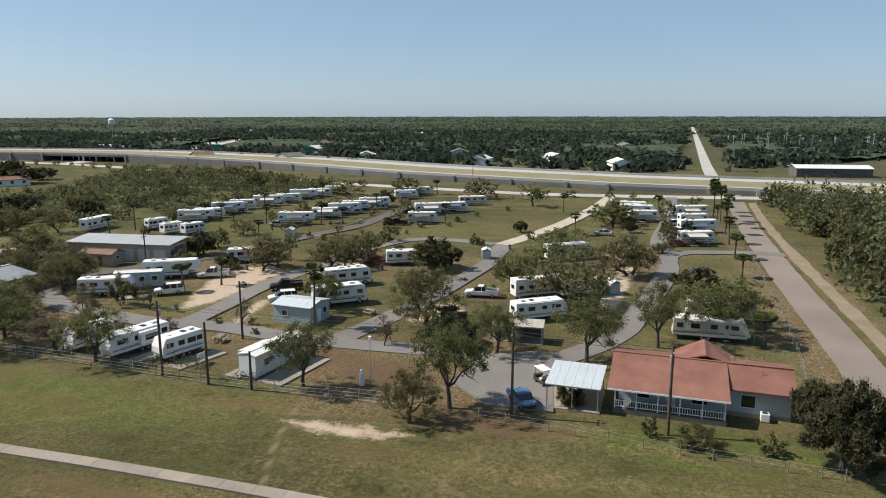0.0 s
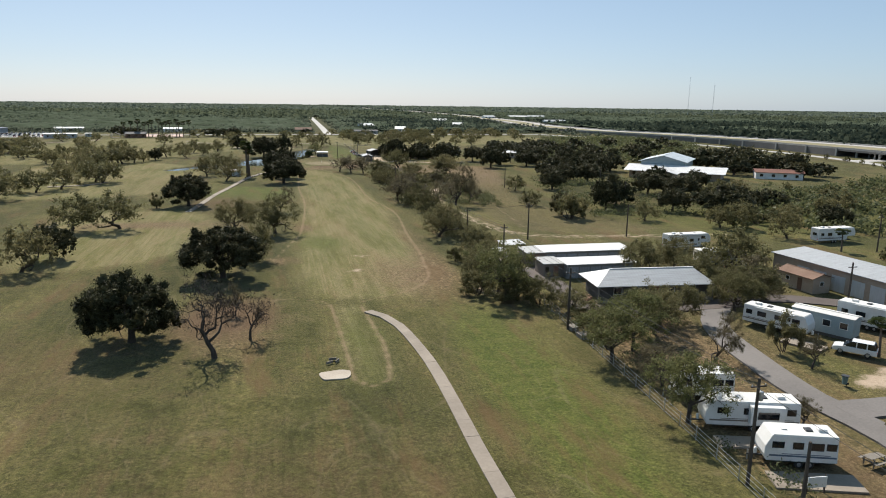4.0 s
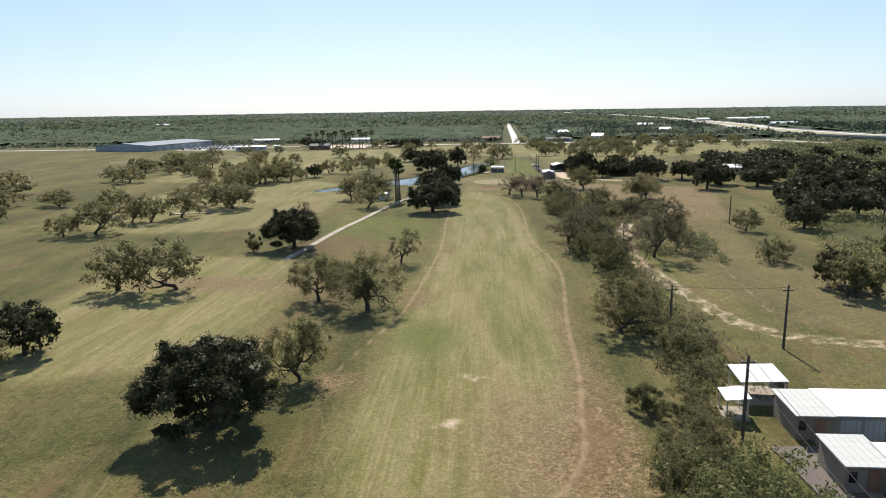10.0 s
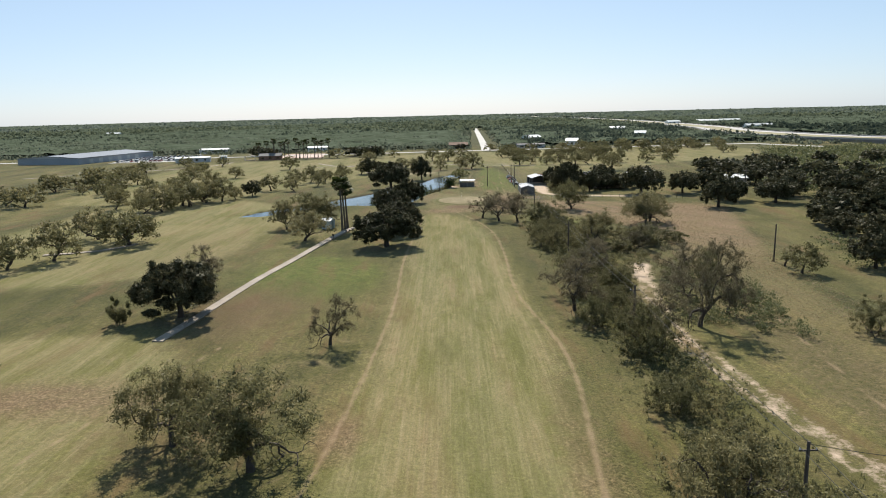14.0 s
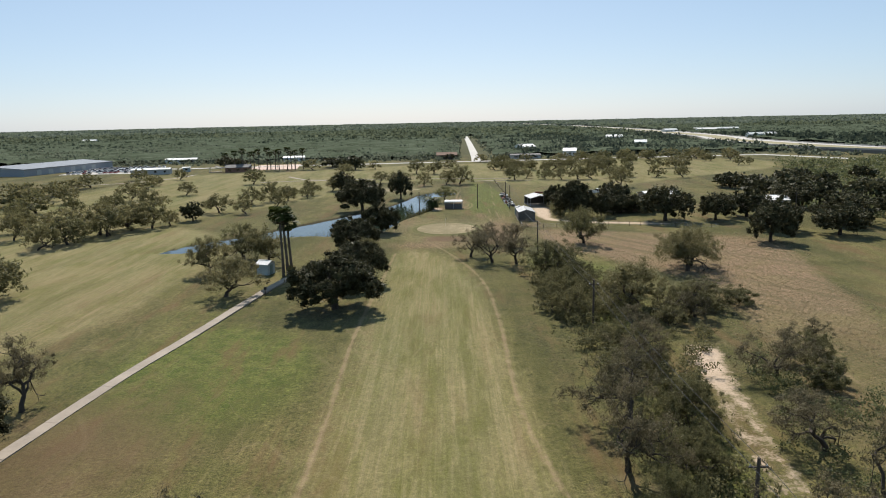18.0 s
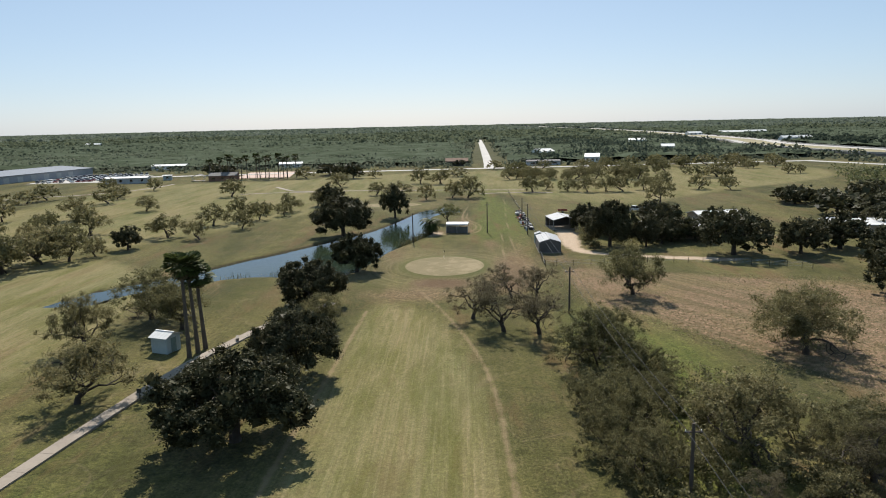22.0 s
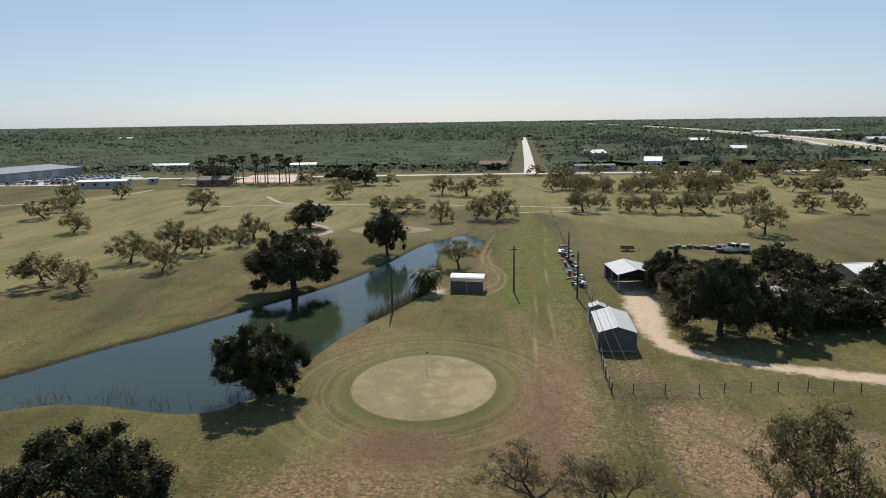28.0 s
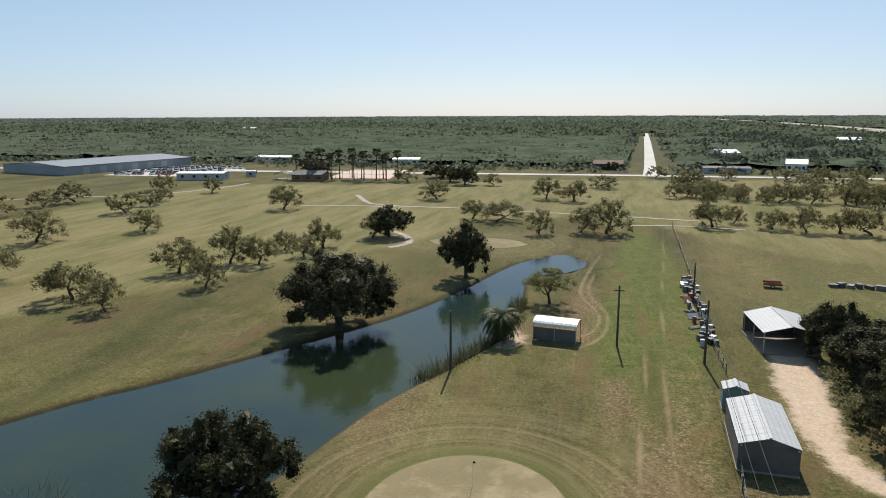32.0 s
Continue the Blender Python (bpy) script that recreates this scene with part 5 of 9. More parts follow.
for x, y, h, w, kind in ((22, 88.5, 6.5, 8.5, "bare_tree"), (18.8, 74.5, 8.0, 11, "bare_tree"), (24.3, 74, 6.0, 7.5, "shrub"), (26, 92, 3.4, 5, "shrub"), (24, 99, 4.0, 6.5, "shrub"),
                         (27, 105, 3.4, 6, "bare_tree"), (33.5, 107.5, 3.4, 6.3, "shrub"), (38.5, 113.5, 5.6, 9.5, "shrub"), (36, 119, 4.2, 6.5, "shrub"), (25.5, 128, 4.2, 6.5, "shrub"),
                         (28.5, 121, 4.0, 6, "shrub"), (18.2, 127, 5.0, 6.5, "shrub"), (26.5, 135, 4.6, 7.2, "shrub"), (24.4, 148, 6.6, 9.5, "shrub"), (44.8, 90.5, 5.0, 7.5, "shrub"),
                         (47.6, 97, 4.0, 6, "bare_tree"), (43, 83, 4.2, 6, "shrub"), (17.5, 58, 5.5, 7.0, "shrub"), (19.5, 30, 5.0, 6.5, "shrub"), (18.2, 14, 5.5, 7.5, "shrub"), (22, 66, 5.0, 7, "shrub")):
    tree(kind, x, y, h, w, "", "brush along the fence line")
for x, y, h, w in ((-26.3, -58.1, 9.6, 10.5), (-22.5, -52.5, 6.0, 6.0)):
    tree("dead_tree", x, y, h, w, "", "leafless trees")


for x, y, h, w, kind in (
    (51, -160, 8.1, 11, "ash_tree"), (65.1, -130.5, 8.8, 8.6, "ash_tree"), (74.6, -135.2, 8.3, 11.3, "ash_tree"), (107.1, -133.5, 5.2, 9, "ash_tree"),
    (147.6, -142.7, 6.3, 14.2, "ash_tree"), (80, -110.7, 6.8, 10.1, "oak_tree"), (86.8, -93.7, 6.1, 8.4, "ash_tree"), (88.3, -87.8, 4.4, 8.6, "mesquite_tree"),
    (81.8, -86.2, 3.6, 5.9, "mesquite_tree"), (54, -99.1, 4.5, 5.6, "oak_tree"), (80.3, -58, 5.6, 6.2, "oak_tree"), (73.5, -76.4, 5.8, 5.7, "mesquite_tree"),
    (53.3, -47.7, 6.9, 10.5, "bare_tree"), (49.5, -41.9, 6.3, 9.3, "mesquite_tree"), (85.2, -148.4, 7.1, 8.6, "mesquite_tree"), (195.7, -94.3, 6.6, 14.4, "mesquite_tree"),
    (36.7, -125.6, 4.7, 6.7, "oak_tree"), (41.5, -130, 4.4, 6.2, "ash_tree"), (72.6, -56.5, 3.2, 3.8, "shrub"), (41.2, -75, 4.1, 3.6, "bare_tree"),
    (79.9, -79.3, 6.6, 3.6, "ash_tree"), (69.4, -71.2, 3.4, 3.8, "oak_tree"), (29.4, -60.3, 6, 9.2, "mesquite_tree"), (65.9, -27, 6, 10.7, "mesquite_tree"),
    (64.8, -143.2, 5.7, 5.6, "ash_tree"), (197.4, -65.6, 6.4, 12.7, "mesquite_tree"), (192, -45, 5.7, 12.8, "mesquite_tree"), (28.8, -87.9, 3.2, 3.8, "bare_tree"),
    (72.9, -159.1, 4.9, 8.6, "oak_tree"), (90.2, -138.5, 4.6, 8, "ash_tree"), (106.9, -91.5, 4.2, 6.8, "shrub"), (104.8, -52.8, 3.6, 6.5, "mesquite_tree"),
    (21, -76.6, 4.6, 5.9, "bare_tree")):
    tree(kind, x, y, h, w * 1.1, "", "shade trees among the trailers")


for x, y, h, w, kind in ((80, 50, 9.5, 13, "oak_tree"), (103, 72, 9, 13, "oak_tree"), (110, 62, 8.5, 14, "oak_tree"), (101, 28, 9, 19, "oak_tree"), (57, 30, 7, 10, "mesquite_tree"),
                         (118, 6, 6.5, 10, "oak_tree"), (95, -5, 6.5, 9, "mesquite_tree"), (176, 152, 12, 20, "oak_tree"), (186, 162, 12, 19, "oak_tree"), (196, 146, 11, 17, "oak_tree"), (206, 158, 11, 16, "oak_tree"),
                         (128, 150, 10, 15, "oak_tree"), (118, 140, 9, 14, "oak_tree"), (120, 96, 8, 12, "oak_tree"), (131, 86, 7.5, 11, "oak_tree"), (196, 112, 7, 13, "oak_tree"), (212, 118, 7, 14, "oak_tree"),
                         (43, -32.5, 7, 9, "mesquite_tree"), (49.5, -32, 7, 9, "mesquite_tree"), (88, 10, 5.5, 8, "mesquite_tree"), (74, 22, 5, 8, "mesquite_tree")):
    tree(kind, x, y, h, w, "", "trees before the white-roofed hall")


for x, y, h, w in ((37, -90, 1.2, 1.6), (106.5, -70.3, 1.5, 2.2), (94, -79.4, 1.4, 2.6), (115.6, -90, 2.0, 2.0), (126.6, -93.4, 2.2, 2.8), (117, -92.5, 1.2, 1.6), (92, -82, 1.0, 2.0),
                   (108, -77, 1.3, 1.6), (79.3, -77, 2.4, 3.0), (91.8, -99, 2.6, 3.2), (94, -102.8, 2.4, 3.0), (82, -111, 2.6, 3.4), (79.4, -111, 2.2, 2.6), (107.5, -112.4, 2.6, 3.4),
                   (66, -74, 3.0, 3.8), (38.3, -95, 1.0, 1.6), (106.6, -113.6, 2.2, 3.6), (117, -124, 2.6, 2.8), (43, -123.5, 4.2, 6.4), (107.3, -153.5, 2.8, 3.6), (110.4, -156, 2.8, 3.6),
                   (23, -142.4, 2.6, 3.2), (118.8, -24, 4.0, 4.4), (70, -60.7, 3.6, 4.6), (60, -111, 1.2, 1.5), (99, -101, 1.6, 2.0), (131, -100, 1.4, 2.0), (88, -128, 1.8, 2.4), (57, -82, 1.2, 1.8),
                   (34, -98, 1.1, 1.6), (29.5, -103, 1.3, 1.8), (76, -66, 1.5, 2.0), (62, -66, 1.7, 2.2), (140, -100, 1.6, 2.2), (151, -103, 1.5, 2.0), (165, -110, 1.8, 2.4), (125, -60, 1.4, 1.8)):
    tree("shrub", x, y, h, w, "small rounded green bush on the park lawn", "bushes on the park lawn")


tree("ash_tree", 1.8, 261.6, 6.2, 9.6, "rounded grey-green tree on the pond bank", "trees on the pond bank")
row_rng = random.Random(77)
for k in range(34):
    y = -150 + k * 13.5 + row_rng.uniform(-4, 4)
    x = float(np.interp(y, [-150, -110, -20, 70, 200, 330], [206, 205, 224, 254, 291, 291])) + row_rng.uniform(-3, 3)
    h = row_rng.uniform(2.0, 4.2)
    tree("shrub" if k % 3 else "mesquite_tree", x, y, h, h * row_rng.uniform(1.0, 1.5), "small tree on the verge of the frontage road", "trees along the frontage road")


def thicket(kind, outline, count, h, w, seed, group):
    """Trees strewn through a plan outline, no two too close."""
    rng = random.Random(seed)
    ring = np.array(outline, float)
    lo, hi = ring.min(0), ring.max(0)
    done = []
    for _ in range(count * 40):
        if len(done) >= count:
            break
        q = (rng.uniform(lo[0], hi[0]), rng.uniform(lo[1], hi[1]))
        if to_shape(np.array([q]), ring)[0] > 0 or any(math.hypot(q[0] - a, q[1] - b) < w * 0.45 for a, b in done):
            continue
        done.append(q)
        k = rng.uniform(0.65, 1.25)
        tree(kind, *q, h * k, w * k * rng.uniform(0.85, 1.2), "", group)


thicket("oak_tree", [(168, 108), (205, 90), (240, 180), (180, 205)], 14, 9, 14, 1, "oaks by the long white building")
thicket("oak_tree", [(84, 108), (104, 104), (132, 165), (98, 168)], 12, 8, 12, 11, "oaks by the long white building")
thicket("shrub", [(62, -187), (150, -190), (207, -193), (210, -215), (70, -212)], 40, 7.5, 9, 12, "tall brush beside the long road")
thicket("shrub", [(95, 10), (190, 0), (250, 60), (240, 100), (120, 40)], 40, 4.2, 7, 13, "scrub behind the trailer park")
thicket("oak_tree", [(92, 232), (112, 218), (150, 222), (160, 300), (110, 290)], 15, 8, 12, 2, "oaks round the houses")
thicket("mesquite_tree", [(80, 10), (130, 0), (230, -25), (250, 60), (110, 60)], 26, 6.0, 8, 4, "scrub behind the trailer park")
thicket("mesquite_tree", [(-330, 130), (-160, 60), (-150, 120), (-170, 190), (-300, 210)], 46, 6.5, 10, 6, "mesquites at the field edge")
thicket("mesquite_tree", [(30, 395), (180, 390), (205, 480), (40, 478)], 46, 6.2, 9, 7, "mesquites across the course")
thicket("mesquite_tree", [(-150, 210), (-100, 160), (-95, 250), (-190, 330), (-220, 300)], 24, 6.2, 9, 8, "mesquites across the course")
thicket("mesquite_tree", [(-130, 10), (-100, 60), (-110, 130), (-200, 140), (-220, 60)], 18, 6.0, 8, 9, "mesquites across the course")
thicket("oak_tree", [(100, 190), (230, 200), (260, 330), (150, 330)], 22, 8, 12, 10, "oaks round the houses")

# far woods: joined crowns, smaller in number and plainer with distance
# bluer than the near leaves: distance haze is mixed into these leaf colours
HAZED_BRUSH_LEAF = leafy("hazed_brush_leaf", (0.084, 0.102, 0.076), (0.126, 0.144, 0.112), 0.6, 0.0)
HAZED_OAK_LEAF = leafy("hazed_oak_leaf", (0.036, 0.050, 0.042), (0.072, 0.088, 0.066), 0.4, 0.0)


def woods(name, material, r0, r1, spacing, quads, size, h, label, seed, keep):
    rng = np.random.default_rng(seed)
    a0, a1 = radians(-70), radians(128)
    n = int((a1 - a0) / 2 * (r1 ** 2 - r0 ** 2) / spacing ** 2)
    a = rng.uniform(a0, a1, n)
    r = np.sqrt(rng.uniform(r0 ** 2, r1 ** 2, n))
    C = np.stack([r * np.sin(a), 60 + r * np.cos(a)], 1)
    C = C[keep(C, rng)]
    n = len(C)
    grow = rng.uniform(0.75, 1.2, n) * (0.85 + 0.25 * (np.sin(C[:, 0] * 0.011) * np.cos(C[:, 1] * 0.008) > 0))
    d = rng.normal(size=(n, quads, 3))
    d /= np.linalg.norm(d, axis=2)[:, :, None]
    d[:, :, 2] = np.abs(d[:, :, 2]) * 1.1 - 0.1
    wide = spacing * 0.55
    c = np.concatenate([np.repeat(C[:, None], quads, 1), np.zeros((n, quads, 1))], 2) + d * (0.75 + 0.3 * rng.random((n, quads, 1))) * (np.array((wide, wide, h)) * grow[:, None, None])
    c[:, :, 2] = np.maximum(c[:, :, 2], 0.4)
    u = rng.normal(size=(n, quads, 3))
    u /= np.linalg.norm(u, axis=2)[:, :, None]
    w = np.cross(u, d)
    w /= np.linalg.norm(w, axis=2)[:, :, None] + 1e-9
    s = size * rng.uniform(0.6, 1.4, (n, quads, 1))
    v = np.stack([c - u * s, c + w * s * 0.7, c + u * s, c - w * s * 0.7], 2).reshape(-1, 3)
    me = from_arrays(name, v, np.arange(len(v)).reshape(-1, 4))
    me.materials.append(material)
    tagged(new(name, me), label, "woods", kind="stuff")


def brush_mass(name, outline, spacing, h, quads, size, material, label, seed, lift=0.0):
    """Thick brush that nobody could count, joined into one mass of leaf sprays over a plan outline."""
    rng = np.random.default_rng(seed)
    ring = np.array(outline, float)
    lo, hi = ring.min(0), ring.max(0)
    C = rng.uniform(lo, hi, (int((hi - lo).prod() / spacing ** 2), 2))
    C = C[to_shape(C, ring) < 0]
    n = len(C)
    grow = rng.uniform(0.45, 1.25, n)
    clumps = 7
    off = rng.normal(size=(n, clumps, 3)) * (spacing * 0.33, spacing * 0.33, h * 0.16) + (0, 0, h * 0.5)
    which = rng.integers(0, clumps, (n, quads))
    d = rng.normal(size=(n, quads, 3))
    d /= np.linalg.norm(d, axis=2)[:, :, None]
    c = off[np.arange(n)[:, None], which] * grow[:, None, None] + d * rng.uniform(0.4, 1.0, (n, quads, 1)) * np.array((spacing * 0.3, spacing * 0.3, h * 0.3))
    c[:, :, :2] += C[:, None]
    c[:, :, 2] = np.maximum(c[:, :, 2], 0.05)
    u = rng.normal(size=(n, quads, 3))
    u /= np.linalg.norm(u, axis=2)[:, :, None]
    w = np.cross(u, d)
    w /= np.linalg.norm(w, axis=2)[:, :, None] + 1e-9
    s = size * rng.uniform(0.6, 1.4, (n, quads, 1))
    v = np.stack([c - u * s, c + w * s * 0.65, c + u * s, c - w * s * 0.65], 2).reshape(-1, 3)
    me = from_arrays(name, v, np.arange(len(v)).reshape(-1, 4))
    me.materials.append(material)
    tagged(new(name, me), label, "brush", kind="stuff")


SCRUB = leafy("grey_green_scrub", (0.080, 0.094, 0.044), (0.162, 0.172, 0.088), 0.42)
brush_mass("scrub", [(85, 0), (130, -8), (225, -30), (258, 40), (285, 120), (190, 80), (110, 55)], 6.0, 4.0, 64, 0.48, SCRUB, "grey-green scrub behind the trailer park", 91)
brush_mass("scrub", [(46, -184.5), (90, -185.3), (150, -187.2), (206, -190.5), (212, -250), (170, -330), (90, -330), (44, -240)], 5.0, 9.5, 84, 0.45, SCRUB, "dense brush beside the long road", 92)
brush_mass("scrub", [(100, 190), (200, 180), (286, 330), (278, 440), (200, 420)], 7.5, 4.5, 60, 0.55, SCRUB, "scrub towards the highway", 93)
brush_mass("scrub", [(60, 14), (92, 30), (112, 100), (78, 112), (66, 60)], 7.0, 3.2, 140, 0.22, SCRUB, "scrub patches at the field edge", 94)
brush_mass("undergrowth", [(17.5, 84), (29, 82), (38, 104), (36, 122), (26, 150), (18.5, 142)], 2.4, 2.4, 230, 0.12, SHRUB_LEAF, "dark green undergrowth below the brush line", 95)
brush_mass("undergrowth", [(19, -14), (26, -6), (28, 20), (25.5, 48), (25.5, 74), (20.5, 80), (19, 40), (18, 10)], 2.4, 2.2, 150, 0.12, SHRUB_LEAF, "green undergrowth along the power line", 96)
brush_mass("undergrowth", [(30, 60), (44, 50), (48, 78), (40, 96), (33, 80)], 2.6, 2.0, 150, 0.12, SCRUB, "grey brush beside the dirt track", 97)
brush_mass("undergrowth", [(34, 212), (40, 216), (58, 222), (70, 240), (64, 262), (44, 256), (37, 240)], 3.2, 3.0, 170, 0.15, SHRUB_LEAF, "dark garden bushes between the oaks", 98)
brush_mass("undergrowth", [(18.6, -128), (19, -62), (22, -45), (25, -48), (22, -70), (21.5, -84)], 3.4, 1.6, 110, 0.11, SCRUB, "scrubby growth along the park fence", 99)


def off_roads(C):
    ok = np.ones(len(C), bool)
    for _, pts, wd, *_ in ROADS[-4:] + ROADS[1:3]:
        ok &= to_line(C, np.array(pts, float)) > wd / 2 + 9
    return ok & (to_line(C, np.array(offset(HWY, 17))) > 34)


def course_clear(C):
    return ~((C[:, 1] < 515) & (C[:, 0] > -420) & (C[:, 0] < 235)) & ~((C[:, 0] < 320) & (C[:, 0] > 180) & (C[:, 1] < 480) & (C[:, 1] > -200))


def town(C):
    return (C[:, 0] > 330 + 0.05 * C[:, 1]) & (C[:, 1] < 1200)


def grove(C):
    return (C[:, 0] > 48 + 0.02 * C[:, 1]) & (C[:, 1] > 515) & (C[:, 0] < 420) & ~town(C)


def canopy_sheet():
    """The closed roof of the far brush, a bumpy sheet below the single crowns."""
    a = np.linspace(radians(-70), radians(128), 330)
    r = 470 * 1.019 ** np.arange(124)
    A, R = np.meshgrid(a, r)
    X, Y = R * np.sin(A), 60 + R * np.cos(A)
    rng = np.random.default_rng(57)
    Z = 1.6 + 1.5 * rng.random(X.shape) + 1.0 * np.sin(X * 0.05) * np.cos(Y * 0.043) + (R / 900) * rng.random(X.shape)
    P = np.stack([X.ravel(), Y.ravel()], 1)
    ok = (off_roads(P) & course_clear(P) & ((P[:, 1] > 545) | (P[:, 0] > 420)) & (P[:, 1] > -1e9)).reshape(X.shape)
    idx = np.arange(X.size).reshape(X.shape)
    F = np.stack([idx[:-1, :-1], idx[:-1, 1:], idx[1:, 1:], idx[1:, :-1]], -1)
    F = F[ok[:-1, :-1] & ok[:-1, 1:] & ok[1:, 1:] & ok[1:, :-1]]
    used, F2 = np.unique(F, return_inverse=True)
    V = np.column_stack([P, Z.ravel()])[used]
    me = from_arrays("brush_canopy", V, F2.reshape(-1, 4))
    me.materials.append(SHEET)
    tagged(new("brush_canopy", me), "closed grey-green roof of the far brush, gap shade and haze in its colour", "woods", kind="stuff")


# dark blotches paint the shade between crowns; the light tone carries blue haze
SHEET = surface("hazed_brush_roof", (0.030, 0.040, 0.022), (0.102, 0.120, 0.086), 0.95, 0.035, 0.16, relief=0.0, gloss=0.0)
canopy_sheet()
woods("brush_canopy", HAZED_BRUSH_LEAF, 380, 900, 7.4, 12, 1.1, 3.4, "grey-green brush stretching to the horizon, blue haze in its colour", 51,
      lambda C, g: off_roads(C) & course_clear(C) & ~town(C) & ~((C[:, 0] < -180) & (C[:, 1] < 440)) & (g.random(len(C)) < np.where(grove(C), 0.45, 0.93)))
woods("oak_canopy", HAZED_OAK_LEAF, 330, 1000, 12.0, 14, 2.2, 7.5, "dark oaks over the town beyond the highway", 52,
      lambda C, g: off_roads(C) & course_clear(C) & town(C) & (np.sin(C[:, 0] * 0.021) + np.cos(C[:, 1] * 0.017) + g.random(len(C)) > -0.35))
woods("brush_canopy", HAZED_BRUSH_LEAF, 900, 1900, 15, 7, 2.4, 4.2, "grey-green brush stretching to the horizon, blue haze in its colour", 53, lambda C, g: off_roads(C) & (g.random(len(C)) < 0.9))
woods("oak_canopy", HAZED_OAK_LEAF, 440, 1100, 13.0, 16, 1.5, 6.6, "dark trees along the country road", 58,
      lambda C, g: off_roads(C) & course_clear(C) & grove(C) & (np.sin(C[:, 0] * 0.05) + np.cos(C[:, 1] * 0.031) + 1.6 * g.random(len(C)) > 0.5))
# distance haze mixed into the leaf colours: paler oaks, bluer horizon brush
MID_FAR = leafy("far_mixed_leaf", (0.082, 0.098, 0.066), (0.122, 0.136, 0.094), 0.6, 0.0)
HAZED_HORIZON_LEAF = leafy("hazed_horizon_leaf", (0.085, 0.106, 0.092), (0.125, 0.148, 0.128), 0.6, 0.0)
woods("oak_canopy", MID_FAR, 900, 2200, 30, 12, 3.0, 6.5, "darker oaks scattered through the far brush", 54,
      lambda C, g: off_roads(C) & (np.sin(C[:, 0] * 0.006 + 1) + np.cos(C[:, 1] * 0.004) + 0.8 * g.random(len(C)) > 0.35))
woods("brush_canopy", HAZED_HORIZON_LEAF, 1900, 4700, 46, 9, 6.0, 4.5, "brush at the horizon, haze painted into its leaf colour", 55, lambda C, g: off_roads(C) & (g.random(len(C)) < 0.85))


for x, y, h, w in ((13.8, -32.0, 6.8, 9.5), (18.0, -33.2, 5.6, 7.2), (11.6, -37.6, 4.8, 6.4), (17.0, -40.2, 5.2, 6.6), (16.2, -25.2, 6.2, 8.6), (14.4, -41.8, 3.6, 6.0)):
    tree("shrub", x, y, h, w, "tall olive-green brush beside the storage sheds", "brush along the fence line")



# ---- buildings ----
def window(parent, x, y, z, w, h, face, frame_mat=None, depth=0.08):
    """A framed window with its pane and sill on a wall that faces -y, +y, -x or +x, centred at x, y."""
    frame_mat = frame_mat or WHITE_PAINT
    nx, ny = {"-y": (0, -1), "+y": (0, 1), "-x": (-1, 0), "+x": (1, 0)}[face]

    def plate(u0, u1, z0, z1, d0, d1):
        if nx == 0:
            ys = sorted((y + ny * d0, y + ny * d1))
            return boxes((x + u0, x + u1, *ys, z0, z1))
        xs = sorted((x + nx * d0, x + nx * d1))
        return boxes((*xs, y + u0, y + u1, z0, z1))

    pane = part("window", plate(-w / 2, w / 2, z, z + h, 0.0, depth * 0.5), GLASS, parent, "dark window pane")
    for nm, a in (("frame", (-w / 2 - 0.06, -w / 2, z, z + h)), ("frame", (w / 2, w / 2 + 0.06, z, z + h)),
                  ("frame", (-w / 2 - 0.06, w / 2 + 0.06, z + h, z + h + 0.06)), ("sill", (-w / 2 - 0.09, w / 2 + 0.09, z - 0.07, z))):
        part(nm, plate(*a, 0.0, depth), frame_mat, pane)


def gable_roof(parent, x0, x1, y0, y1, z, rise, material, along="y", thick=0.12, label="", panels=0):
    """Two roof slopes that meet in a ridge; with panels, each slope is laid in single sheets."""
    made = []
    for side in (0, 1):
        if along == "y":
            xm = (x0 + x1) / 2
            n = panels or 1
            for k in range(n):
                ya, yb = y0 + (y1 - y0) * k / n, y0 + (y1 - y0) * (k + 1) / n - (0.02 if panels else 0)
                c = [(x0, ya, z), (xm, ya, z + rise), (xm, yb, z + rise), (x0, yb, z)] if side == 0 else [(x1, ya, z), (x1, yb, z), (xm, yb, z + rise), (xm, ya, z + rise)]
                made.append(part("roof_sheet" if panels else "roof", slab(bmesh.new(), c, thick), material, parent, label))
        else:
            ym = (y0 + y1) / 2
            n = panels or 1
            for k in range(n):
                xa, xb = x0 + (x1 - x0) * k / n, x0 + (x1 - x0) * (k + 1) / n - (0.02 if panels else 0)
                c = [(xa, y0, z), (xb, y0, z), (xb, ym, z + rise), (xa, ym, z + rise)] if side == 0 else [(xa, y1, z), (xa, ym, z + rise), (xb, ym, z + rise), (xb, y1, z)]
                made.append(part("roof_sheet" if panels else "roof", slab(bmesh.new(), c, thick), material, parent, label))
    cap = (boxes(((x0 + x1) / 2 - 0.12, (x0 + x1) / 2 + 0.12, y0, y1, z + rise - 0.03, z + rise + 0.05)) if along == "y"
           else boxes((x0, x1, (y0 + y1) / 2 - 0.12, (y0 + y1) / 2 + 0.12, z + rise - 0.03, z + rise + 0.05)))
    part("ridge_cap", cap, material, parent)
    return made


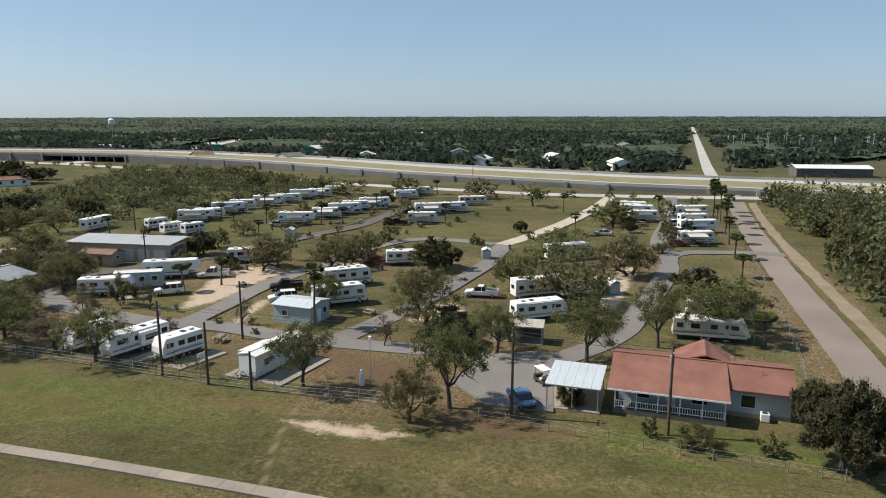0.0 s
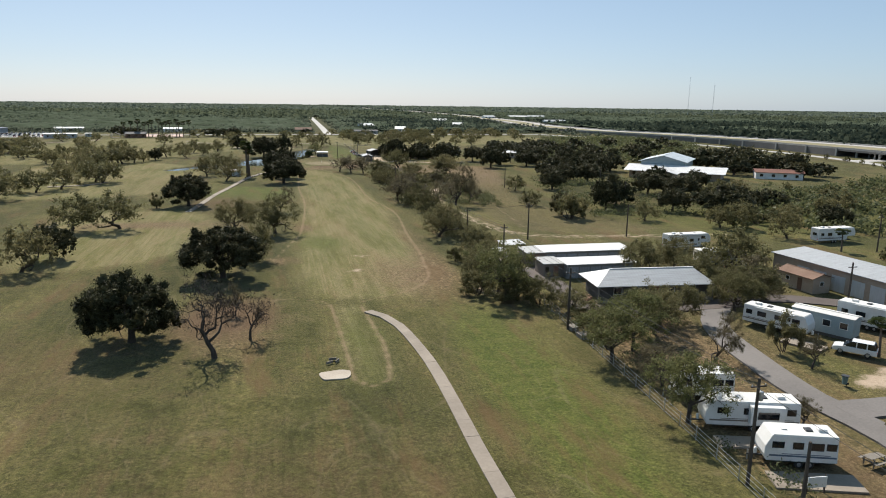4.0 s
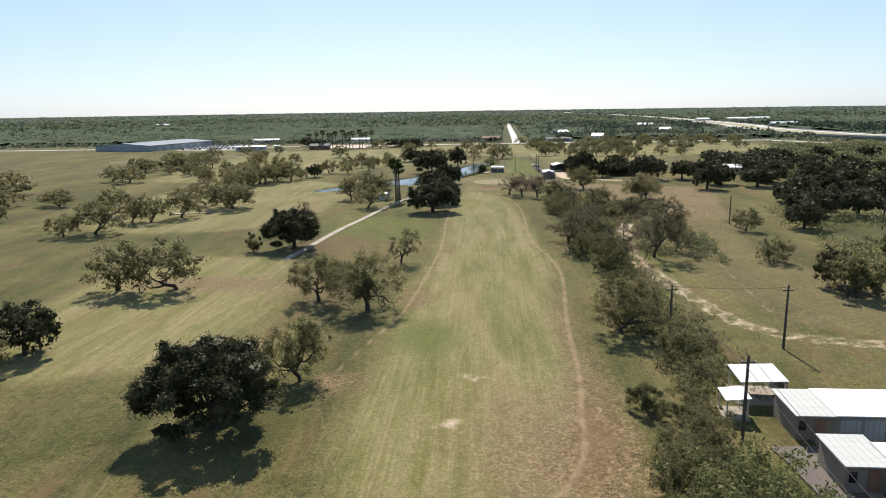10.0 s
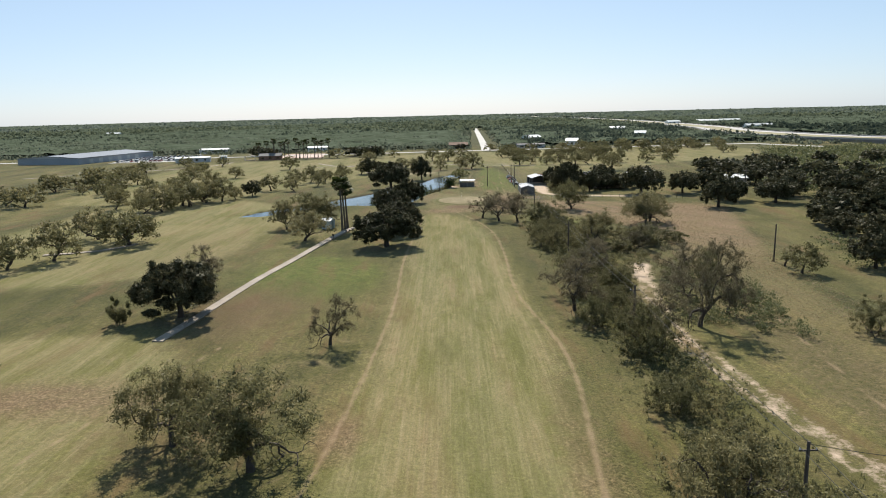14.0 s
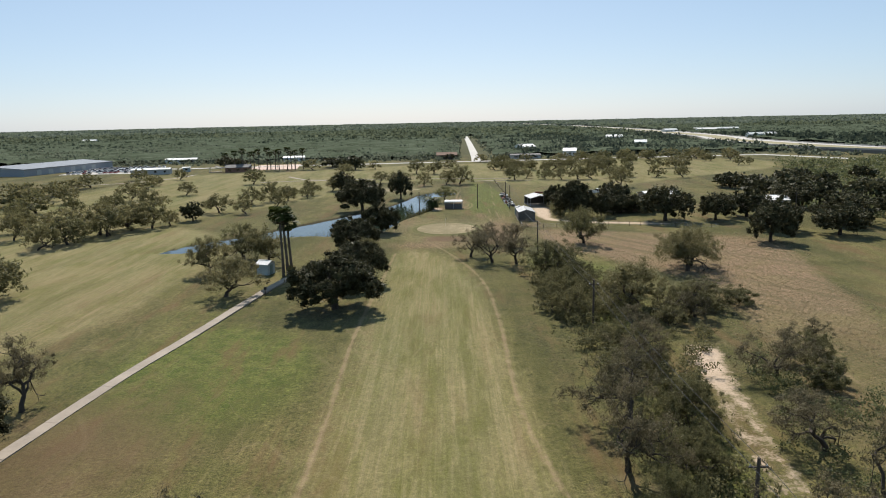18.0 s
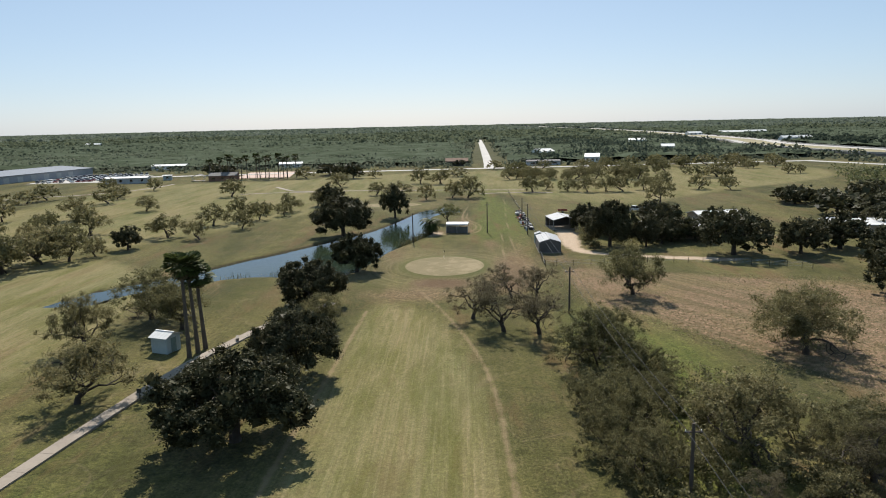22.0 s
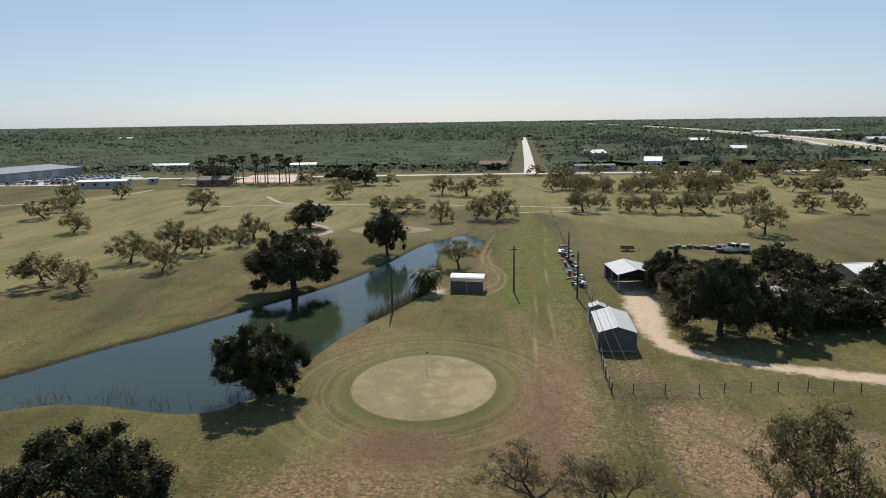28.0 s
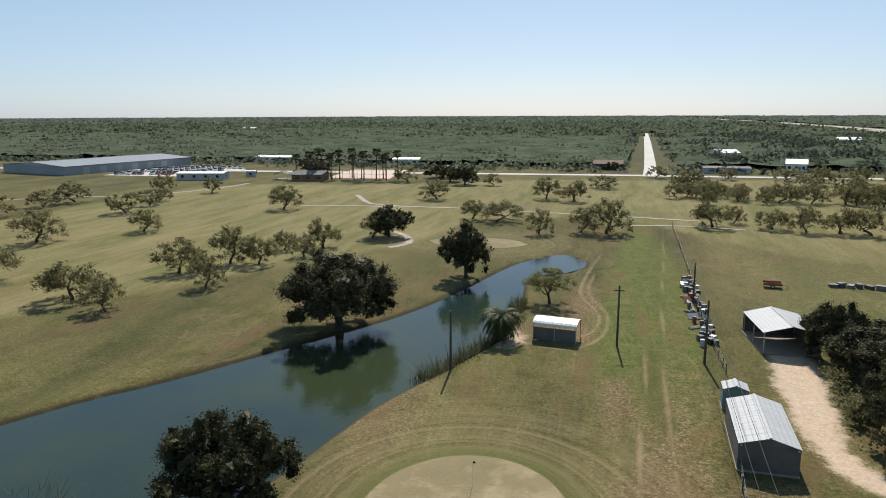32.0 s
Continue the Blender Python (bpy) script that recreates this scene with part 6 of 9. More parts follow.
def gable_end(parent, x0, x1, y0, y1, z, rise, material, along="y"):
    if along == "y":
        for y in (y0, y1 - 0.12):
            part("gable", profile_y(bmesh.new(), [(x0, z), (x1, z), ((x0 + x1) / 2, z + rise)], y, y + 0.12), material, parent)
    else:
        for x in (x0, x1 - 0.12):
            bm = bmesh.new()
            a = [bm.verts.new((x, *q)) for q in ((y0, z), (y1, z), ((y0 + y1) / 2, z + rise))]
            b = [bm.verts.new((x + 0.12, *q)) for q in ((y0, z), (y1, z), ((y0 + y1) / 2, z + rise))]
            for i in range(3):
                bm.faces.new((a[i], a[(i + 1) % 3], b[(i + 1) % 3], b[i]))
            bm.faces.new(a[::-1])
            bm.faces.new(b)
            part("gable", bm, material, parent)


def four_walls(parent, x0, x1, y0, y1, h, material, open_side=None, t=0.15):
    sides = {"-y": (x0, x1, y0, y0 + t, -0.1, h), "+y": (x0, x1, y1 - t, y1, -0.1, h), "-x": (x0, x0 + t, y0 + t, y1 - t, -0.1, h), "+x": (x1 - t, x1, y0 + t, y1 - t, -0.1, h)}
    for k, s in sides.items():
        if k != open_side:
            part("wall", boxes(s), material, parent)


def red_roof_house():
    ob = thing("house", "single-storey house with a red shingle roof and white porch railing", "house", pose(20.6, -146.6, 0, 0, 0, -3))
    # plan axes: u along the front (south), v away from the course
    def w(u0, u1, v0, v1, z0, z1):
        return boxes((v0, v1, -u1, -u0, z0, z1))

    for s in ((0.6, 11.2, 2.6, 2.8, -0.1, 2.8), (11.2, 17.2, 3.4, 3.6, -0.1, 2.8), (11.0, 11.2, 2.6, 3.6, -0.1, 2.8), (0.6, 0.8, 2.8, 12, -0.1, 2.8), (17.0, 17.2, 3.6, 12, -0.1, 2.8), (0.8, 17.0, 11.8, 12, -0.1, 2.8)):
        part("wall", w(*s), GREY_WALL, ob)
    front = [(0.0, 0.4, 2.6), (0.0, -11.3, 2.6), (7.2, -11.3, 4.1), (7.2, 0.4, 4.1)]
    part("roof", slab(bmesh.new(), front, 0.14), RED_SHINGLE, ob)
    wing = [(2.9, -11.3, 2.8), (2.9, -17.7, 2.8), (7.2, -17.7, 4.05), (7.2, -11.3, 4.05)]
    part("roof", slab(bmesh.new(), wing, 0.14), RED_SHINGLE, ob)
    back = [(7.2, 0.4, 4.1), (7.2, -17.7, 4.1), (12.5, -17.7, 2.8), (12.5, 0.4, 2.8)]
    part("roof", slab(bmesh.new(), back, 0.14), RED_SHINGLE, ob)
    part("ridge_cap", boxes((7.05, 7.35, -17.7, 0.4, 4.06, 4.18)), RED_SHINGLE, ob)
    for side in (-1, 1):
        part("roof", slab(bmesh.new(), [(7.6, -9.2, 4.55), (13.4, -9.2, 4.55), (13.4, -9.2 + side * 3.2, 2.9), (7.6, -9.2 + side * 3.2, 3.7)], 0.14), RED_SHINGLE, ob)
    for u in (0.4, -17.6):
        part("gable", profile_y(bmesh.new(), [(2.9, 2.6), (12, 2.6), (7.2, 3.9)], -0.85 if u > 0 else -17.2, -0.65 if u > 0 else -17.0), GREY_WALL, ob)
    part("fascia", boxes((-0.05, 0.0, -11.3, 0.4, 2.42, 2.6)), WHITE_PAINT, ob)
    part("porch_floor", boxes((0.25, 2.6, -11.1, -0.2, -0.1, 0.45)), DARK_WALL, ob)
    for k in range(6):
        u = -0.4 - k * 2.1
        part("porch_post", boxes((0.3, 0.42, u - 0.06, u + 0.06, 0.45, 2.6)), WHITE_PAINT, ob)
    for z in (0.62, 1.25):
        part("porch_rail", boxes((0.33, 0.39, -11.0, -0.4, z, z + 0.07)), WHITE_PAINT, ob)
    for k in range(44):
        u = -0.55 - k * 0.238
        part("baluster", boxes((0.34, 0.38, u - 0.025, u + 0.025, 0.69, 1.25)), WHITE_PAINT, ob)
    window(ob, 2.6, -3.0, 1.0, 1.4, 1.2, "-x")
    window(ob, 2.6, -8.6, 1.0, 1.4, 1.2, "-x")
    window(ob, 3.4, -13.2, 0.95, 1.3, 1.25, "-x")
    window(ob, 8, -17.2, 1.0, 1.2, 1.1, "-y")
    door = part("door", boxes((2.52, 2.6, -6.3, -5.4, 0.45, 2.45)), WHITE_PAINT, ob)
    part("handle", boxes((2.47, 2.52, -5.55, -5.48, 1.4, 1.5)), GALV, door)
    for k, (v, u) in enumerate(((9.3, -12), (9.6, -13.4), (10.2, -15), (5.8, -14.6), (6, -3))):
        bm = tube(bmesh.new(), [(v, u, 3.0), (v, u, 4.15)], [0.06, 0.06], 8)
        part("roof_vent", bm, GALV, ob)
    part("skirting", boxes((3.3, 3.4, -17.2, -11.2, -0.1, 0.3)), CONCRETE, ob)
    ac = thing("air_conditioner", "white outdoor air conditioner box on the grass", "air conditioner", pose(22.6, -161.5, 0, 0, 0, -3))
    part("cabinet", boxes((-0.4, 0.4, -0.4, 0.4, 0, 0.8, 0.03)), WHITE_PAINT, ac)
    part("fan_grille", tube(bmesh.new(), [(0, 0, 0.8), (0, 0, 0.83)], [0.3, 0.3], 14), DARK_TRIM, ac)


red_roof_house()


def open_shelter(name, label, x, y, turn, lx, ly, h, rise, roof_mat, posts=3, walls=(), wall_mat=None, panels=6, along="y", slab_floor=True):
    """A roof on posts, with a wall on the sides that are named."""
    ob = thing(name, label, "shelter", pose(x, y, 0, 0, 0, turn))
    if rise > 0:
        gable_roof(ob, -lx / 2, lx / 2, -ly / 2, ly / 2, h, rise, roof_mat, along, 0.06, panels=panels)
    else:
        for k in range(panels):
            a, b = -ly / 2 + ly * k / panels, -ly / 2 + ly * (k + 1) / panels - 0.02
            part("roof_sheet", slab(bmesh.new(), [(-lx / 2, a, h), (lx / 2, a, h + 0.25), (lx / 2, b, h + 0.25), (-lx / 2, b, h)], 0.07), roof_mat, ob)
    for k in range(posts):
        yy = -ly / 2 + 0.25 + (ly - 0.5) * k / (posts - 1)
        for xx in (-lx / 2 + 0.25, lx / 2 - 0.25):
            part("post", boxes((xx - 0.06, xx + 0.06, yy - 0.06, yy + 0.06, -0.1, h)), GALV, ob)
    for xx in (-lx / 2 + 0.25, lx / 2 - 0.25):
        part("beam", boxes((xx - 0.08, xx + 0.08, -ly / 2, ly / 2, h - 0.22, h - 0.06)), GALV, ob)
    spots = {"-y": (-lx / 2 + 0.1, lx / 2 - 0.1, -ly / 2 + 0.1, -ly / 2 + 0.16, 0, h), "+y": (-lx / 2 + 0.1, lx / 2 - 0.1, ly / 2 - 0.16, ly / 2 - 0.1, 0, h),
             "-x": (-lx / 2 + 0.05, -lx / 2 + 0.11, -ly / 2 + 0.17, ly / 2 - 0.17, 0, h), "+x": (lx / 2 - 0.11, lx / 2 - 0.05, -ly / 2 + 0.17, ly / 2 - 0.17, 0, h)}
    for s in walls:
        part("wall", boxes(spots[s]), wall_mat, ob)
    if rise > 0 and "-y" in walls:
        gable_end(ob, -lx / 2 + 0.1, lx / 2 - 0.1, -ly / 2 + 0.1, ly / 2 - 0.1, h, rise * 0.9, wall_mat, along)
    if slab_floor:
        part("floor_slab", boxes((-lx / 2, lx / 2, -ly / 2, ly / 2, -0.2, 0.06)), CONCRETE, ob)
    return ob


open_shelter("carport", "carport with a pale blue-white flat sheet roof on posts", 23.3, -142.9, -3, 6.6, 5.7, 2.6, 0, BLUE_ROOF, 3)
open_shelter("metal_barn", "small barn with a grey sheet gable roof and dark walls", 25.6, 217.2, -1.5, 5.0, 9.8, 2.5, 0.75, DULL_ROOF, 4, ("-x", "+x", "+y", "-y"), DARK_WALL, 8)
open_shelter("small_shed", "tiny shed with a sheet roof behind the barn", 24.7, 226.4, -2, 2.6, 2.2, 2.2, 0.45, DULL_ROOF, 2, ("-x", "+x", "+y", "-y"), GREEN_WALL, 3)
open_shelter("open_barn", "open carport barn with a grey sheet gable roof", 33.6, 249.5, 6, 7.2, 9.5, 2.8, 0.9, DULL_ROOF, 3, ("+x", "+y"), DARK_WALL, 6)
open_shelter("lean_to", "low dark lean-to awning beside a trailer", 40.8, -133.7, 3, 3.0, 7.0, 2.4, 0, TAN_ROOF, 3, ("+x",), DARK_WALL, 4)
open_shelter("pavilion", "small distant picnic pavilion with a dark roof", -141.6, 446.5, 8, 7.0, 6.0, 2.6, 1.2, GREY_SHINGLE, 3, (), None, 0 or 1)


def shade_canopy():
    """The white arched canopy by the pond."""
    ob = thing("shade_canopy", "white arched sheet-metal canopy with a dark back by the pond", "canopy", pose(4.6, 244.2, 0, 0, 0, -7))
    n = 9
    for k in range(n):
        a, b = math.pi * k / n, math.pi * (k + 1) / n
        p = [(-3.0, -1.75 * math.cos(a), 2.25 + 0.62 * math.sin(a)), (3.0, -1.75 * math.cos(a), 2.25 + 0.62 * math.sin(a)),
             (3.0, -1.75 * math.cos(b), 2.25 + 0.62 * math.sin(b)), (-3.0, -1.75 * math.cos(b), 2.25 + 0.62 * math.sin(b))]
        part("roof_sheet", slab(bmesh.new(), p, 0.05), WHITE_METAL, ob)
    for x in (-2.9, 0, 2.9):
        for y in (-1.65, 1.65):
            part("post", boxes((x - 0.05, x + 0.05, y - 0.05, y + 0.05, -0.1, 2.3)), GALV, ob)
    part("back_panel", boxes((-2.9, 2.9, -1.62, -1.58, 0.05, 1.85)), DARK_WALL, ob)
    part("bench", boxes((-2.4, 2.4, 0.6, 1.1, 0.0, 0.45)), GREY_WOOD, ob)


shade_canopy()


def pump_hut():
    ob = thing("hut", "small pale blue hut with a white roof beside the palms", "hut", pose(-35.1, 147.6, 0, 0, 0, -20))
    four_walls(ob, -1.3, 1.3, -1.3, 1.3, 2.1, BLUE_WALL)
    gable_roof(ob, -1.55, 1.55, -1.55, 1.55, 2.1, 0.6, WHITE_METAL, "x", 0.07, panels=3)
    gable_end(ob, -1.3, 1.3, -1.3, 1.3, 2.05, 0.5, BLUE_WALL, "x")
    door = part("door", boxes((1.3, 1.36, -0.45, 0.45, 0, 1.9)), GREEN_WALL, ob)
    part("handle", boxes((1.36, 1.4, 0.3, 0.36, 0.95, 1.05)), GALV, door)


pump_hut()


def storage_shed(x, y, turn, lx, ly, h, doors, label, head=0.0, slope=0.25, back=0.0):
    """A row of roll-up storage units under one white sheet roof."""
    ob = thing("storage_shed", label, "shed", pose(x, y, 0, 0, 0, turn))
    four_walls(ob, 0, lx, -ly, 0, h, UNIT_WALL)
    n = max(4, int(lx / 1.6))
    for k in range(n):
        a, b = -0.2 + (lx + 0.4) * k / n, -0.2 + (lx + 0.4) * (k + 1) / n - 0.015
        part("roof_sheet", slab(bmesh.new(), [(a, -ly - 0.35, h + 0.1), (b, -ly - 0.35, h + 0.1), (b, 0.3, h + slope), (a, 0.3, h + slope)], 0.08), WHITE_METAL, ob)
    for k in range(doors):
        a = 0.35 + (lx - 0.7) * k / doors
        part("roll_up_door", boxes((a, a + (lx - 0.7) / doors - 0.3, -ly - 0.05, -ly, 0.02, h - 0.45)), DULL_ROOF, ob, "corrugated roll-up door")
    if head:
        four_walls(ob, -head, -0.02, -ly + back, back, h - 0.1, SHED_BLOCK)
        part("roof_sheet", slab(bmesh.new(), [(-head - 0.3, -ly + back - 0.4, h + 0.06), (-0.03, -ly + back - 0.4, h + 0.06), (-0.03, back + 0.3, h + 0.16), (-head - 0.3, back + 0.3, h + 0.16)], 0.1), HEAD_ROOF, ob, "greyer roof of the office end")
        part("door", boxes((-head * 0.4 - 0.45, -head * 0.4 + 0.45, -ly + back - 0.06, -ly + back, 0, 2.0)), BRICK_WALL, ob)
        part("window", boxes((-head * 0.85 - 0.3, -head * 0.85 + 0.3, -ly + back - 0.05, -ly + back, 0.9, 1.8)), GLASS, ob)
        part("step", boxes((-head * 0.4 - 0.6, -head * 0.4 + 0.6, -ly + back - 0.8, -ly + back - 0.07, -0.1, 0.14)), CONCRETE, ob)
    return ob


storage_shed(29.6, -15.4, -1.2, 17.5, 5.2, 2.4, 8, "long storage row with a bright white sheet roof", 3.4)
storage_shed(29.6, -26.4, -1.2, 13.0, 4.6, 2.4, 6, "shorter white-roofed storage row with an office end", 3.6, 0.25, 1.5)
open_shelter("sheet_roof", "low grey sheet-roof lean-to among the bushes", 26.2, -10.8, -4, 4.6, 5.0, 2.4, 0, GALV_ROOF, 2, ("+x",), DARK_WALL, 4)
open_shelter("sheet_roof", "broken white sheet roof among the bushes", 22.4, -15.2, -4, 2.4, 3.2, 2.0, 0, GALV_ROOF, 2, (), None, 3)


def park_office():
    ob = thing("park_office", "long low building with a grey sheet hip roof and porch", "building", pose(37.6, -42.6, 0, 0, 0, -5))
    four_walls(ob, -8.4, 9.2, -3.0, 3.2, 2.6, DARK_WALL)
    for c in ([(-9.4, -4.4, 2.6), (9.8, -4.4, 2.6), (8.0, 0, 4.3), (-5.8, 0, 4.3)], [(9.8, 4.2, 2.6), (-9.4, 4.2, 2.6), (-5.8, 0, 4.3), (8.0, 0, 4.3)],
              [(-9.4, 4.2, 2.6), (-9.4, -4.4, 2.6), (-5.8, 0, 4.3)], [(9.8, -4.4, 2.6), (9.8, 4.2, 2.6), (8.0, 0, 4.3)]):
        part("roof", slab(bmesh.new(), c, 0.1), GALV_ROOF, ob)
    part("ridge_cap", boxes((-5.9, 8.1, -0.15, 0.15, 4.26, 4.36)), WHITE_METAL, ob)
    for k in range(6):
        x = -9.1 + k * 3.7
        part("post", boxes((x - 0.07, x + 0.07, -4.3, -4.16, -0.1, 2.55)), GREY_WOOD, ob)
    for x in (-5.5, -1.5, 3.0, 6.5):
        window(ob, x, -3.0, 1.0, 1.3, 1.0, "-y")
    part("door", boxes((0.2, 1.1, -3.06, -3.0, 0, 2.05)), BRICK_WALL, ob)
    part("porch_floor", boxes((-9.2, 9.6, -4.3, -3.0, -0.1, 0.2)), CONCRETE, ob)
    for k in range(4):
        part("step", boxes((-9.9 - 0.25 * k, -9.65 - 0.25 * k, -3.2, -1.4, -0.1, 0.72 - 0.18 * k)), BRICK_WALL, ob)


park_office()


def long_hall():
    ob = thing("storage_hall", "long tan hall with a weathered grey sheet roof", "building", pose(72.4, -44.5, 0, 0, 0, 5))
    four_walls(ob, -2.6, 4.2, -12, 11.5, 3.6, TAN_WALL)
    for k in range(14):
        a, b = -12.3 + 24.2 * k / 14, -12.3 + 24.2 * (k + 1) / 14 - 0.02
        part("roof_sheet", slab(bmesh.new(), [(-3.0, a, 3.7), (4.6, a, 4.3), (4.6, b, 4.3), (-3.0, b, 3.7)], 0.1), GALV_ROOF, ob)
    for k in range(5):
        part("roll_up_door", boxes((-2.66, -2.6, -11 + k * 3.6, -8.4 + k * 3.6, 0.02, 2.6)), SHEET_WALL, ob)
    part("roll_up_door", boxes((-0.8, 2.4, -12.06, -12, 0.02, 3.0)), DARK_WALL, ob)
    wash = thing("wash_house", "small brick wash house with a brown shingle roof", "building", pose(66.6, -43.8, 0, 0, 0, 5))
    four_walls(wash, -2.0, 1.6, -3.6, 3.4, 2.5, TAN_WALL)
    gable_roof(wash, -2.6, 2.0, -4.0, 3.8, 2.5, 0.7, BROWN_SHINGLE, "y", 0.1)
    gable_end(wash, -2.0, 1.6, -3.6, 3.4, 2.45, 0.6, TAN_WALL, "y")
    window(wash, -2.0, 1.6, 1.2, 0.7, 0.6, "-x")
    part("door", boxes((-2.06, -2.0, -1.4, -0.5, 0, 2.0)), BROWN_SHINGLE, wash)
    window(wash, -0.2, -3.6, 1.2, 0.7, 0.6, "-y")


long_hall()


def blue_cabin():
    ob = thing("cabin", "pale blue sheet-metal cabin with a white roof", "cabin", pose(42.1, -101.0, 0, 0, 0, -6))
    four_walls(ob, -2.6, 2.6, -3.2, 3.2, 2.7, BLUE_WALL)
    gable_roof(ob, -2.9, 2.9, -3.4, 3.4, 2.7, 0.55, BLUE_ROOF, "y", 0.08, panels=5)
    gable_end(ob, -2.6, 2.6, -3.2, 3.2, 2.65, 0.45, BLUE_WALL, "y")
    window(ob, -2.6, 1.2, 1.1, 0.9, 0.8, "-x")
    window(ob, 1.2, -3.2, 1.1, 0.9, 0.8, "-y")
    door = part("door", boxes((-0.8, 0.1, -3.26, -3.2, 0, 2.0)), WHITE_PAINT, ob)
    part("handle", boxes((-0.05, 0.02, -3.31, -3.26, 0.95, 1.05)), GALV, door)


blue_cabin()


def plain_house(x, y, turn, lx, ly, h, rise, wall_mat, roof_mat, label, name="house", wins=2, along="x"):
    ob = thing(name, label, "house" if name == "house" else "building", pose(x, y, 0, 0, 0, turn))
    four_walls(ob, -lx / 2, lx / 2, -ly / 2, ly / 2, h, wall_mat)
    gable_roof(ob, -lx / 2 - 0.4, lx / 2 + 0.4, -ly / 2 - 0.5, ly / 2 + 0.5, h, rise, roof_mat, along, 0.15)
    gable_end(ob, -lx / 2, lx / 2, -ly / 2, ly / 2, h - 0.05, rise * 0.9, wall_mat, along)
    if name == "house" and math.hypot(x, y - 60) > 330:
        for k in range(3):
            part("window", boxes((-lx / 2 + lx * (k + 0.3) / 3, -lx / 2 + lx * (k + 0.7) / 3, -ly / 2 - 0.05, -ly / 2, h * 0.35, h * 0.7)), GLASS, ob)
        return ob
    for k in range(wins):
        window(ob, -lx / 2 + lx * (k + 0.5) / wins, -ly / 2, h * 0.35, min(1.4, lx / wins * 0.5), h * 0.4, "-y")
    for f, xx in (("-x", -lx / 2), ("+x", lx / 2)):
        window(ob, xx, 0, h * 0.35, 1.2, h * 0.4, f)
    return ob


plain_house(57.5, 231.5, -4, 14, 8, 3.0, 0.9, TAN_WALL, WHITE_METAL, "white-roofed house under dark oaks", wins=4)
plain_house(76, 250, 8, 12, 8, 3.0, 1.0, TAN_WALL, WHITE_METAL, "white-roofed house under dark oaks", wins=3)
plain_house(104, 232, -12, 13, 9, 2.8, 1.0, TAN_WALL, WHITE_METAL, "white-roofed house half hidden by oaks", wins=3)
plain_house(4.5, 537, 0, 15, 9, 3.2, 2.0, DARK_WALL, BROWN_SHINGLE, "dark house by the end of the straight road", wins=4)
plain_house(62, 524, 3, 22, 8, 2.8, 0.8, GREY_WALL, GREY_SHINGLE, "low grey house along the country road", wins=5)
plain_house(-126.5, 444.5, 10, 15, 9, 3.0, 1.6, BRICK_WALL, GREY_SHINGLE, "low brick clubhouse with a dark roof", wins=5)
plain_house(-178, 438, 12, 22, 9, 3.2, 0.6, GREY_WALL, WHITE_METAL, "low metal cart barn with a pale roof", "cart_barn", 4)
plain_house(-163, 455.5, 12, 4.5, 3, 2.8, 0.3, BLUE_WALL, WHITE_METAL, "small pale blue garden shed", "shed", 1)
plain_house(-203, 556, 5, 24, 9, 3.0, 1.0, WHITE_PAINT, WHITE_METAL, "long white-roofed house in the brush", wins=5)
plain_house(-114, 552, 5, 16, 8, 3.0, 1.0, WHITE_PAINT, WHITE_METAL, "white-roofed house in the brush", wins=4)
plain_house(322, -238, 4, 14, 33, 4.2, 1.3, DARK_WALL, WHITE_METAL, "metal warehouse with a white roof past the highway", "warehouse", 2, "y")


def assembly_hall():
    ob = thing("assembly_hall", "broad white-roofed hall with a raised blue-white gabled block", "building", pose(146, 119, 0, 0, 0, -40))
    four_walls(ob, -21, 15, -7, 9, 2.9, TAN_WALL)
    gable_roof(ob, -23, 17, -9, 11, 2.9, 2.0, WHITE_METAL, "x", 0.15, panels=10)
    gable_end(ob, -21, 15, -7, 9, 2.8, 1.8, WHITE_PAINT, "x")
    four_walls(ob, -13, -1, -17, -7.2, 2.8, TAN_WALL)
    gable_roof(ob, -14, 0, -18, -4, 2.85, 1.8, WHITE_METAL, "y", 0.15, panels=5)
    gable_end(ob, -13, -1, -17, -7.2, 2.8, 1.6, DARK_WALL, "y")
    four_walls(ob, -18, 0, 2, 27, 6.2, BLUE_WALL)
    gable_roof(ob, -19, 1, 1, 28, 6.2, 2.6, BLUE_ROOF, "y", 0.15, panels=8)
    gable_end(ob, -18, 0, 2, 27, 6.1, 2.4, BLUE_WALL, "y")
    for k in range(6):
        if not -14 < -19 + k * 6 < 0:
            window(ob, -19 + k * 6, -7, 1.1, 1.4, 1.4, "-y")
    low = thing("house", "low house with a red tile roof beside the hall", "house", pose(186, 112, 0, 0, 0, -30))
    four_walls(low, -9, 9, -4, 4, 2.7, WHITE_PAINT)
    gable_roof(low, -9.6, 9.6, -4.6, 4.6, 2.7, 1.2, RED_SHINGLE, "x", 0.15)
    gable_end(low, -9, 9, -4, 4, 2.6, 1.0, WHITE_PAINT, "x")
    for k in range(4):
        window(low, -6.8 + k * 4.5, -4, 0.9, 1.2, 1.1, "-y")


assembly_hall()


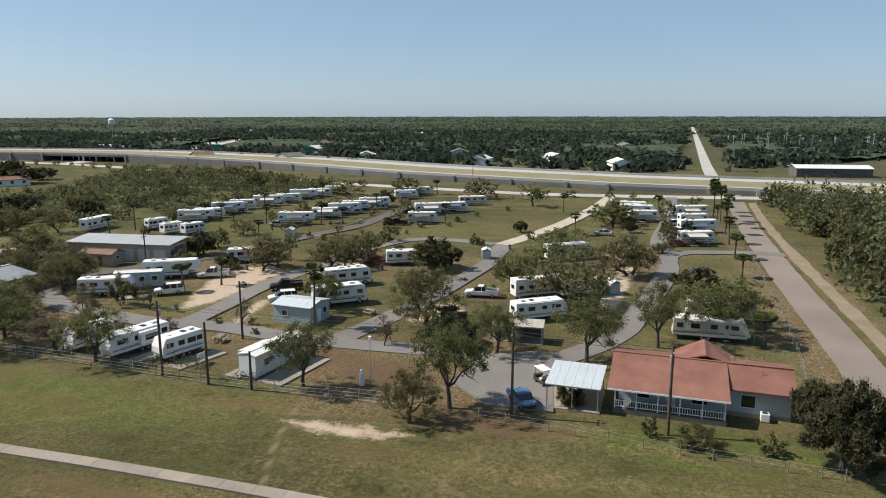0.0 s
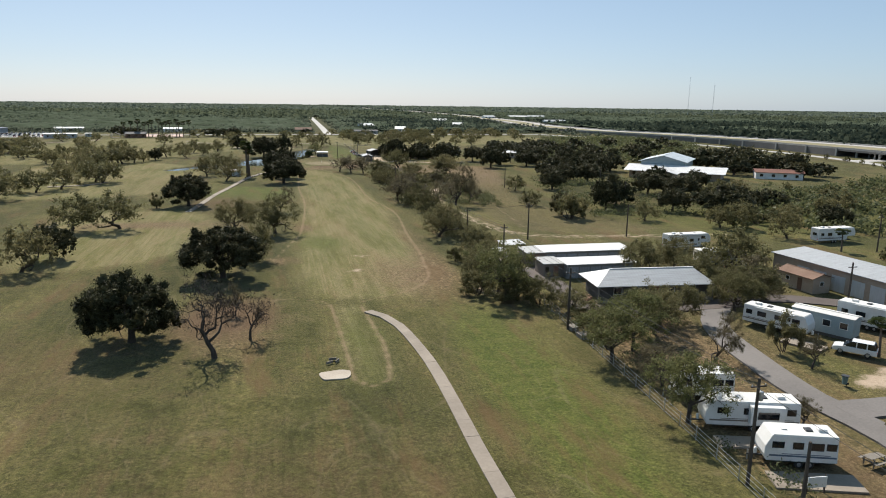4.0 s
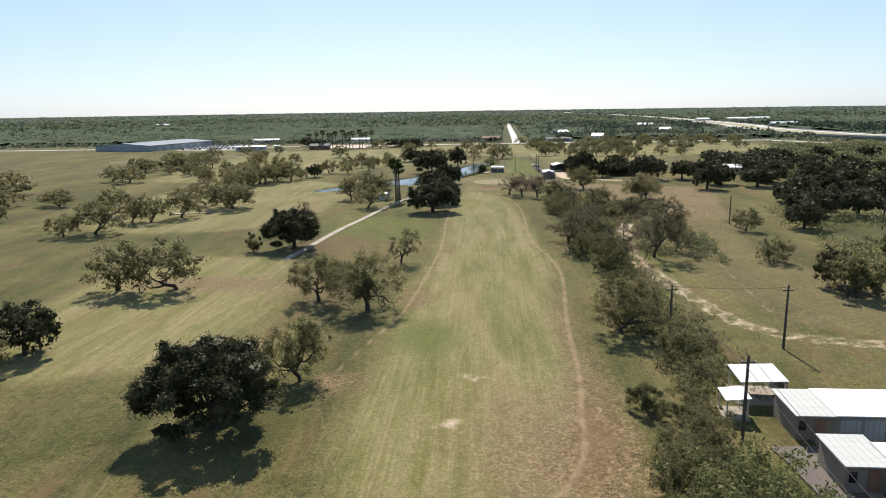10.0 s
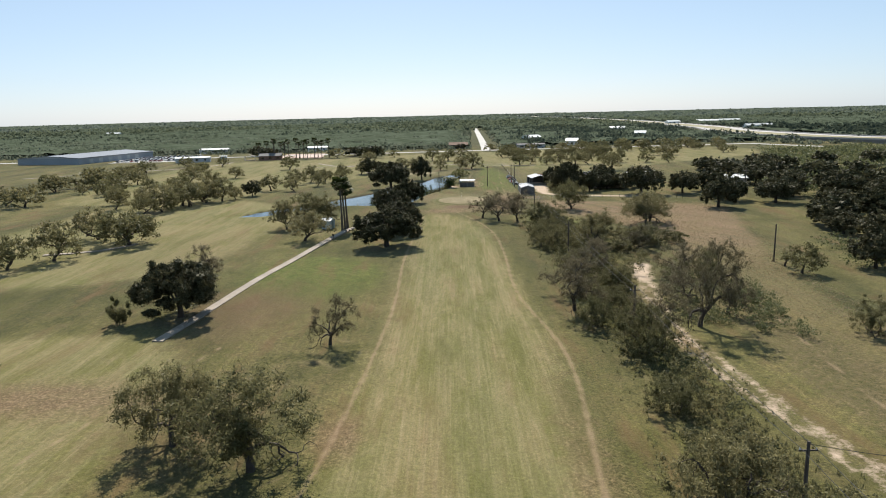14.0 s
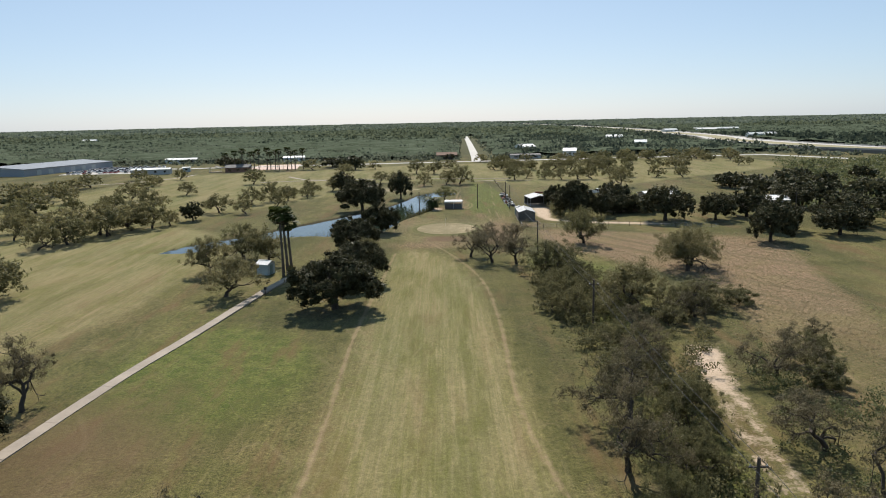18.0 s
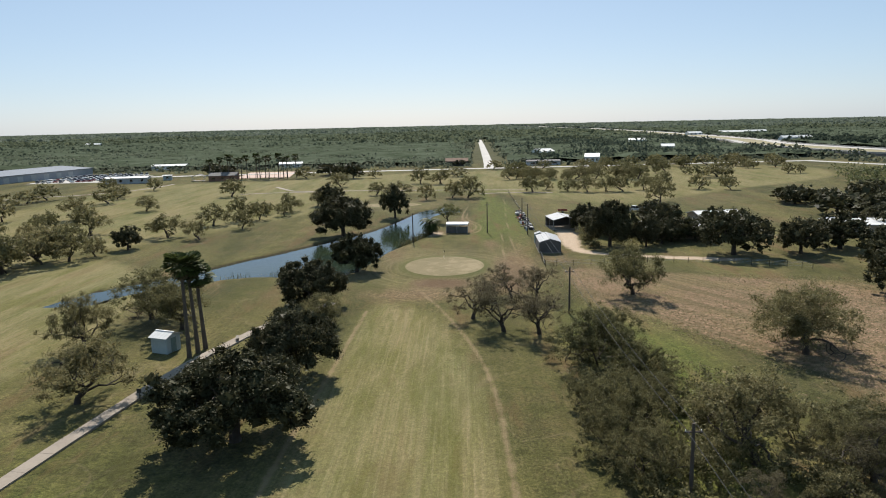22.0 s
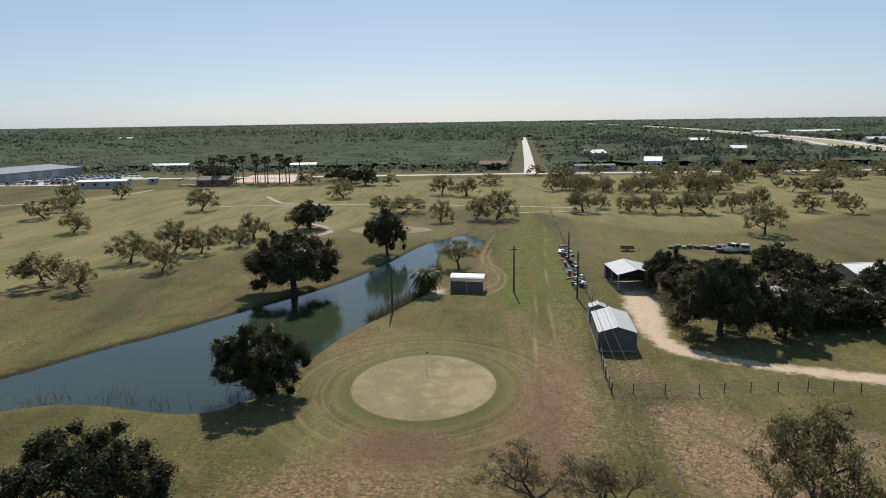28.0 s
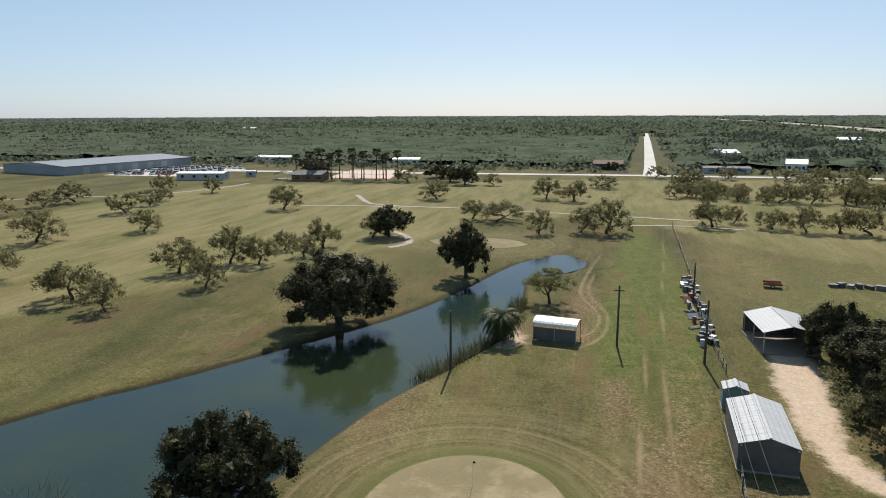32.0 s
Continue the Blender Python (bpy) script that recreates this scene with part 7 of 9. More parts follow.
def big_warehouse():
    ob = thing("warehouse", "very large grey metal warehouse with a low gable roof", "building", pose(-274, 484, 0, 0, 0, -12))
    four_walls(ob, -25, 25, -40, 42, 4.5, surface("grey_warehouse_sheet", (0.24, 0.26, 0.29), (0.32, 0.34, 0.37), 0.6, 0.05, 1.0))
    gable_roof(ob, -25.5, 25.5, -40.5, 42.5, 4.5, 1.6, ribbed("blue_grey_warehouse_roof", (0.20, 0.22, 0.25), (0.16, 0.175, 0.195), 0.9, 0.0, 0.6), "y", 0.3, panels=10)
    gable_end(ob, -25, 25, -40, 42, 4.4, 1.45, GREY_WALL, "y")
    for k in range(6):
        part("dock_door", boxes((25.0, 25.08, -30 + k * 10, -26 + k * 10, 0, 3.4)), GREY_WALL, ob)


big_warehouse()

# houses and roofs of the far town, each its own
far_rng = random.Random(8)
for x, y in ((345, 60), (372, 20), (350, -60), (380, -100), (338, -140), (420, -30), (440, 90), (470, 200), (520, 120), (560, 300), (420, 260), (480, 330), (620, 420), (700, 200), (760, 500),
             (99, 545), (76, 640), (195, 692), (218, 890), (392, 865), (452, 1207), (386, 1191), (499, 1229), (-640, 1283), (340, 120), (640, -40), (540, -140), (820, 120), (900, 420)):
    lx = far_rng.uniform(12, 24)
    lab, rm, wm = far_rng.choice((("white-roofed house among the oaks", WHITE_METAL, WHITE_PAINT), ("grey shingled house among the oaks", GREY_SHINGLE, GREY_WALL), ("brown roofed house among the oaks", BROWN_SHINGLE, TAN_WALL)))
    if y > 540:
        lab, rm, wm, lx = "white-roofed building among far trees", WHITE_METAL, WHITE_PAINT, lx * (0.7 if y < 800 else 1.6)
    plain_house(x, y, far_rng.uniform(-30, 30), lx, far_rng.uniform(9, 13), 4.0, 2.2, wm, rm, lab, wins=3)

# ---- trailers, motorhomes, cars ----
def wheel(parent, x, y, r=0.34, w=0.24, rim=True):
    t = part("wheel", tube(bmesh.new(), [(x, y - w / 2, r), (x, y - w / 2 + 0.03, r), (x, y + w / 2 - 0.03, r), (x, y + w / 2, r)], [r * 0.92, r, r, r * 0.92], 14), TYRE, parent)
    s = 1 if y > 0 else -1
    if rim:
        part("rim", tube(bmesh.new(), [(x, y + s * (w / 2 - 0.02), r), (x, y + s * (w / 2 + 0.012), r)], [r * 0.58, r * 0.5], 10), RIM, t)


def trailer(label, L=8.5, skin=None, stripe=None, slide=True, fifth=False, name="travel_trailer", group="parked trailers", far=False):
    """A travel trailer along x, its door side facing -y."""
    skin, stripe = skin or WHITE_GRP, stripe or STRIPE
    ob = thing(name, label, "trailer", None, group)
    a, b, W, z0, z1 = -L / 2, L / 2, 1.2, 0.6, 2.9
    if fifth:
        shape = [(a, z0), (b - 2.2, z0), (b - 2.2, 1.45), (b, 1.45), (b + 0.05, 2.4), (b - 0.5, 3.3), (a, 3.3)]
    else:
        shape = [(a, z0), (b - 0.2, z0), (b, 1.15), (b - 0.05, 1.9), (b - 0.55, z1), (a + 0.08, z1)]
    part("body", profile_y(bmesh.new(), shape, -W, W, 0.05), skin, ob)
    top = 3.3 if fifth else z1
    part("roof", boxes((a + 0.1, b - 0.62, -W + 0.04, W - 0.04, top - 0.01, top + 0.05, 0.02)), ROOF_GRP, ob)
    for x, w in ((0.18, 0.7), (0.36, 0.62)):
        u = part("roof_air_conditioner" if x < 0.3 else "roof_vent", boxes((a + L * x - w / 2, a + L * x + w / 2, -0.34, 0.34, top + 0.04, top + (0.32 if x < 0.3 else 0.16), 0.04)), WHITE_PAINT if x < 0.3 else DARK_TRIM, ob)
    part("roof_vent", boxes((a + L * 0.66, a + L * 0.66 + 0.45, -0.2, 0.25, top + 0.04, top + 0.15, 0.02)), ROOF_GRP, ob)
    for y in (-W, W):
        s = -1 if y < 0 else 1
        part("stripe", boxes((a + 0.12, b - (2.4 if fifth else 0.4), *sorted((y + s * 0.004, y + s * 0.014)), 1.02, 1.17)), stripe, ob)
        if not far:
            part("stripe", boxes((a + 0.6, b - (2.6 if fifth else 1.4), *sorted((y + s * 0.004, y + s * 0.014)), 1.24, 1.30)), stripe, ob)
        for fx, w, h, z in ((0.10, 0.75, 0.55, 1.75), (0.30, 1.1, 0.6, 1.7), (0.55, 0.8, 0.55, 1.75), (0.82, 0.9, 0.5, 1.8)):
            if fifth and fx > 0.8:
                z = 2.3
            x = a + L * fx
            p = part("window", boxes((x - w / 2, x + w / 2, *sorted((y, y + s * 0.03)), z, z + h, 0.01)), GLASS, ob)
            if not far:
                part("window_frame", boxes((x - w / 2 - 0.04, x + w / 2 + 0.04, *sorted((y, y + s * 0.018)), z - 0.04, z + h + 0.04)), DARK_TRIM, p)
        wheel(ob, a + L * 0.44 - 0.42, s * (W - 0.12), rim=not far)
        wheel(ob, a + L * 0.44 + 0.42, s * (W - 0.12), rim=not far)
    part("rear_window", boxes((a - 0.03, a, -0.55, 0.55, 1.75, 2.35)), GLASS, ob)
    for y in (-0.95, 0.95):
        part("tail_light", boxes((a - 0.03, a, y - 0.1, y + 0.1, 0.9, 1.1)), RED_PLASTIC, ob)
    d = part("door", boxes((a + L * 0.68, a + L * 0.68 + 0.68, -W - 0.03, -W, 0.78, 2.68, 0.01)), skin, ob)
    part("door_window", boxes((a + L * 0.68 + 0.16, a + L * 0.68 + 0.52, -W - 0.045, -W - 0.03, 1.85, 2.4)), GLASS, d)
    part("step", boxes((a + L * 0.68, a + L * 0.68 + 0.65, -W - 0.4, -W - 0.02, 0.28, 0.34)), GALV, ob)
    part("awning_roll", tube(bmesh.new(), [(a + L * 0.2, -W - 0.09, top - 0.12), (a + L * 0.8, -W - 0.09, top - 0.12)], [0.07, 0.07], 8), WHITE_PAINT, ob)
    if slide:
        sl = part("slide_out", boxes((a + L * 0.2, a + L * 0.55, W, W + 0.7, 0.95, 2.75, 0.03)), skin, ob)
        part("window", boxes((a + L * 0.26, a + L * 0.48, W + 0.7, W + 0.73, 1.6, 2.3)), GLASS, sl)
    if fifth:
        part("landing_leg", boxes((b - 2.1, b - 1.95, -0.7, -0.55, -0.02, 1.4)), GALV, ob)
        part("landing_leg", boxes((b - 2.1, b - 1.95, 0.55, 0.7, -0.02, 1.4)), GALV, ob)
    else:
        part("hitch", boxes((b - 0.3, b + 1.0, -0.06, 0.06, 0.45, 0.56)), DARK_TRIM, ob)
        part("gas_bottle", tube(bmesh.new(), [(b + 0.25, -0.12, 0.56), (b + 0.25, -0.12, 1.0), (b + 0.25, -0.12, 1.1)], [0.15, 0.15, 0.06], 10), WHITE_PAINT, ob)
        part("hitch_jack", boxes((b + 0.85, b + 0.95, -0.05, 0.05, -0.02, 0.9)), GALV, ob)
    part("chassis", boxes((a + 0.3, b - 0.8, -1.0, 1.0, 0.42, 0.62)), DARK_TRIM, ob)
    return ob


def motorhome(label, L=9.0, stripe=None):
    stripe = stripe or STRIPE
    ob = thing("motorhome", label, "motorhome", None, "parked motorhomes")
    a, b, W = -L / 2, L / 2, 1.25
    part("body", profile_y(bmesh.new(), [(a, 0.5), (b - 0.1, 0.5), (b, 0.9), (b - 0.05, 1.5), (b - 0.35, 2.9), (b - 0.9, 3.2), (a, 3.2)], -W, W, 0.06), WHITE_GRP, ob)
    bm = bmesh.new()
    slab(bm, [(b - 0.06, -1.1, 1.55), (b - 0.06, 1.1, 1.55), (b - 0.32, 1.1, 2.75), (b - 0.32, -1.1, 2.75)], 0.02)
    bmesh.ops.translate(bm, verts=bm.verts, vec=(0.05, 0, 0))
    part("windscreen", bm, GLASS, ob)
    part("bumper", boxes((b - 0.05, b + 0.16, -1.15, 1.15, 0.4, 0.75, 0.05)), DARK_TRIM, ob)
    part("grille", boxes((b - 0.02, b + 0.03, -0.5, 0.5, 0.85, 1.2)), DARK_TRIM, ob)
    for y in (-0.9, 0.9):
        part("headlight", boxes((b - 0.02, b + 0.04, y - 0.2, y + 0.2, 0.9, 1.12)), RIM, ob)
    part("roof_air_conditioner", boxes((-1.6, -0.7, -0.36, 0.36, 3.18, 3.48, 0.05)), WHITE_PAINT, ob)
    part("roof_air_conditioner", boxes((1.6, 2.5, -0.36, 0.36, 3.18, 3.48, 0.05)), WHITE_PAINT, ob)
    part("roof_vent", boxes((0.2, 0.65, -0.22, 0.22, 3.18, 3.3)), DARK_TRIM, ob)
    for y in (-W, W):
        s = -1 if y < 0 else 1
        for z, h in ((0.95, 0.2), (1.25, 0.08)):
            part("stripe", boxes((a + 0.2, b - 0.5, *sorted((y + s * 0.004, y + s * 0.014)), z, z + h)), stripe, ob)
        for fx, w in ((0.14, 1.0), (0.36, 1.2), (0.6, 0.9), (0.86, 0.9)):
            x = a + L * fx
            part("window", boxes((x - w / 2, x + w / 2, *sorted((y, y + s * 0.03)), 1.75, 2.4)), GLASS, ob)
        wheel(ob, b - 1.3, s * (W - 0.13), 0.45, 0.28)
        wheel(ob, a + 2.3, s * (W - 0.13), 0.45, 0.28)
    part("awning_roll", tube(bmesh.new(), [(a + 1.2, -W - 0.09, 3.0), (b - 2.2, -W - 0.09, 3.0)], [0.08, 0.08], 8), BLUE_STRIPE, ob)
    return ob


def car(label, colour, kind="suv", group="parked vehicles", far=False):
    """A car along x, nose at +x: sedan, suv or pickup."""
    ob = thing({"pickup": "pickup_truck", "suv": "suv", "sedan": "car"}[kind], label, "truck" if kind == "pickup" else "car", None, group)
    pt = PAINTS[colour]
    L, W, H = {"pickup": (5.7, 0.98, 1.85), "suv": (4.8, 0.95, 1.75), "sedan": (4.6, 0.9, 1.45)}[kind]
    a, b = -L / 2, L / 2
    belt = 1.05 if kind != "sedan" else 0.9
    part("body", profile_y(bmesh.new(), [(a, 0.4), (b - 0.15, 0.35), (b, 0.6), (b - 0.08, belt - 0.2), (b - 0.5, belt - 0.08), (b - 1.35, belt), (a + 0.05, belt), (a, belt - 0.15)], -W, W, 0.08), pt, ob)
    if kind == "pickup":
        cab = [(-0.75, belt - 0.02), (1.45, belt - 0.02), (0.75, H - 0.06), (0.5, H), (-0.5, H), (-0.7, H - 0.08)]
    elif kind == "suv":
        cab = [(a + 0.1, belt - 0.02), (1.3, belt - 0.02), (0.5, H - 0.06), (0.3, H), (a + 0.45, H), (a + 0.25, H - 0.1)]
    else:
        cab = [(a + 0.7, belt - 0.02), (1.2, belt - 0.02), (0.4, H - 0.04), (0.1, H), (-0.9, H), (-1.2, H - 0.06)]
    part("cabin", profile_y(bmesh.new(), cab, -W + 0.12, W - 0.12, 0.06), GLASS, ob)
    xs = [q[0] for q in cab]
    part("roof", boxes((min(xs) + 0.35 + (0.55 if kind == "sedan" else 0), 0.55 if kind == "pickup" else 0.35, -W + 0.17, W - 0.17, H - 0.035, H + 0.02, 0.015)), pt, ob)
    for y in (-W + 0.1, W - 0.1):
        s = -1 if y < 0 else 1
        for x in () if far else ((-0.1,) if kind != "suv" else (-0.2, -1.3)):
            part("pillar", boxes((x - 0.06, x + 0.06, *sorted((y - s * 0.04, y + s * 0.02)), belt - 0.05, H - 0.03)), pt, ob)
        for x in (b - 0.95, a + 0.95):
            wheel(ob, x, s * (W - 0.12), 0.36, 0.24, not far)
        if far:
            continue
        part("headlight", boxes((b - 0.1, b + 0.01, *sorted((s * (W - 0.42), s * (W - 0.1))), 0.62, 0.8)), RIM, ob)
        part("tail_light", boxes((a - 0.015, a + 0.05, *sorted((s * (W - 0.24), s * (W - 0.06))), 0.65, 0.95)), RED_PLASTIC, ob)
        part("mirror", boxes((0.95, 1.1, *sorted((s * W, s * (W + 0.18))), belt, belt + 0.16)), pt, ob)
    if far:
        return ob
    part("bumper", boxes((b - 0.08, b + 0.06, -W + 0.1, W - 0.1, 0.36, 0.56)), DARK_TRIM, ob)
    part("bumper", boxes((a - 0.06, a + 0.08, -W + 0.1, W - 0.1, 0.4, 0.6)), DARK_TRIM, ob)
    if kind == "pickup":
        part("load_bed", boxes((a + 0.12, -0.95, -W + 0.14, W - 0.14, belt - 0.02, belt + 0.012)), DARK_TRIM, ob)
        for y in (-W, W - 0.12):
            part("bed_rail", boxes((a + 0.05, -0.8, y, y + 0.12, belt - 0.02, belt + 0.22)), pt, ob)
        part("tailgate", boxes((a, a + 0.1, -W + 0.1, W - 0.1, belt - 0.02, belt + 0.22)), pt, ob)
    return ob


def place(ob, spots):
    """The first spot takes the thing itself, the others copies of it."""
    for k, (x, y, turn) in enumerate(spots):
        m = pose(x, y, 0, 0, 0, turn)
        if k == 0:
            ob.matrix_basis = m
        else:
            copy_thing(ob, m)


place(trailer("white travel trailer with brown stripes beside the fence", 8.6), [(23.9, -86.6, 163), (46.6, -62.3, -62), (76, -72, -62)])
place(trailer("shorter white travel trailer with grey stripes on a concrete pad", 5.9, stripe=BLUE_STRIPE, slide=False), [(23.6, -93.2, 161), (23.6, -79.6, 165), (106.5, -26, -20), (101.5, -34.5, -20), (102.3, -40, -20)])
place(trailer("white fifth-wheel trailer with dark stripes", 10.0, fifth=True, name="fifth_wheel_trailer"), [(102, -10.8, 3), (64.6, -11.8, 2), (60.2, -65.2, -62), (64.5, -133.5, -55), (96, -135, -58)])
place(trailer("white fifth-wheel trailer with dark stripes in a far row", 10.0, fifth=True, name="fifth_wheel_trailer", far=True), [(121, -28, -62), (138, -27.5, -62), (157.5, -30.5, -62),
      (177, -33.5, -62), (124, -58, -75), (145.5, -63, -62), (161, -67, -62), (152.5, -88.5, -62), (137.5, -164, -70), (166, -164.5, -70), (163.5, -149, -92)])
place(trailer("white travel trailer with brown stripes on the lawn", 8.4, far=True), [(127.5, -28, -62), (148, -26.5, -62), (167, -33, -62), (185, -36, -62), (195, -38, -62), (137, -61, -62), (154.5, -63, -62), (188, -68.5, -60), (199, -70.5, -60),
      (159, -94, -62), (135.5, -91, -75), (82.5, -104, -65), (67, -140, -52), (51.4, -135, -55), (121.6, -162.5, -70), (151.5, -164, -70), (174.5, -148, -95), (155, -151, -80)])
place(trailer("old dark brown trailer under trees", 9.4, BEIGE_GRP, slide=False), [(62.8, -25.9, -8), (176, -96, -65)])
place(trailer("long beige and white trailer behind the red-roofed house", 9.6, BEIGE_GRP), [(48.2, -158.6, -90), (57.6, -161, -86)])
place(motorhome("white motorhome with a dark windscreen", 8.6), [(51.3, -103.0, -52), (63.2, -99.2, -50)])


def park_model(label, x, y, turn, L, skin):
    """A plain box mobile home on a pad."""
    ob = thing("mobile_home", label, "mobile home", pose(x, y, 0, 0, 0, turn), "mobile homes")
    part("body", boxes((-L / 2, L / 2, -1.25, 1.25, 0.3, 2.9, 0.04)), skin, ob)
    gable_roof(ob, -L / 2 - 0.08, L / 2 + 0.08, -1.35, 1.35, 2.9, 0.22, ROOF_GRP, "x", 0.05)
    for fx in (0.15, 0.42, 0.8):
        for y2, f in ((-1.25, "-y"), (1.25, "+y")):
            window(ob, -L / 2 + L * fx, y2, 1.35, 0.9, 0.8, f)
    part("door", boxes((L * 0.1, L * 0.1 + 0.8, -1.3, -1.25, 0.4, 2.35)), WHITE_PAINT, ob)
    part("skirting", boxes((-L / 2 + 0.05, L / 2 - 0.05, -1.2, 1.2, -0.1, 0.3)), DARK_WALL, ob)
    part("porch_roof", slab(bmesh.new(), [(-L * 0.2, -3.2, 2.3), (L * 0.3, -3.2, 2.3), (L * 0.3, -1.25, 2.75), (-L * 0.2, -1.25, 2.75)], 0.06), WHITE_METAL, ob)
    for xx in (-L * 0.2 + 0.1, L * 0.3 - 0.1):
        part("post", boxes((xx - 0.05, xx + 0.05, -3.15, -3.05, -0.1, 2.27)), GALV, ob)


park_model("plain white mobile home with grey skirting on a pad", 23.4, -106.8, 169, 9.2, WHITE_GRP)
park_model("pale blue-white mobile home with a porch roof", 52.2, -64.4, 118, 7.8, BLUE_WALL)
for x, y, t, lx, ly in ((23.6, -90.0, -17, 9.0, 2.2), (23.0, -96.4, -18, 7.0, 2.6), (22.9, -109.9, -11, 9.5, 3.4), (20.4, -104.0, -11, 3.2, 2.2), (46, -68, -62, 5, 2.4)):
    pad = thing("concrete_pad", "flat pale concrete parking pad", "pad", pose(x, y, 0, 0, 0, t), "trailer pads")
    part("slab", boxes((-lx / 2, lx / 2, -ly / 2, ly / 2, -0.2, 0.07)), CONCRETE, pad)

place(car("white crew-cab pickup parked on the grass", "white", "pickup"), [(61.7, -124.1, 95), (62.2, -72.6, 120)])
place(car("dark pickup parked by the lane", "black", "pickup"), [(57.6, -90.2, 120), (129.5, -85.5, 100)])
place(car("white suv parked by the lane", "white", "suv"), [(50.4, -93.4, 125), (93.3, -148.1, 105), (49.6, -72.3, 130), (134.3, -158.5, 30), (160, -146, 60)])
place(car("dark suv parked by the lane", "black", "suv"), [(84.9, -159.7, 100), (151, -82, 100), (63, -30.5, -10)])
place(car("dark red suv under trees", "red", "suv"), [(80.2, -97.4, 130)])
place(car("silver car parked beside trailers", "silver", "sedan"), [(127.2, -141, 80), (127.5, -159, 100), (141, -30, 90), (147, -66, 100), (157.5, -70, 110)])
place(car("blue car in the shade of the yard", "blue", "sedan"), [(20.6, -137.4, 30)])
place(car("white pickup parked in the far grass", "white", "pickup"), [(61.5, 280.6, 20)])
place(car("grey car parked in the far grass", "grey", "sedan"), [(59.2, 281.2, 60)])
place(car("white and dark suv parked in the far grass", "silver", "suv"), [(64.0, 280.7, 75)])
lot_rng = random.Random(12)
lot_cars = [car(lab, c, k, "cars on the warehouse lot", True) for lab, c, k in (("white pickup on the lot", "white", "pickup"), ("silver car on the lot", "silver", "sedan"), ("grey suv on the lot", "grey", "suv"), ("red car on the lot", "red", "sedan"))]
spots = [[], [], [], []]
for i in range(6):
    for k in range(13):
        u, v = -237 + k * 3.2 + i * 0.8, 452 + i * 8.6 + k * 0.3
        if lot_rng.random() < 0.85:
            spots[lot_rng.choice((0, 0, 0, 1, 1, 2, 3))].append((u, v, 105 + lot_rng.uniform(-4, 4)))
for ob, s in zip(lot_cars, spots):
    place(ob, s)


def golf_cart():
    ob = thing("golf_cart", "white-roofed golf cart parked by the carport", "golf cart", pose(26.4, -138.9, 0, 0, 0, 40))
    part("body", boxes((-1.1, 1.1, -0.55, 0.55, 0.3, 0.6, 0.06)), DARK_TRIM, ob)
    part("nose", boxes((0.6, 1.15, -0.52, 0.52, 0.6, 0.9, 0.08)), DARK_TRIM, ob)
    part("seat", boxes((-0.55, 0.0, -0.5, 0.5, 0.6, 0.82, 0.05)), BEIGE_GRP, ob)
    part("backrest", boxes((-0.7, -0.58, -0.5, 0.5, 0.85, 1.25, 0.04)), BEIGE_GRP, ob)
    for x in (-0.9, 0.75):
        for y in (-0.5, 0.5):
            part("roof_post", tube(bmesh.new(), [(x, y, 0.6), (x * 0.9, y, 1.85)], [0.025, 0.025], 5), DARK_TRIM, ob)
            wheel(ob, x * 0.9, y, 0.23, 0.18)
    part("roof", boxes((-1.0, 0.9, -0.6, 0.6, 1.85, 1.93, 0.03)), WHITE_PAINT, ob)


golf_cart()

# ---- poles, cables, fences ----
def power_pole(x, y, h, arm=True, drum=False, label="weathered wooden power pole", turn=0):
    ob = thing("power_pole", label, "pole", pose(x, y, 0, 0, 0, turn), "power poles")
    part("post", tube(bmesh.new(), [(0, 0, -0.5), (0, 0, h * 0.5), (0, 0, h)], [0.17, 0.145, 0.115], 8), POLE_WOOD, ob)
    if arm:
        part("crossarm", boxes((-0.7, 0.7, -0.05, 0.05, h - 0.75, h - 0.63)), POLE_WOOD, ob)
        for u in (-0.6, 0.6):
            part("insulator", tube(bmesh.new(), [(u, 0, h - 0.63), (u, 0, h - 0.5)], [0.045, 0.03], 6), WHITE_PAINT, ob)
    if drum:
        part("transformer", tube(bmesh.new(), [(0.3, 0, h - 1.9), (0.3, 0, h - 1.85), (0.3, 0, h - 1.15), (0.3, 0, h - 1.1)], [0.14, 0.2, 0.2, 0.14], 10), GALV, ob)


POLES = [(17.0, -152.1, 8.9, True, True), (17.2, -137.0, 9.3, True, False), (17.4, -95.5, 9.0, True, True), (18.8, -56.4, 8.4, True, False), (21.4, -20.5, 8.0, True, False), (23.2, 11.3, 6.2, True, False),
         (22.6, 56, 6.3, True, False), (22.4, 108, 6.8, True, False), (21.8, 162.5, 7.3, True, False), (23.1, 239, 8.0, False, False)]
for x, y, h, arm, drum in POLES:
    power_pole(x, y, h, arm, drum)
for x, y, h in ((12.6, 243.1, 8.2), (-6.6, 229.2, 7.4), (35.1, 3.8, 8.1), (60.2, 96.6, 7.2), (16.3, -102.4, 7.3), (16.3, -107.9, 4.4), (31.8, -97.3, 8.0), (58.9, 3.3, 7.5), (80.7, 46.2, 7.5), (60.8, -59.0, 8.0), (93, 88, 7.5),
                (99, 28, 8), (103, -22, 8), (140, -20, 8), (258, -77, 9), (24.3, 268, 6.5), (96, 196, 9)):
    power_pole(x, y, h, h > 7.6, False, "bare weathered wooden pole")


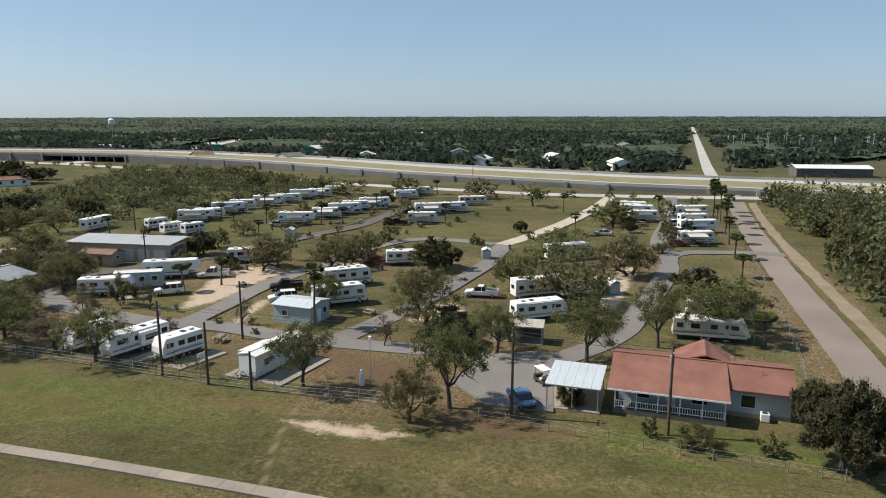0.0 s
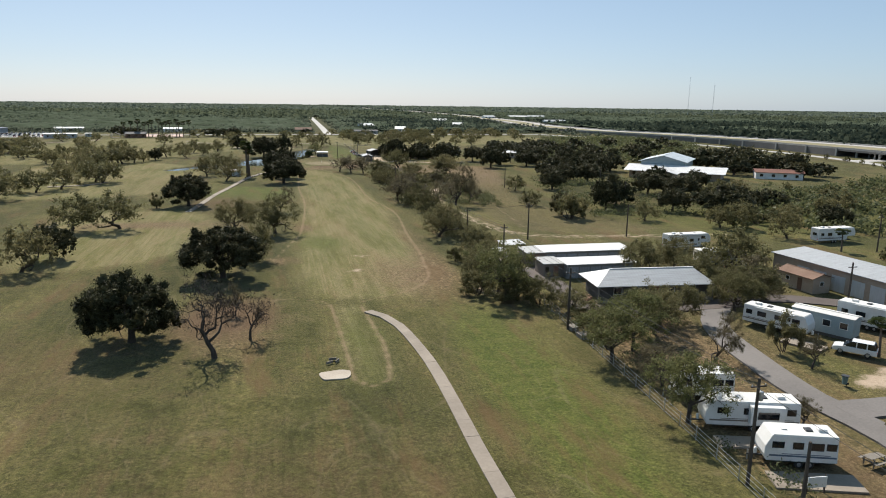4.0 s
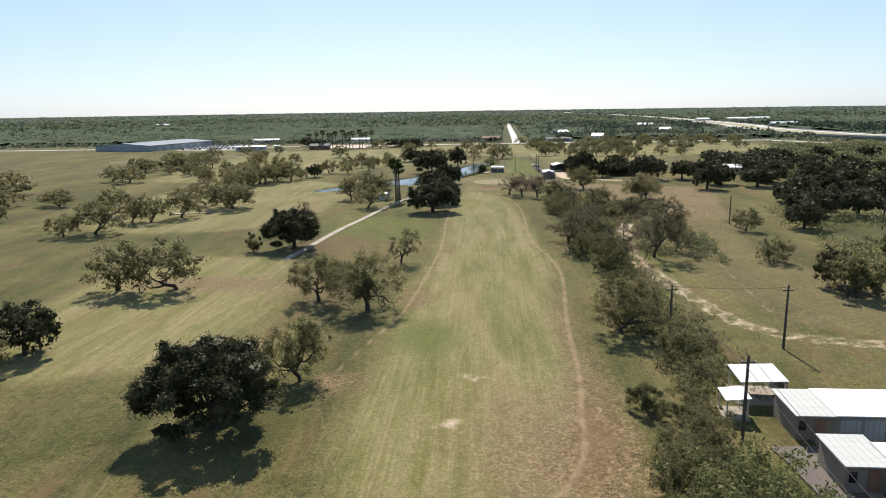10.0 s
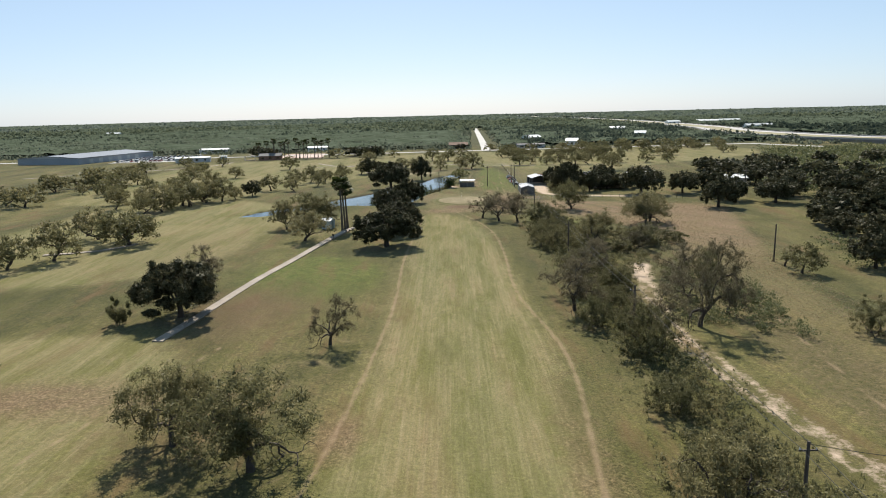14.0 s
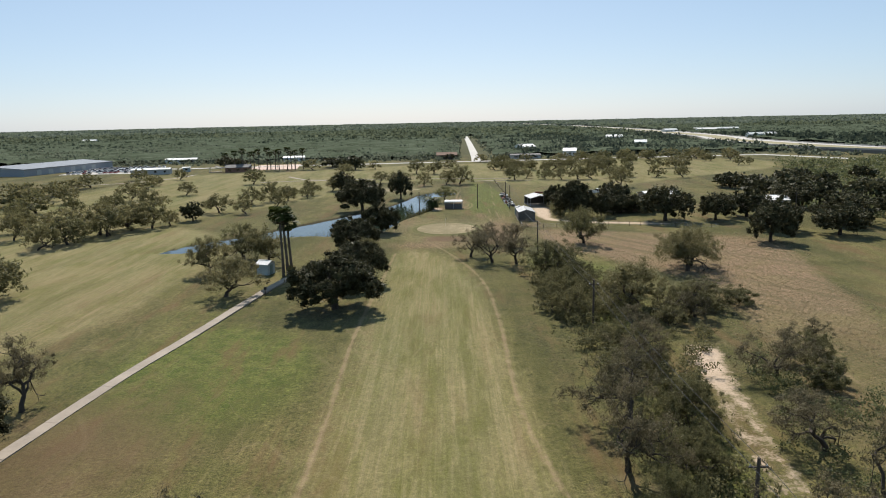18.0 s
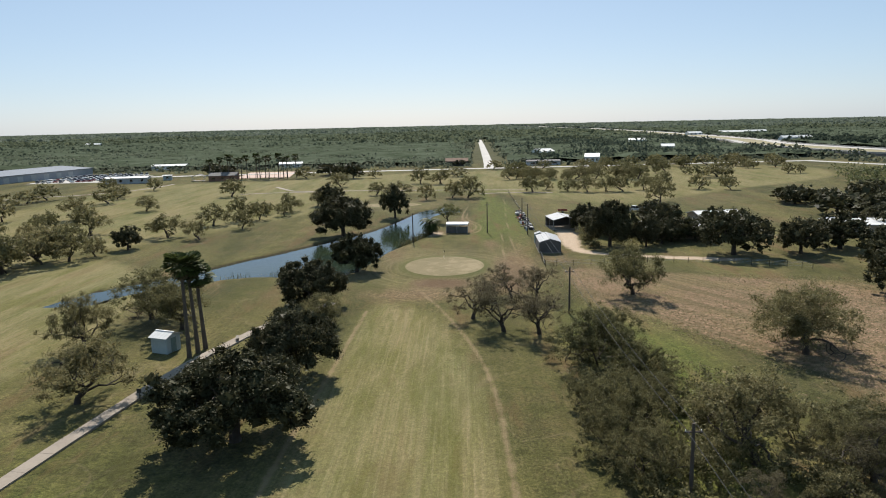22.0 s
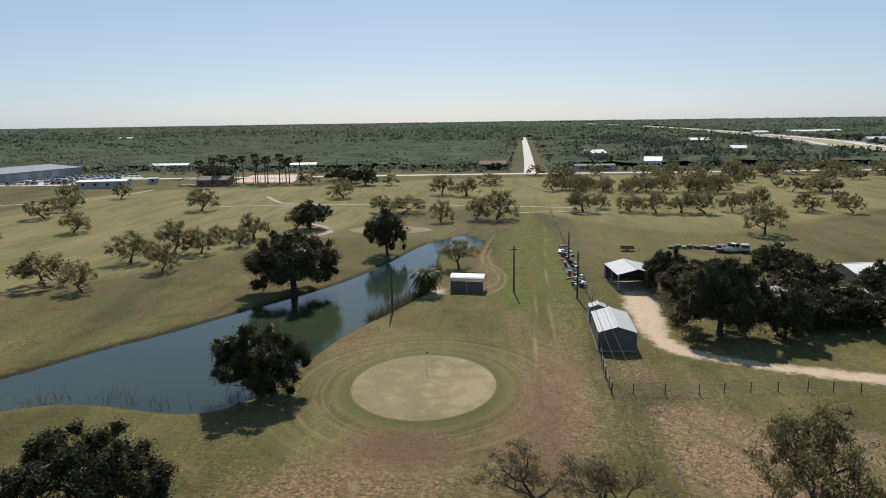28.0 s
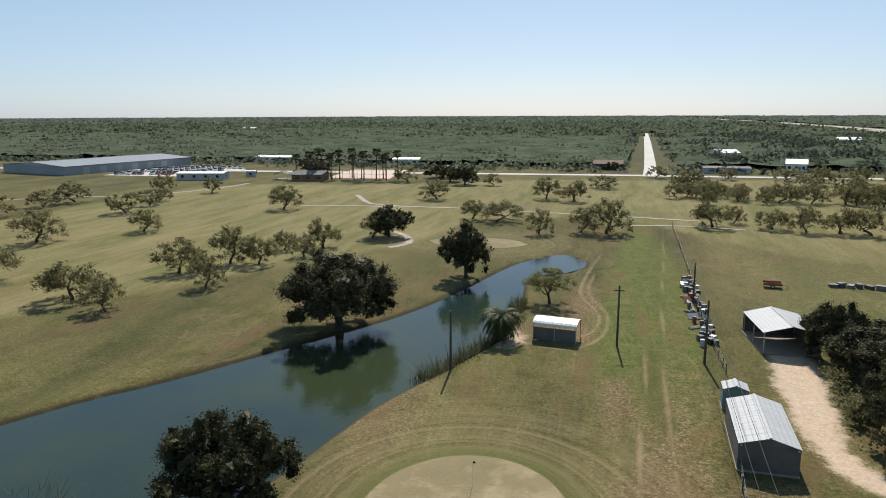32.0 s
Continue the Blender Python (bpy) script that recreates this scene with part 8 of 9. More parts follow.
def cable(a, b, sag, label="sagging black overhead cable"):
    ob = thing("overhead_cable", label, "cable", pose(*a), "overhead cables")
    pts = []
    for k in range(9):
        t = k / 8
        pts.append((Vector(b) - Vector(a)) * t + Vector((0, 0, -4 * sag * t * (1 - t))))
    part("strand", tube(bmesh.new(), pts, [0.022] * 9, 4), WIRE, ob)


for (x0, y0, h0, *_), (x1, y1, h1, *_) in zip(POLES, POLES[1:]):
    for off in (-0.55, 0.55):
        cable((x0 + off, y0, h0 - 0.5), (x1 + off, y1, h1 - 0.5), 0.012 * math.hypot(x1 - x0, y1 - y0))
cable((23.1, 239, 7.8), (24.3, 268, 6.3), 0.4)
cable((23.2, 11.3, 6.0), (35.1, 3.8, 7.8), 0.3)


def fence(points, label, post_h=1.3, gap=3.0, rails=(1.2, 0.75, 0.35), mat=None, r=0.045, rr=0.012, name="fence", rng=random.Random(3)):
    """Posts with wires or rails strung between them."""
    line = smooth_line(points, gap)
    ob = thing(name, label, "fence")
    for x, y in line:
        k = post_h * rng.uniform(0.93, 1.06)
        part("post", tube(bmesh.new(), [(x, y, -0.4), (x + rng.uniform(-0.05, 0.05), y, k)], [r, r * 0.9], 6), mat or GALV, ob)
    for z in rails:
        part("wire", tube(bmesh.new(), [(x, y, z) for x, y in line], [rr] * len(line), 4), GALV, ob)
    return ob


fence([(20.3, -40), (19.4, -55), (18.6, -70), (17.6, -88), (16.4, -104), (16.4, -114), (16.6, -126)], "wire fence on steel posts along the trailer park", 1.35, 3.0, (1.28, 0.85, 0.45, 0.1), None, 0.045, 0.018)
fence([(15.4, -134), (14.9, -141), (13.2, -153), (11.9, -166)], "low wire fence before the lawn of the house", 1.0, 2.6, (0.95, 0.5), GREY_WOOD, 0.05)
fence([(23.4, 214), (22.8, 206), (22.6, 198.2)], "wire fence on wooden posts by the barn", 1.25, 2.2, (1.15, 0.8, 0.4), POLE_WOOD, 0.07)
fence([(22.6, 198.2), (32, 198.4), (44, 200), (58, 198), (74, 192)], "wire fence on thin posts along the dry field", 1.2, 2.6, (1.15, 0.9, 0.6, 0.3), POLE_WOOD, 0.055)
fence([(25.2, 236), (24.6, 262), (25.4, 288), (25.6, 320), (25.8, 345)], "old fence with leaning posts along the lane", 1.2, 3.6, (1.1, 0.7), POLE_WOOD, 0.06)
fence([(30.5, -167), (46, -169), (80, -171), (118, -173)], "thin fence beside the long road", 1.2, 4.0, (1.1, 0.6), GALV, 0.04)


# ---- palms ----
def frond(bm, base, way, length, droop, rng, blades=9):
    """A feathered palm leaf: a drooping rib with narrow leaflets on both sides."""
    side = Vector(way).cross(Vector((0, 0, 1))).normalized()
    p, w = Vector(base), Vector(way).normalized()
    for k in range(blades):
        nxt = p + w * (length / blades)
        w = (w + Vector((0, 0, -droop))).normalized()
        s = length * 0.16 * math.sin(math.pi * (k + 1.2) / (blades + 2))
        for d in (-1, 1):
            tip = nxt + side * d * s + w * length * 0.07 + Vector((0, 0, -0.05 - 0.1 * rng.random()))
            bm.faces.new([bm.verts.new(p), bm.verts.new(nxt), bm.verts.new(tip)])
        p = nxt


def fan(bm, base, way, length, rng, spread=0.55):
    """A fan palm leaf: a stalk and a pleated half disc of blades."""
    w = Vector(way).normalized()
    side = w.cross(Vector((0.1, 0.2, 1))).normalized()
    up = side.cross(w)
    mid = Vector(base) + w * length * 0.5
    tube(bm, [base, mid], [0.03, 0.02], 3)
    for k in range(9):
        a, b = (k - 4.5) / 4.5 * 1.3, (k - 3.7) / 4.5 * 1.3
        p = mid + (w * math.cos(a) + side * math.sin(a)) * length * spread + up * (0.06 * (k % 2)) + Vector((0, 0, -0.12 * rng.random() * length))
        q = mid + (w * math.cos(b) + side * math.sin(b)) * length * spread + Vector((0, 0, -0.12 * rng.random() * length))
        bm.faces.new([bm.verts.new(mid), bm.verts.new(p), bm.verts.new(q)])


def fan_palm_meshes(seed):
    rng = random.Random(seed)
    bm = bmesh.new()
    tube(bm, [(0, 0, -0.3), (0.1, 0, 3), (0.25, 0.05, 7), (0.3, 0.1, 10)], [0.26, 0.19, 0.16, 0.17], 8)
    trunk = finish(bm, "trunk", PALM_BARK)
    bm = bmesh.new()
    for k in range(46):
        a, e = k * 2.4, rng.uniform(-0.9, 1.2)
        fan(bm, (0.3, 0.1, 9.9 + 0.25 * rng.random()), (math.cos(a), math.sin(a), e), 1.5 + 0.4 * rng.random(), rng)
    crown = finish(bm, "crown", PALM_LEAF)
    bm = bmesh.new()
    for k in range(22):
        a = k * 2.4
        fan(bm, (0.3, 0.1, 9.6), (math.cos(a) * 0.45, math.sin(a) * 0.45, -1), 1.3, rng, 0.4)
    return trunk, crown, finish(bm, "dead_skirt", DRY_LEAF)


FANS = [fan_palm_meshes(s) for s in (61, 62, 63)]


def fan_palm(x, y, h, label="tall fan palm with a thin trunk", s=None, group="fan palms"):
    trunk, crown, skirt = FANS[int(abs(x * 7 + y * 3)) % 3]
    k = s or 1.0
    ob = thing("fan_palm", label, "palm", pose(x, y, 0, 0, 0, (x * 53 + y * 17) % 360) @ Matrix.Diagonal((k, k, h / 11.0, 1)), group)
    part("trunk", trunk, None, ob)
    part("crown", crown, None, ob)
    part("dead_fronds", skirt, None, ob)


for x, y, h in ((-30.9, 144.8, 13.6), (-30.4, 146.6, 13.0), (-30.0, 148.3, 11.2)):
    fan_palm(x, y, h, "tall fan palm in a trio beside the hut", 1.35)
fan_palm(38.8, -104.6, 9.0, "fan palm standing in front of the pale blue cabin", 0.9)
for x, y, h in ((154.7, -169.2, 10.2), (169.6, -170.9, 10.1), (158.5, -171.8, 9.9), (147.4, -172, 8.8), (122.6, -169.8, 6.3), (105.2, -168.9, 5.2), (87.1, -167.9, 4.2), (47.1, -165.5, 4.2), (136, -170.5, 8), (178, -172, 10)):
    fan_palm(x, y, h, "fan palm in the row along the long road", 0.95)
for k in range(15):
    fan_palm(-136 + k * 3.3 + (k % 3) * 0.8, 449 + (k * 7 % 5) * 2.6, 11.5 + (k * 5 % 4) * 0.8, "tall fan palm in a distant row", 1.3)
for x, y in ((52, -73.5), (73, -80), (100, -60), (123, -49), (128, -70), (112, -46), (96, -20)):
    fan_palm(x, y, 4.6, "young fan palm on the park lawn", 0.85)


def date_palm():
    rng = random.Random(66)
    ob = thing("date_palm", "short bushy date palm with drooping feather fronds", "palm", pose(-2.6, 241.6, -0.1))
    part("trunk", tube(bmesh.new(), [(0, 0, -0.4), (0, 0, 1.6), (0, 0, 3.2)], [0.5, 0.42, 0.45], 9), PALM_BARK, ob)
    bm = bmesh.new()
    for k in range(70):
        a, e = k * 2.4, rng.uniform(-0.35, 1.5)
        frond(bm, (0, 0, 3.1 + 0.3 * rng.random()), (math.cos(a), math.sin(a), e), rng.uniform(3.0, 3.9), 0.22, rng)
    part("crown", bm, PALM_LEAF, ob)
    bm = bmesh.new()
    for k in range(26):
        a = k * 2.4
        frond(bm, (0, 0, 2.8), (math.cos(a), math.sin(a), -0.5), 2.6, 0.2, rng, 6)
    part("dead_fronds", bm, DRY_LEAF, ob)


date_palm()


# ---- reeds, weeds ----
def tufts(name, spots, blades, h, w, material, label, category, seed):
    rng = np.random.default_rng(seed)
    P = np.repeat(np.asarray(spots, float), blades, 0)
    n = len(P)
    a, lean = rng.random(n) * 2 * math.pi, rng.random(n) * 1.3
    hh = h * rng.uniform(0.5, 1.3, n)
    base = np.column_stack([P[:, :2] + rng.normal(size=(n, 2)) * w * 1.6, P[:, 2]])
    side = np.column_stack([-np.sin(a), np.cos(a), np.zeros(n)]) * w
    tip = base + np.column_stack([np.cos(a) * lean * hh, np.sin(a) * lean * hh, hh])
    v = np.stack([base - side, base + side, tip], 1).reshape(-1, 3)
    me = from_arrays(name, v, np.arange(3 * n).reshape(-1, 3))
    me.materials.append(material)
    tagged(new(name, me), label, category, kind="stuff")


rng8 = np.random.default_rng(81)
edge = POND[(POND[:, 0] > -10) & (POND[:, 1] < 262) & (POND[:, 1] > 226)]
bank = np.repeat(edge, 22, 0) + rng8.normal(size=(len(edge) * 22, 2)) * 0.75
tufts("reeds", np.column_stack([bank, np.full(len(bank), -0.6)]), 3, 1.7, 0.05, REED_LEAF, "brown-green reeds on the pond bank", "reeds", 82)
edge = POND[(POND[:, 1] < 197) & (POND[:, 0] > -44)]
few = edge[rng8.integers(0, len(edge), 40)] + rng8.normal(size=(40, 2)) * 0.8 + (0, 1.2)
tufts("reeds", np.column_stack([few, np.full(40, -0.8)]), 5, 1.5, 0.04, REED_LEAF, "a few reeds standing in shallow water", "reeds", 83)
spot = rng8.uniform((22, 0), (84, 200), (26000, 2))
inside = np.min([to_shape(spot, s) for s in FIELDS], axis=0) < 0
spot = spot[inside & (spot[:, 1] > 60)][:9000]
tufts("dry_weeds", np.column_stack([spot, np.full(len(spot), -0.08)]), 5, 0.15, 0.055, WEED_LEAF, "dry straw-coloured weeds over the rough field", "weeds", 84)
strip = np.column_stack([rng8.normal(23.5, 2.6, 5000), rng8.uniform(-12, 150, 5000)])
tufts("rough_grass", np.column_stack([strip, np.full(5000, -0.08)]), 7, 0.35, 0.05, SHRUB_LEAF, "rank green grass below the brush line", "grass", 85)


# ---- small things ----
def blob_mesh(bm, x, y, z, rx, ry, rz, seed):
    r = bmesh.ops.create_icosphere(bm, subdivisions=2, radius=1.0)
    for v in r["verts"]:
        k = 1 + 0.25 * noise.noise(v.co * 1.7 + Vector((seed, 0, 0)))
        v.co = Vector((x + v.co.x * rx * k, y + v.co.y * ry * k, z + v.co.z * rz * k))


def scrap_heap():
    """A line of scrap along the lane: each piece a thing of its own."""
    rng = random.Random(91)
    kinds = (("metal_scrap", "bent grey sheet panel leaning in the scrap row"), ("oil_drum", "old steel drum in the scrap row"), ("timber_stack", "loose boards in the scrap row"), ("scrap_box", "battered appliance box in the scrap row"))
    for k in range(62):
        x, y = 24.2 + rng.uniform(-0.9, 1.5), 246 + k * 0.63 + rng.uniform(-0.4, 0.4)
        nm, lab = rng.choice(kinds)
        ob = thing(nm, lab, "scrap", pose(x, y, 0, 0, 0, rng.uniform(0, 180)), "scrap row")
        mt = rng.choice((JUNK_GREY, JUNK_GREY, JUNK_GREY, DARK_TRIM, DARK_WALL, RED_RUST, GALV, GREY_WALL))
        if nm == "oil_drum":
            part("drum", tube(bmesh.new(), [(0, 0, -0.05), (0, 0, 0.3), (0, 0, 0.31), (0, 0, 0.88)], [0.29, 0.29, 0.31, 0.29], 12), mt, ob)
        elif nm == "timber_stack":
            for j in range(5):
                part("board", boxes((-1.1 + rng.uniform(0, 0.3), 1.1, -0.3 + j * 0.13, -0.2 + j * 0.13, -0.02, 0.1 + 0.05 * (j % 3))), GREY_WOOD, ob)
        elif nm == "scrap_box":
            part("case", boxes((-0.4, 0.4, -0.35, 0.35, -0.03, rng.uniform(0.5, 1.0), 0.03)), mt, ob)
            part("lid", boxes((-0.36, 0.36, -0.38, -0.35, 0.1, 0.45)), DARK_TRIM, ob)
        else:
            part("sheet", slab(bmesh.new(), [(-0.8, -0.3, 0.05), (0.8, -0.3, 0.05), (0.8, 0.5, 0.75), (-0.8, 0.5, 0.75)], 0.06), mt, ob)
            part("prop", boxes((-0.05, 0.05, 0.42, 0.5, -0.05, 0.68)), GREY_WOOD, ob)
    for k, (x, y) in enumerate(((49, 284.1), (50.4, 284.6), (51.8, 284.2), (53.2, 284.6), (54.8, 284.4), (56.4, 283.8), (57.8, 283.4))):
        ob = thing("scrap_box", "dark and pale discarded boxes in the far grass", "scrap", pose(x, y, 0, 0, 0, k * 31), "far scrap")
        part("case", boxes((-0.7, 0.7, -0.45, 0.45, -0.05, 0.5 + 0.2 * (k % 2), 0.04)), GREY_WOOD if k % 3 == 2 else DARK_WALL, ob)
        part("lid", boxes((-0.74, 0.74, -0.5, 0.5, 0.5 + 0.2 * (k % 2), 0.57 + 0.2 * (k % 2))), JUNK_GREY, ob)


scrap_heap()


def flatbed():
    ob = thing("utility_trailer", "small rusty red utility trailer in the grass", "trailer", pose(38.6, 281.3, 0, 0, 0, -6))
    part("deck", boxes((-1.5, 1.5, -0.9, 0.9, 0.5, 0.62)), RED_RUST, ob)
    for y in (-0.9, 0.84):
        part("side_board", boxes((-1.5, 1.5, y, y + 0.06, 0.62, 1.0)), RED_RUST, ob)
    wheel(ob, 0, -1.0, 0.33, 0.2)
    wheel(ob, 0, 1.0, 0.33, 0.2)
    part("drawbar", boxes((1.5, 2.6, -0.05, 0.05, 0.42, 0.52)), DARK_TRIM, ob)
    part("jockey_stand", boxes((2.4, 2.48, -0.04, 0.04, -0.03, 0.45)), GALV, ob)


flatbed()

tee = thing("tee_pad", "pale sandy tee pad worn bare in the grass", "pad", pose(-12.9, -66.3, 0, 0, 0, 4))
bm = bmesh.new()
prism(bm, [((1.7 + 0.1 * math.sin(3 * a)) * abs(math.cos(a)) ** 0.6 * math.copysign(1, math.cos(a)), (1.25 + 0.08 * math.cos(5 * a)) * abs(math.sin(a)) ** 0.6 * math.copysign(1, math.sin(a))) for a in np.linspace(0, 2 * math.pi, 29)[:-1]], -0.2, 0.02)
part("pad", bm, CALICHE, tee)
for k, (x, y) in enumerate(((-12.9, -61.8), (-13.3, -62.8), (-12.4, -62.4))):
    ob = thing("tee_marker", "small weathered wooden tee marker bench piece", "marker", pose(x, y, 0, 0, 0, 30 * k))
    part("board", boxes((-0.45, 0.45, -0.05, 0.05, -0.02, 0.28)), GREY_WOOD, ob)

flag = thing("flag_stick", "thin flag stick in the hole of the green", "flag stick", pose(1.6, 203.6, 0.48))
part("pole", tube(bmesh.new(), [(0, 0, -0.2), (0, 0, 2.1)], [0.02, 0.015], 6), WHITE_PAINT, flag)
part("flag", slab(bmesh.new(), [(0, 0, 2.1), (0.24, 0.04, 2.07), (0.24, 0.04, 1.93), (0, 0, 1.9)], 0.01), DARK_TRIM, flag)
sign = thing("sign_post", "small dark sign post beside the cart path", "sign", pose(-30.9, 130.4, 0, 0, 0, 10))
part("post", boxes((-0.05, 0.05, -0.05, 0.05, -0.3, 1.3)), POLE_WOOD, sign)
part("board", boxes((-0.25, 0.25, -0.07, -0.05, 0.8, 1.3)), DARK_TRIM, sign)
for k, (x, y) in enumerate(((-29.0, 141.5), (-28.0, 144.0), (-26.6, 151.5))):
    ob = thing("bench", "low weathered wooden bench by the palms", "bench", pose(x, y, 0, 0, 0, 60 + 25 * k), "benches")
    part("seat", boxes((-0.8, 0.8, -0.2, 0.2, 0.42, 0.48)), GREY_WOOD, ob)
    for u in (-0.6, 0.6):
        part("leg", boxes((u - 0.06, u + 0.06, -0.16, 0.16, -0.1, 0.42)), CONCRETE, ob)

lamp = thing("yard_lamp", "thin yard lamp pole with a white head", "lamp", pose(20.9, -120.3, 0))
part("pole", tube(bmesh.new(), [(0, 0, -0.3), (0, 0, 5.3)], [0.05, 0.04], 7), GALV, lamp)
part("head", boxes((-0.16, 0.16, -0.16, 0.16, 5.3, 5.75, 0.03)), WHITE_PAINT, lamp)
bm = bmesh.new()
tube(bm, [(0, 0, -0.1), (0, 0, 0.25), (0, 0, 0.9), (0.02, 0, 1.25), (0, 0, 1.4), (0, 0, 1.62), (0, 0, 1.78)], [0.34, 0.32, 0.27, 0.26, 0.13, 0.16, 0.06], 12)
tagged(part("statue", bm, STATUE), "white plaster garden statue on bare ground", "statue").matrix_basis = pose(20.9, -119.2, 0)
for x, y, t in ((19.4, -56.6, 4), (19.3, -60, 4)):
    ob = thing("wooden_crate", "low weathered crate against the fence", "crate", pose(x, y, 0, 0, 0, t))
    part("box", boxes((-0.5, 0.5, -0.8, 0.8, -0.05, 0.4, 0.02)), GREY_WOOD, ob)
    part("lid", boxes((-0.53, 0.53, -0.83, 0.83, 0.4, 0.46)), GREY_WOOD, ob)
sign2 = thing("notice_board", "white notice board on posts by the trailer pad", "sign", pose(21.8, -97.8, 0, 0, 0, -5))
part("board", boxes((-0.8, 0.8, -0.04, 0.04, 0.5, 1.4)), WHITE_PAINT, sign2)
for u in (-0.75, 0.75):
    part("post", boxes((u - 0.05, u + 0.05, 0.05, 0.15, -0.3, 1.5)), POLE_WOOD, sign2)
for x, y in ((44, -128.5), (90, -112)):
    ob = thing("umbrella", "small folded red garden umbrella", "umbrella", pose(x, y, 0))
    part("pole", tube(bmesh.new(), [(0, 0, -0.2), (0, 0, 2.2)], [0.03, 0.03], 6), GALV, ob)
    part("canopy", tube(bmesh.new(), [(0, 0, 1.0), (0, 0, 1.5), (0, 0, 2.25)], [0.28, 0.2, 0.05], 8), RED_PLASTIC, ob)

# far marks: masts, the substation, highway signs, the water tower
for x, y, h in ((915, 1331, 95), (960, 1301, 80)):
    ob = thing("radio_mast", "thin far radio mast", "mast", pose(x, y, 0))
    for u, v in ((-0.8, -0.5), (0.8, -0.5), (0, 0.9)):
        part("leg", tube(bmesh.new(), [(u, v, -1), (u * 0.7, v * 0.7, h)], [0.16, 0.12], 4), GALV, ob)
ob = thing("water_tower", "far pale water tower", "tower", pose(638, 445, 0))
part("tank", tube(bmesh.new(), [(0, 0, 17), (0, 0, 18.5), (0, 0, 23), (0, 0, 25)], [1.2, 3.6, 3.6, 0.6], 14), WHITE_PAINT, ob)
for u, v in ((-2.4, -2.4), (2.4, -2.4), (-2.4, 2.4), (2.4, 2.4)):
    part("leg", tube(bmesh.new(), [(u, v, -1), (u, v, 18.6)], [0.25, 0.22], 6), GALV, ob)
sub_rng = random.Random(14)
for k in range(26):
    ob = thing("substation_pole", "slim grey steel substation pole", "pole", pose(545 + sub_rng.uniform(0, 110), -215 - sub_rng.uniform(0, 150), 0, 0, 0, 8), "substation")
    h = sub_rng.uniform(8, 15)
    part("post", tube(bmesh.new(), [(0, 0, -1), (0, 0, h)], [0.3, 0.2], 6), GALV, ob)
    part("crossarm", boxes((-2.2, 2.2, -0.12, 0.12, h - 1.2, h - 0.9)), GALV, ob)
for x, y in ((268, 20), (286, 88)):
    ob = thing("road_sign", "green highway sign on two posts", "sign", pose(x + 22, y, 7.3, 0, 0, -70))
    part("board", boxes((-2.6, 2.6, -0.06, 0.06, 3.0, 5.2)), SIGN_GREEN, ob)
    for u in (-2, 2):
        part("post", boxes((u - 0.08, u + 0.08, 0.07, 0.23, -0.6, 5.2)), GALV, ob)


# ---- far sports court with a tall fence ----
court = thing("sports_court", "pinkish tan sports court behind tall fence posts", "court", pose(-112, 478, 0, 0, 0, 0))
part("surface", prism(bmesh.new(), [(-12, -22), (19, -20), (12, 30), (-18, 28)], -0.2, 0.06), surface("pink_court_clay", (0.36, 0.25, 0.20), (0.46, 0.34, 0.28), 0.95, 0.1, 1.0), court)
for k in range(9):
    part("fence_post", tube(bmesh.new(), [(-11 + k * 3.6, -22 + k * 0.22, -0.3), (-11 + k * 3.6, -22 + k * 0.22, 4.2)], [0.09, 0.08], 6), DARK_TRIM, court)
for zz in (0.2, 2.1, 4.1):
    part("fence_rail", tube(bmesh.new(), [(-11, -22, zz), (17.8, -20.2, zz)], [0.05, 0.05], 4), DARK_TRIM, court)


# ---- clutter between the trailers ----
def picnic_table():
    ob = thing("picnic_table", "weathered wooden picnic table on the park lawn", "table", pose(0, 0, 0), "picnic tables")
    for k in range(4):
        part("plank", boxes((-0.9, 0.9, -0.36 + k * 0.185, -0.19 + k * 0.185, 0.72, 0.76)), GREY_WOOD, ob)
    for s in (-1, 1):
        part("bench", boxes((-0.9, 0.9, s * 0.72 - 0.13, s * 0.72 + 0.13, 0.42, 0.46)), GREY_WOOD, ob)
        part("leg_frame", boxes((s * 0.65 - 0.04, s * 0.65 + 0.04, -0.8, 0.8, 0.34, 0.42), (s * 0.65 - 0.04, s * 0.65 + 0.04, -0.5, -0.4, -0.05, 0.72), (s * 0.65 - 0.04, s * 0.65 + 0.04, 0.4, 0.5, -0.05, 0.72)), GREY_WOOD, ob)
    return ob


def bin_thing(label, material):
    ob = thing("wheeled_bin", label, "bin", pose(0, 0, 0), "bins by the trailers")
    part("body", tube(bmesh.new(), [(0, 0, 0.05), (0, 0, 0.95)], [0.26, 0.33], 8), material, ob)
    part("lid", boxes((-0.35, 0.35, -0.36, 0.36, 0.95, 1.02, 0.02)), DARK_TRIM, ob)
    for s in (-1, 1):
        part("wheel", tube(bmesh.new(), [(s * 0.2, -0.3, 0.1), (s * 0.28, -0.3, 0.1)], [0.1, 0.1], 8), TYRE, ob)
    return ob


def storage_box():
    ob = thing("garden_shed", "small white garden shed between trailers", "shed", pose(0, 0, 0), "garden sheds")
    part("body", boxes((-1.2, 1.2, -0.9, 0.9, -0.05, 1.9, 0.02)), GREY_WALL, ob)
    gable_roof(ob, -1.3, 1.3, -1.0, 1.0, 1.9, 0.4, WHITE_METAL, "x", 0.05)
    door = part("door", boxes((-0.4, 0.4, -0.94, -0.9, 0.05, 1.75)), WHITE_PAINT, ob)
    part("handle", boxes((0.25, 0.3, -0.98, -0.94, 0.85, 0.98)), GALV, door)
    return ob


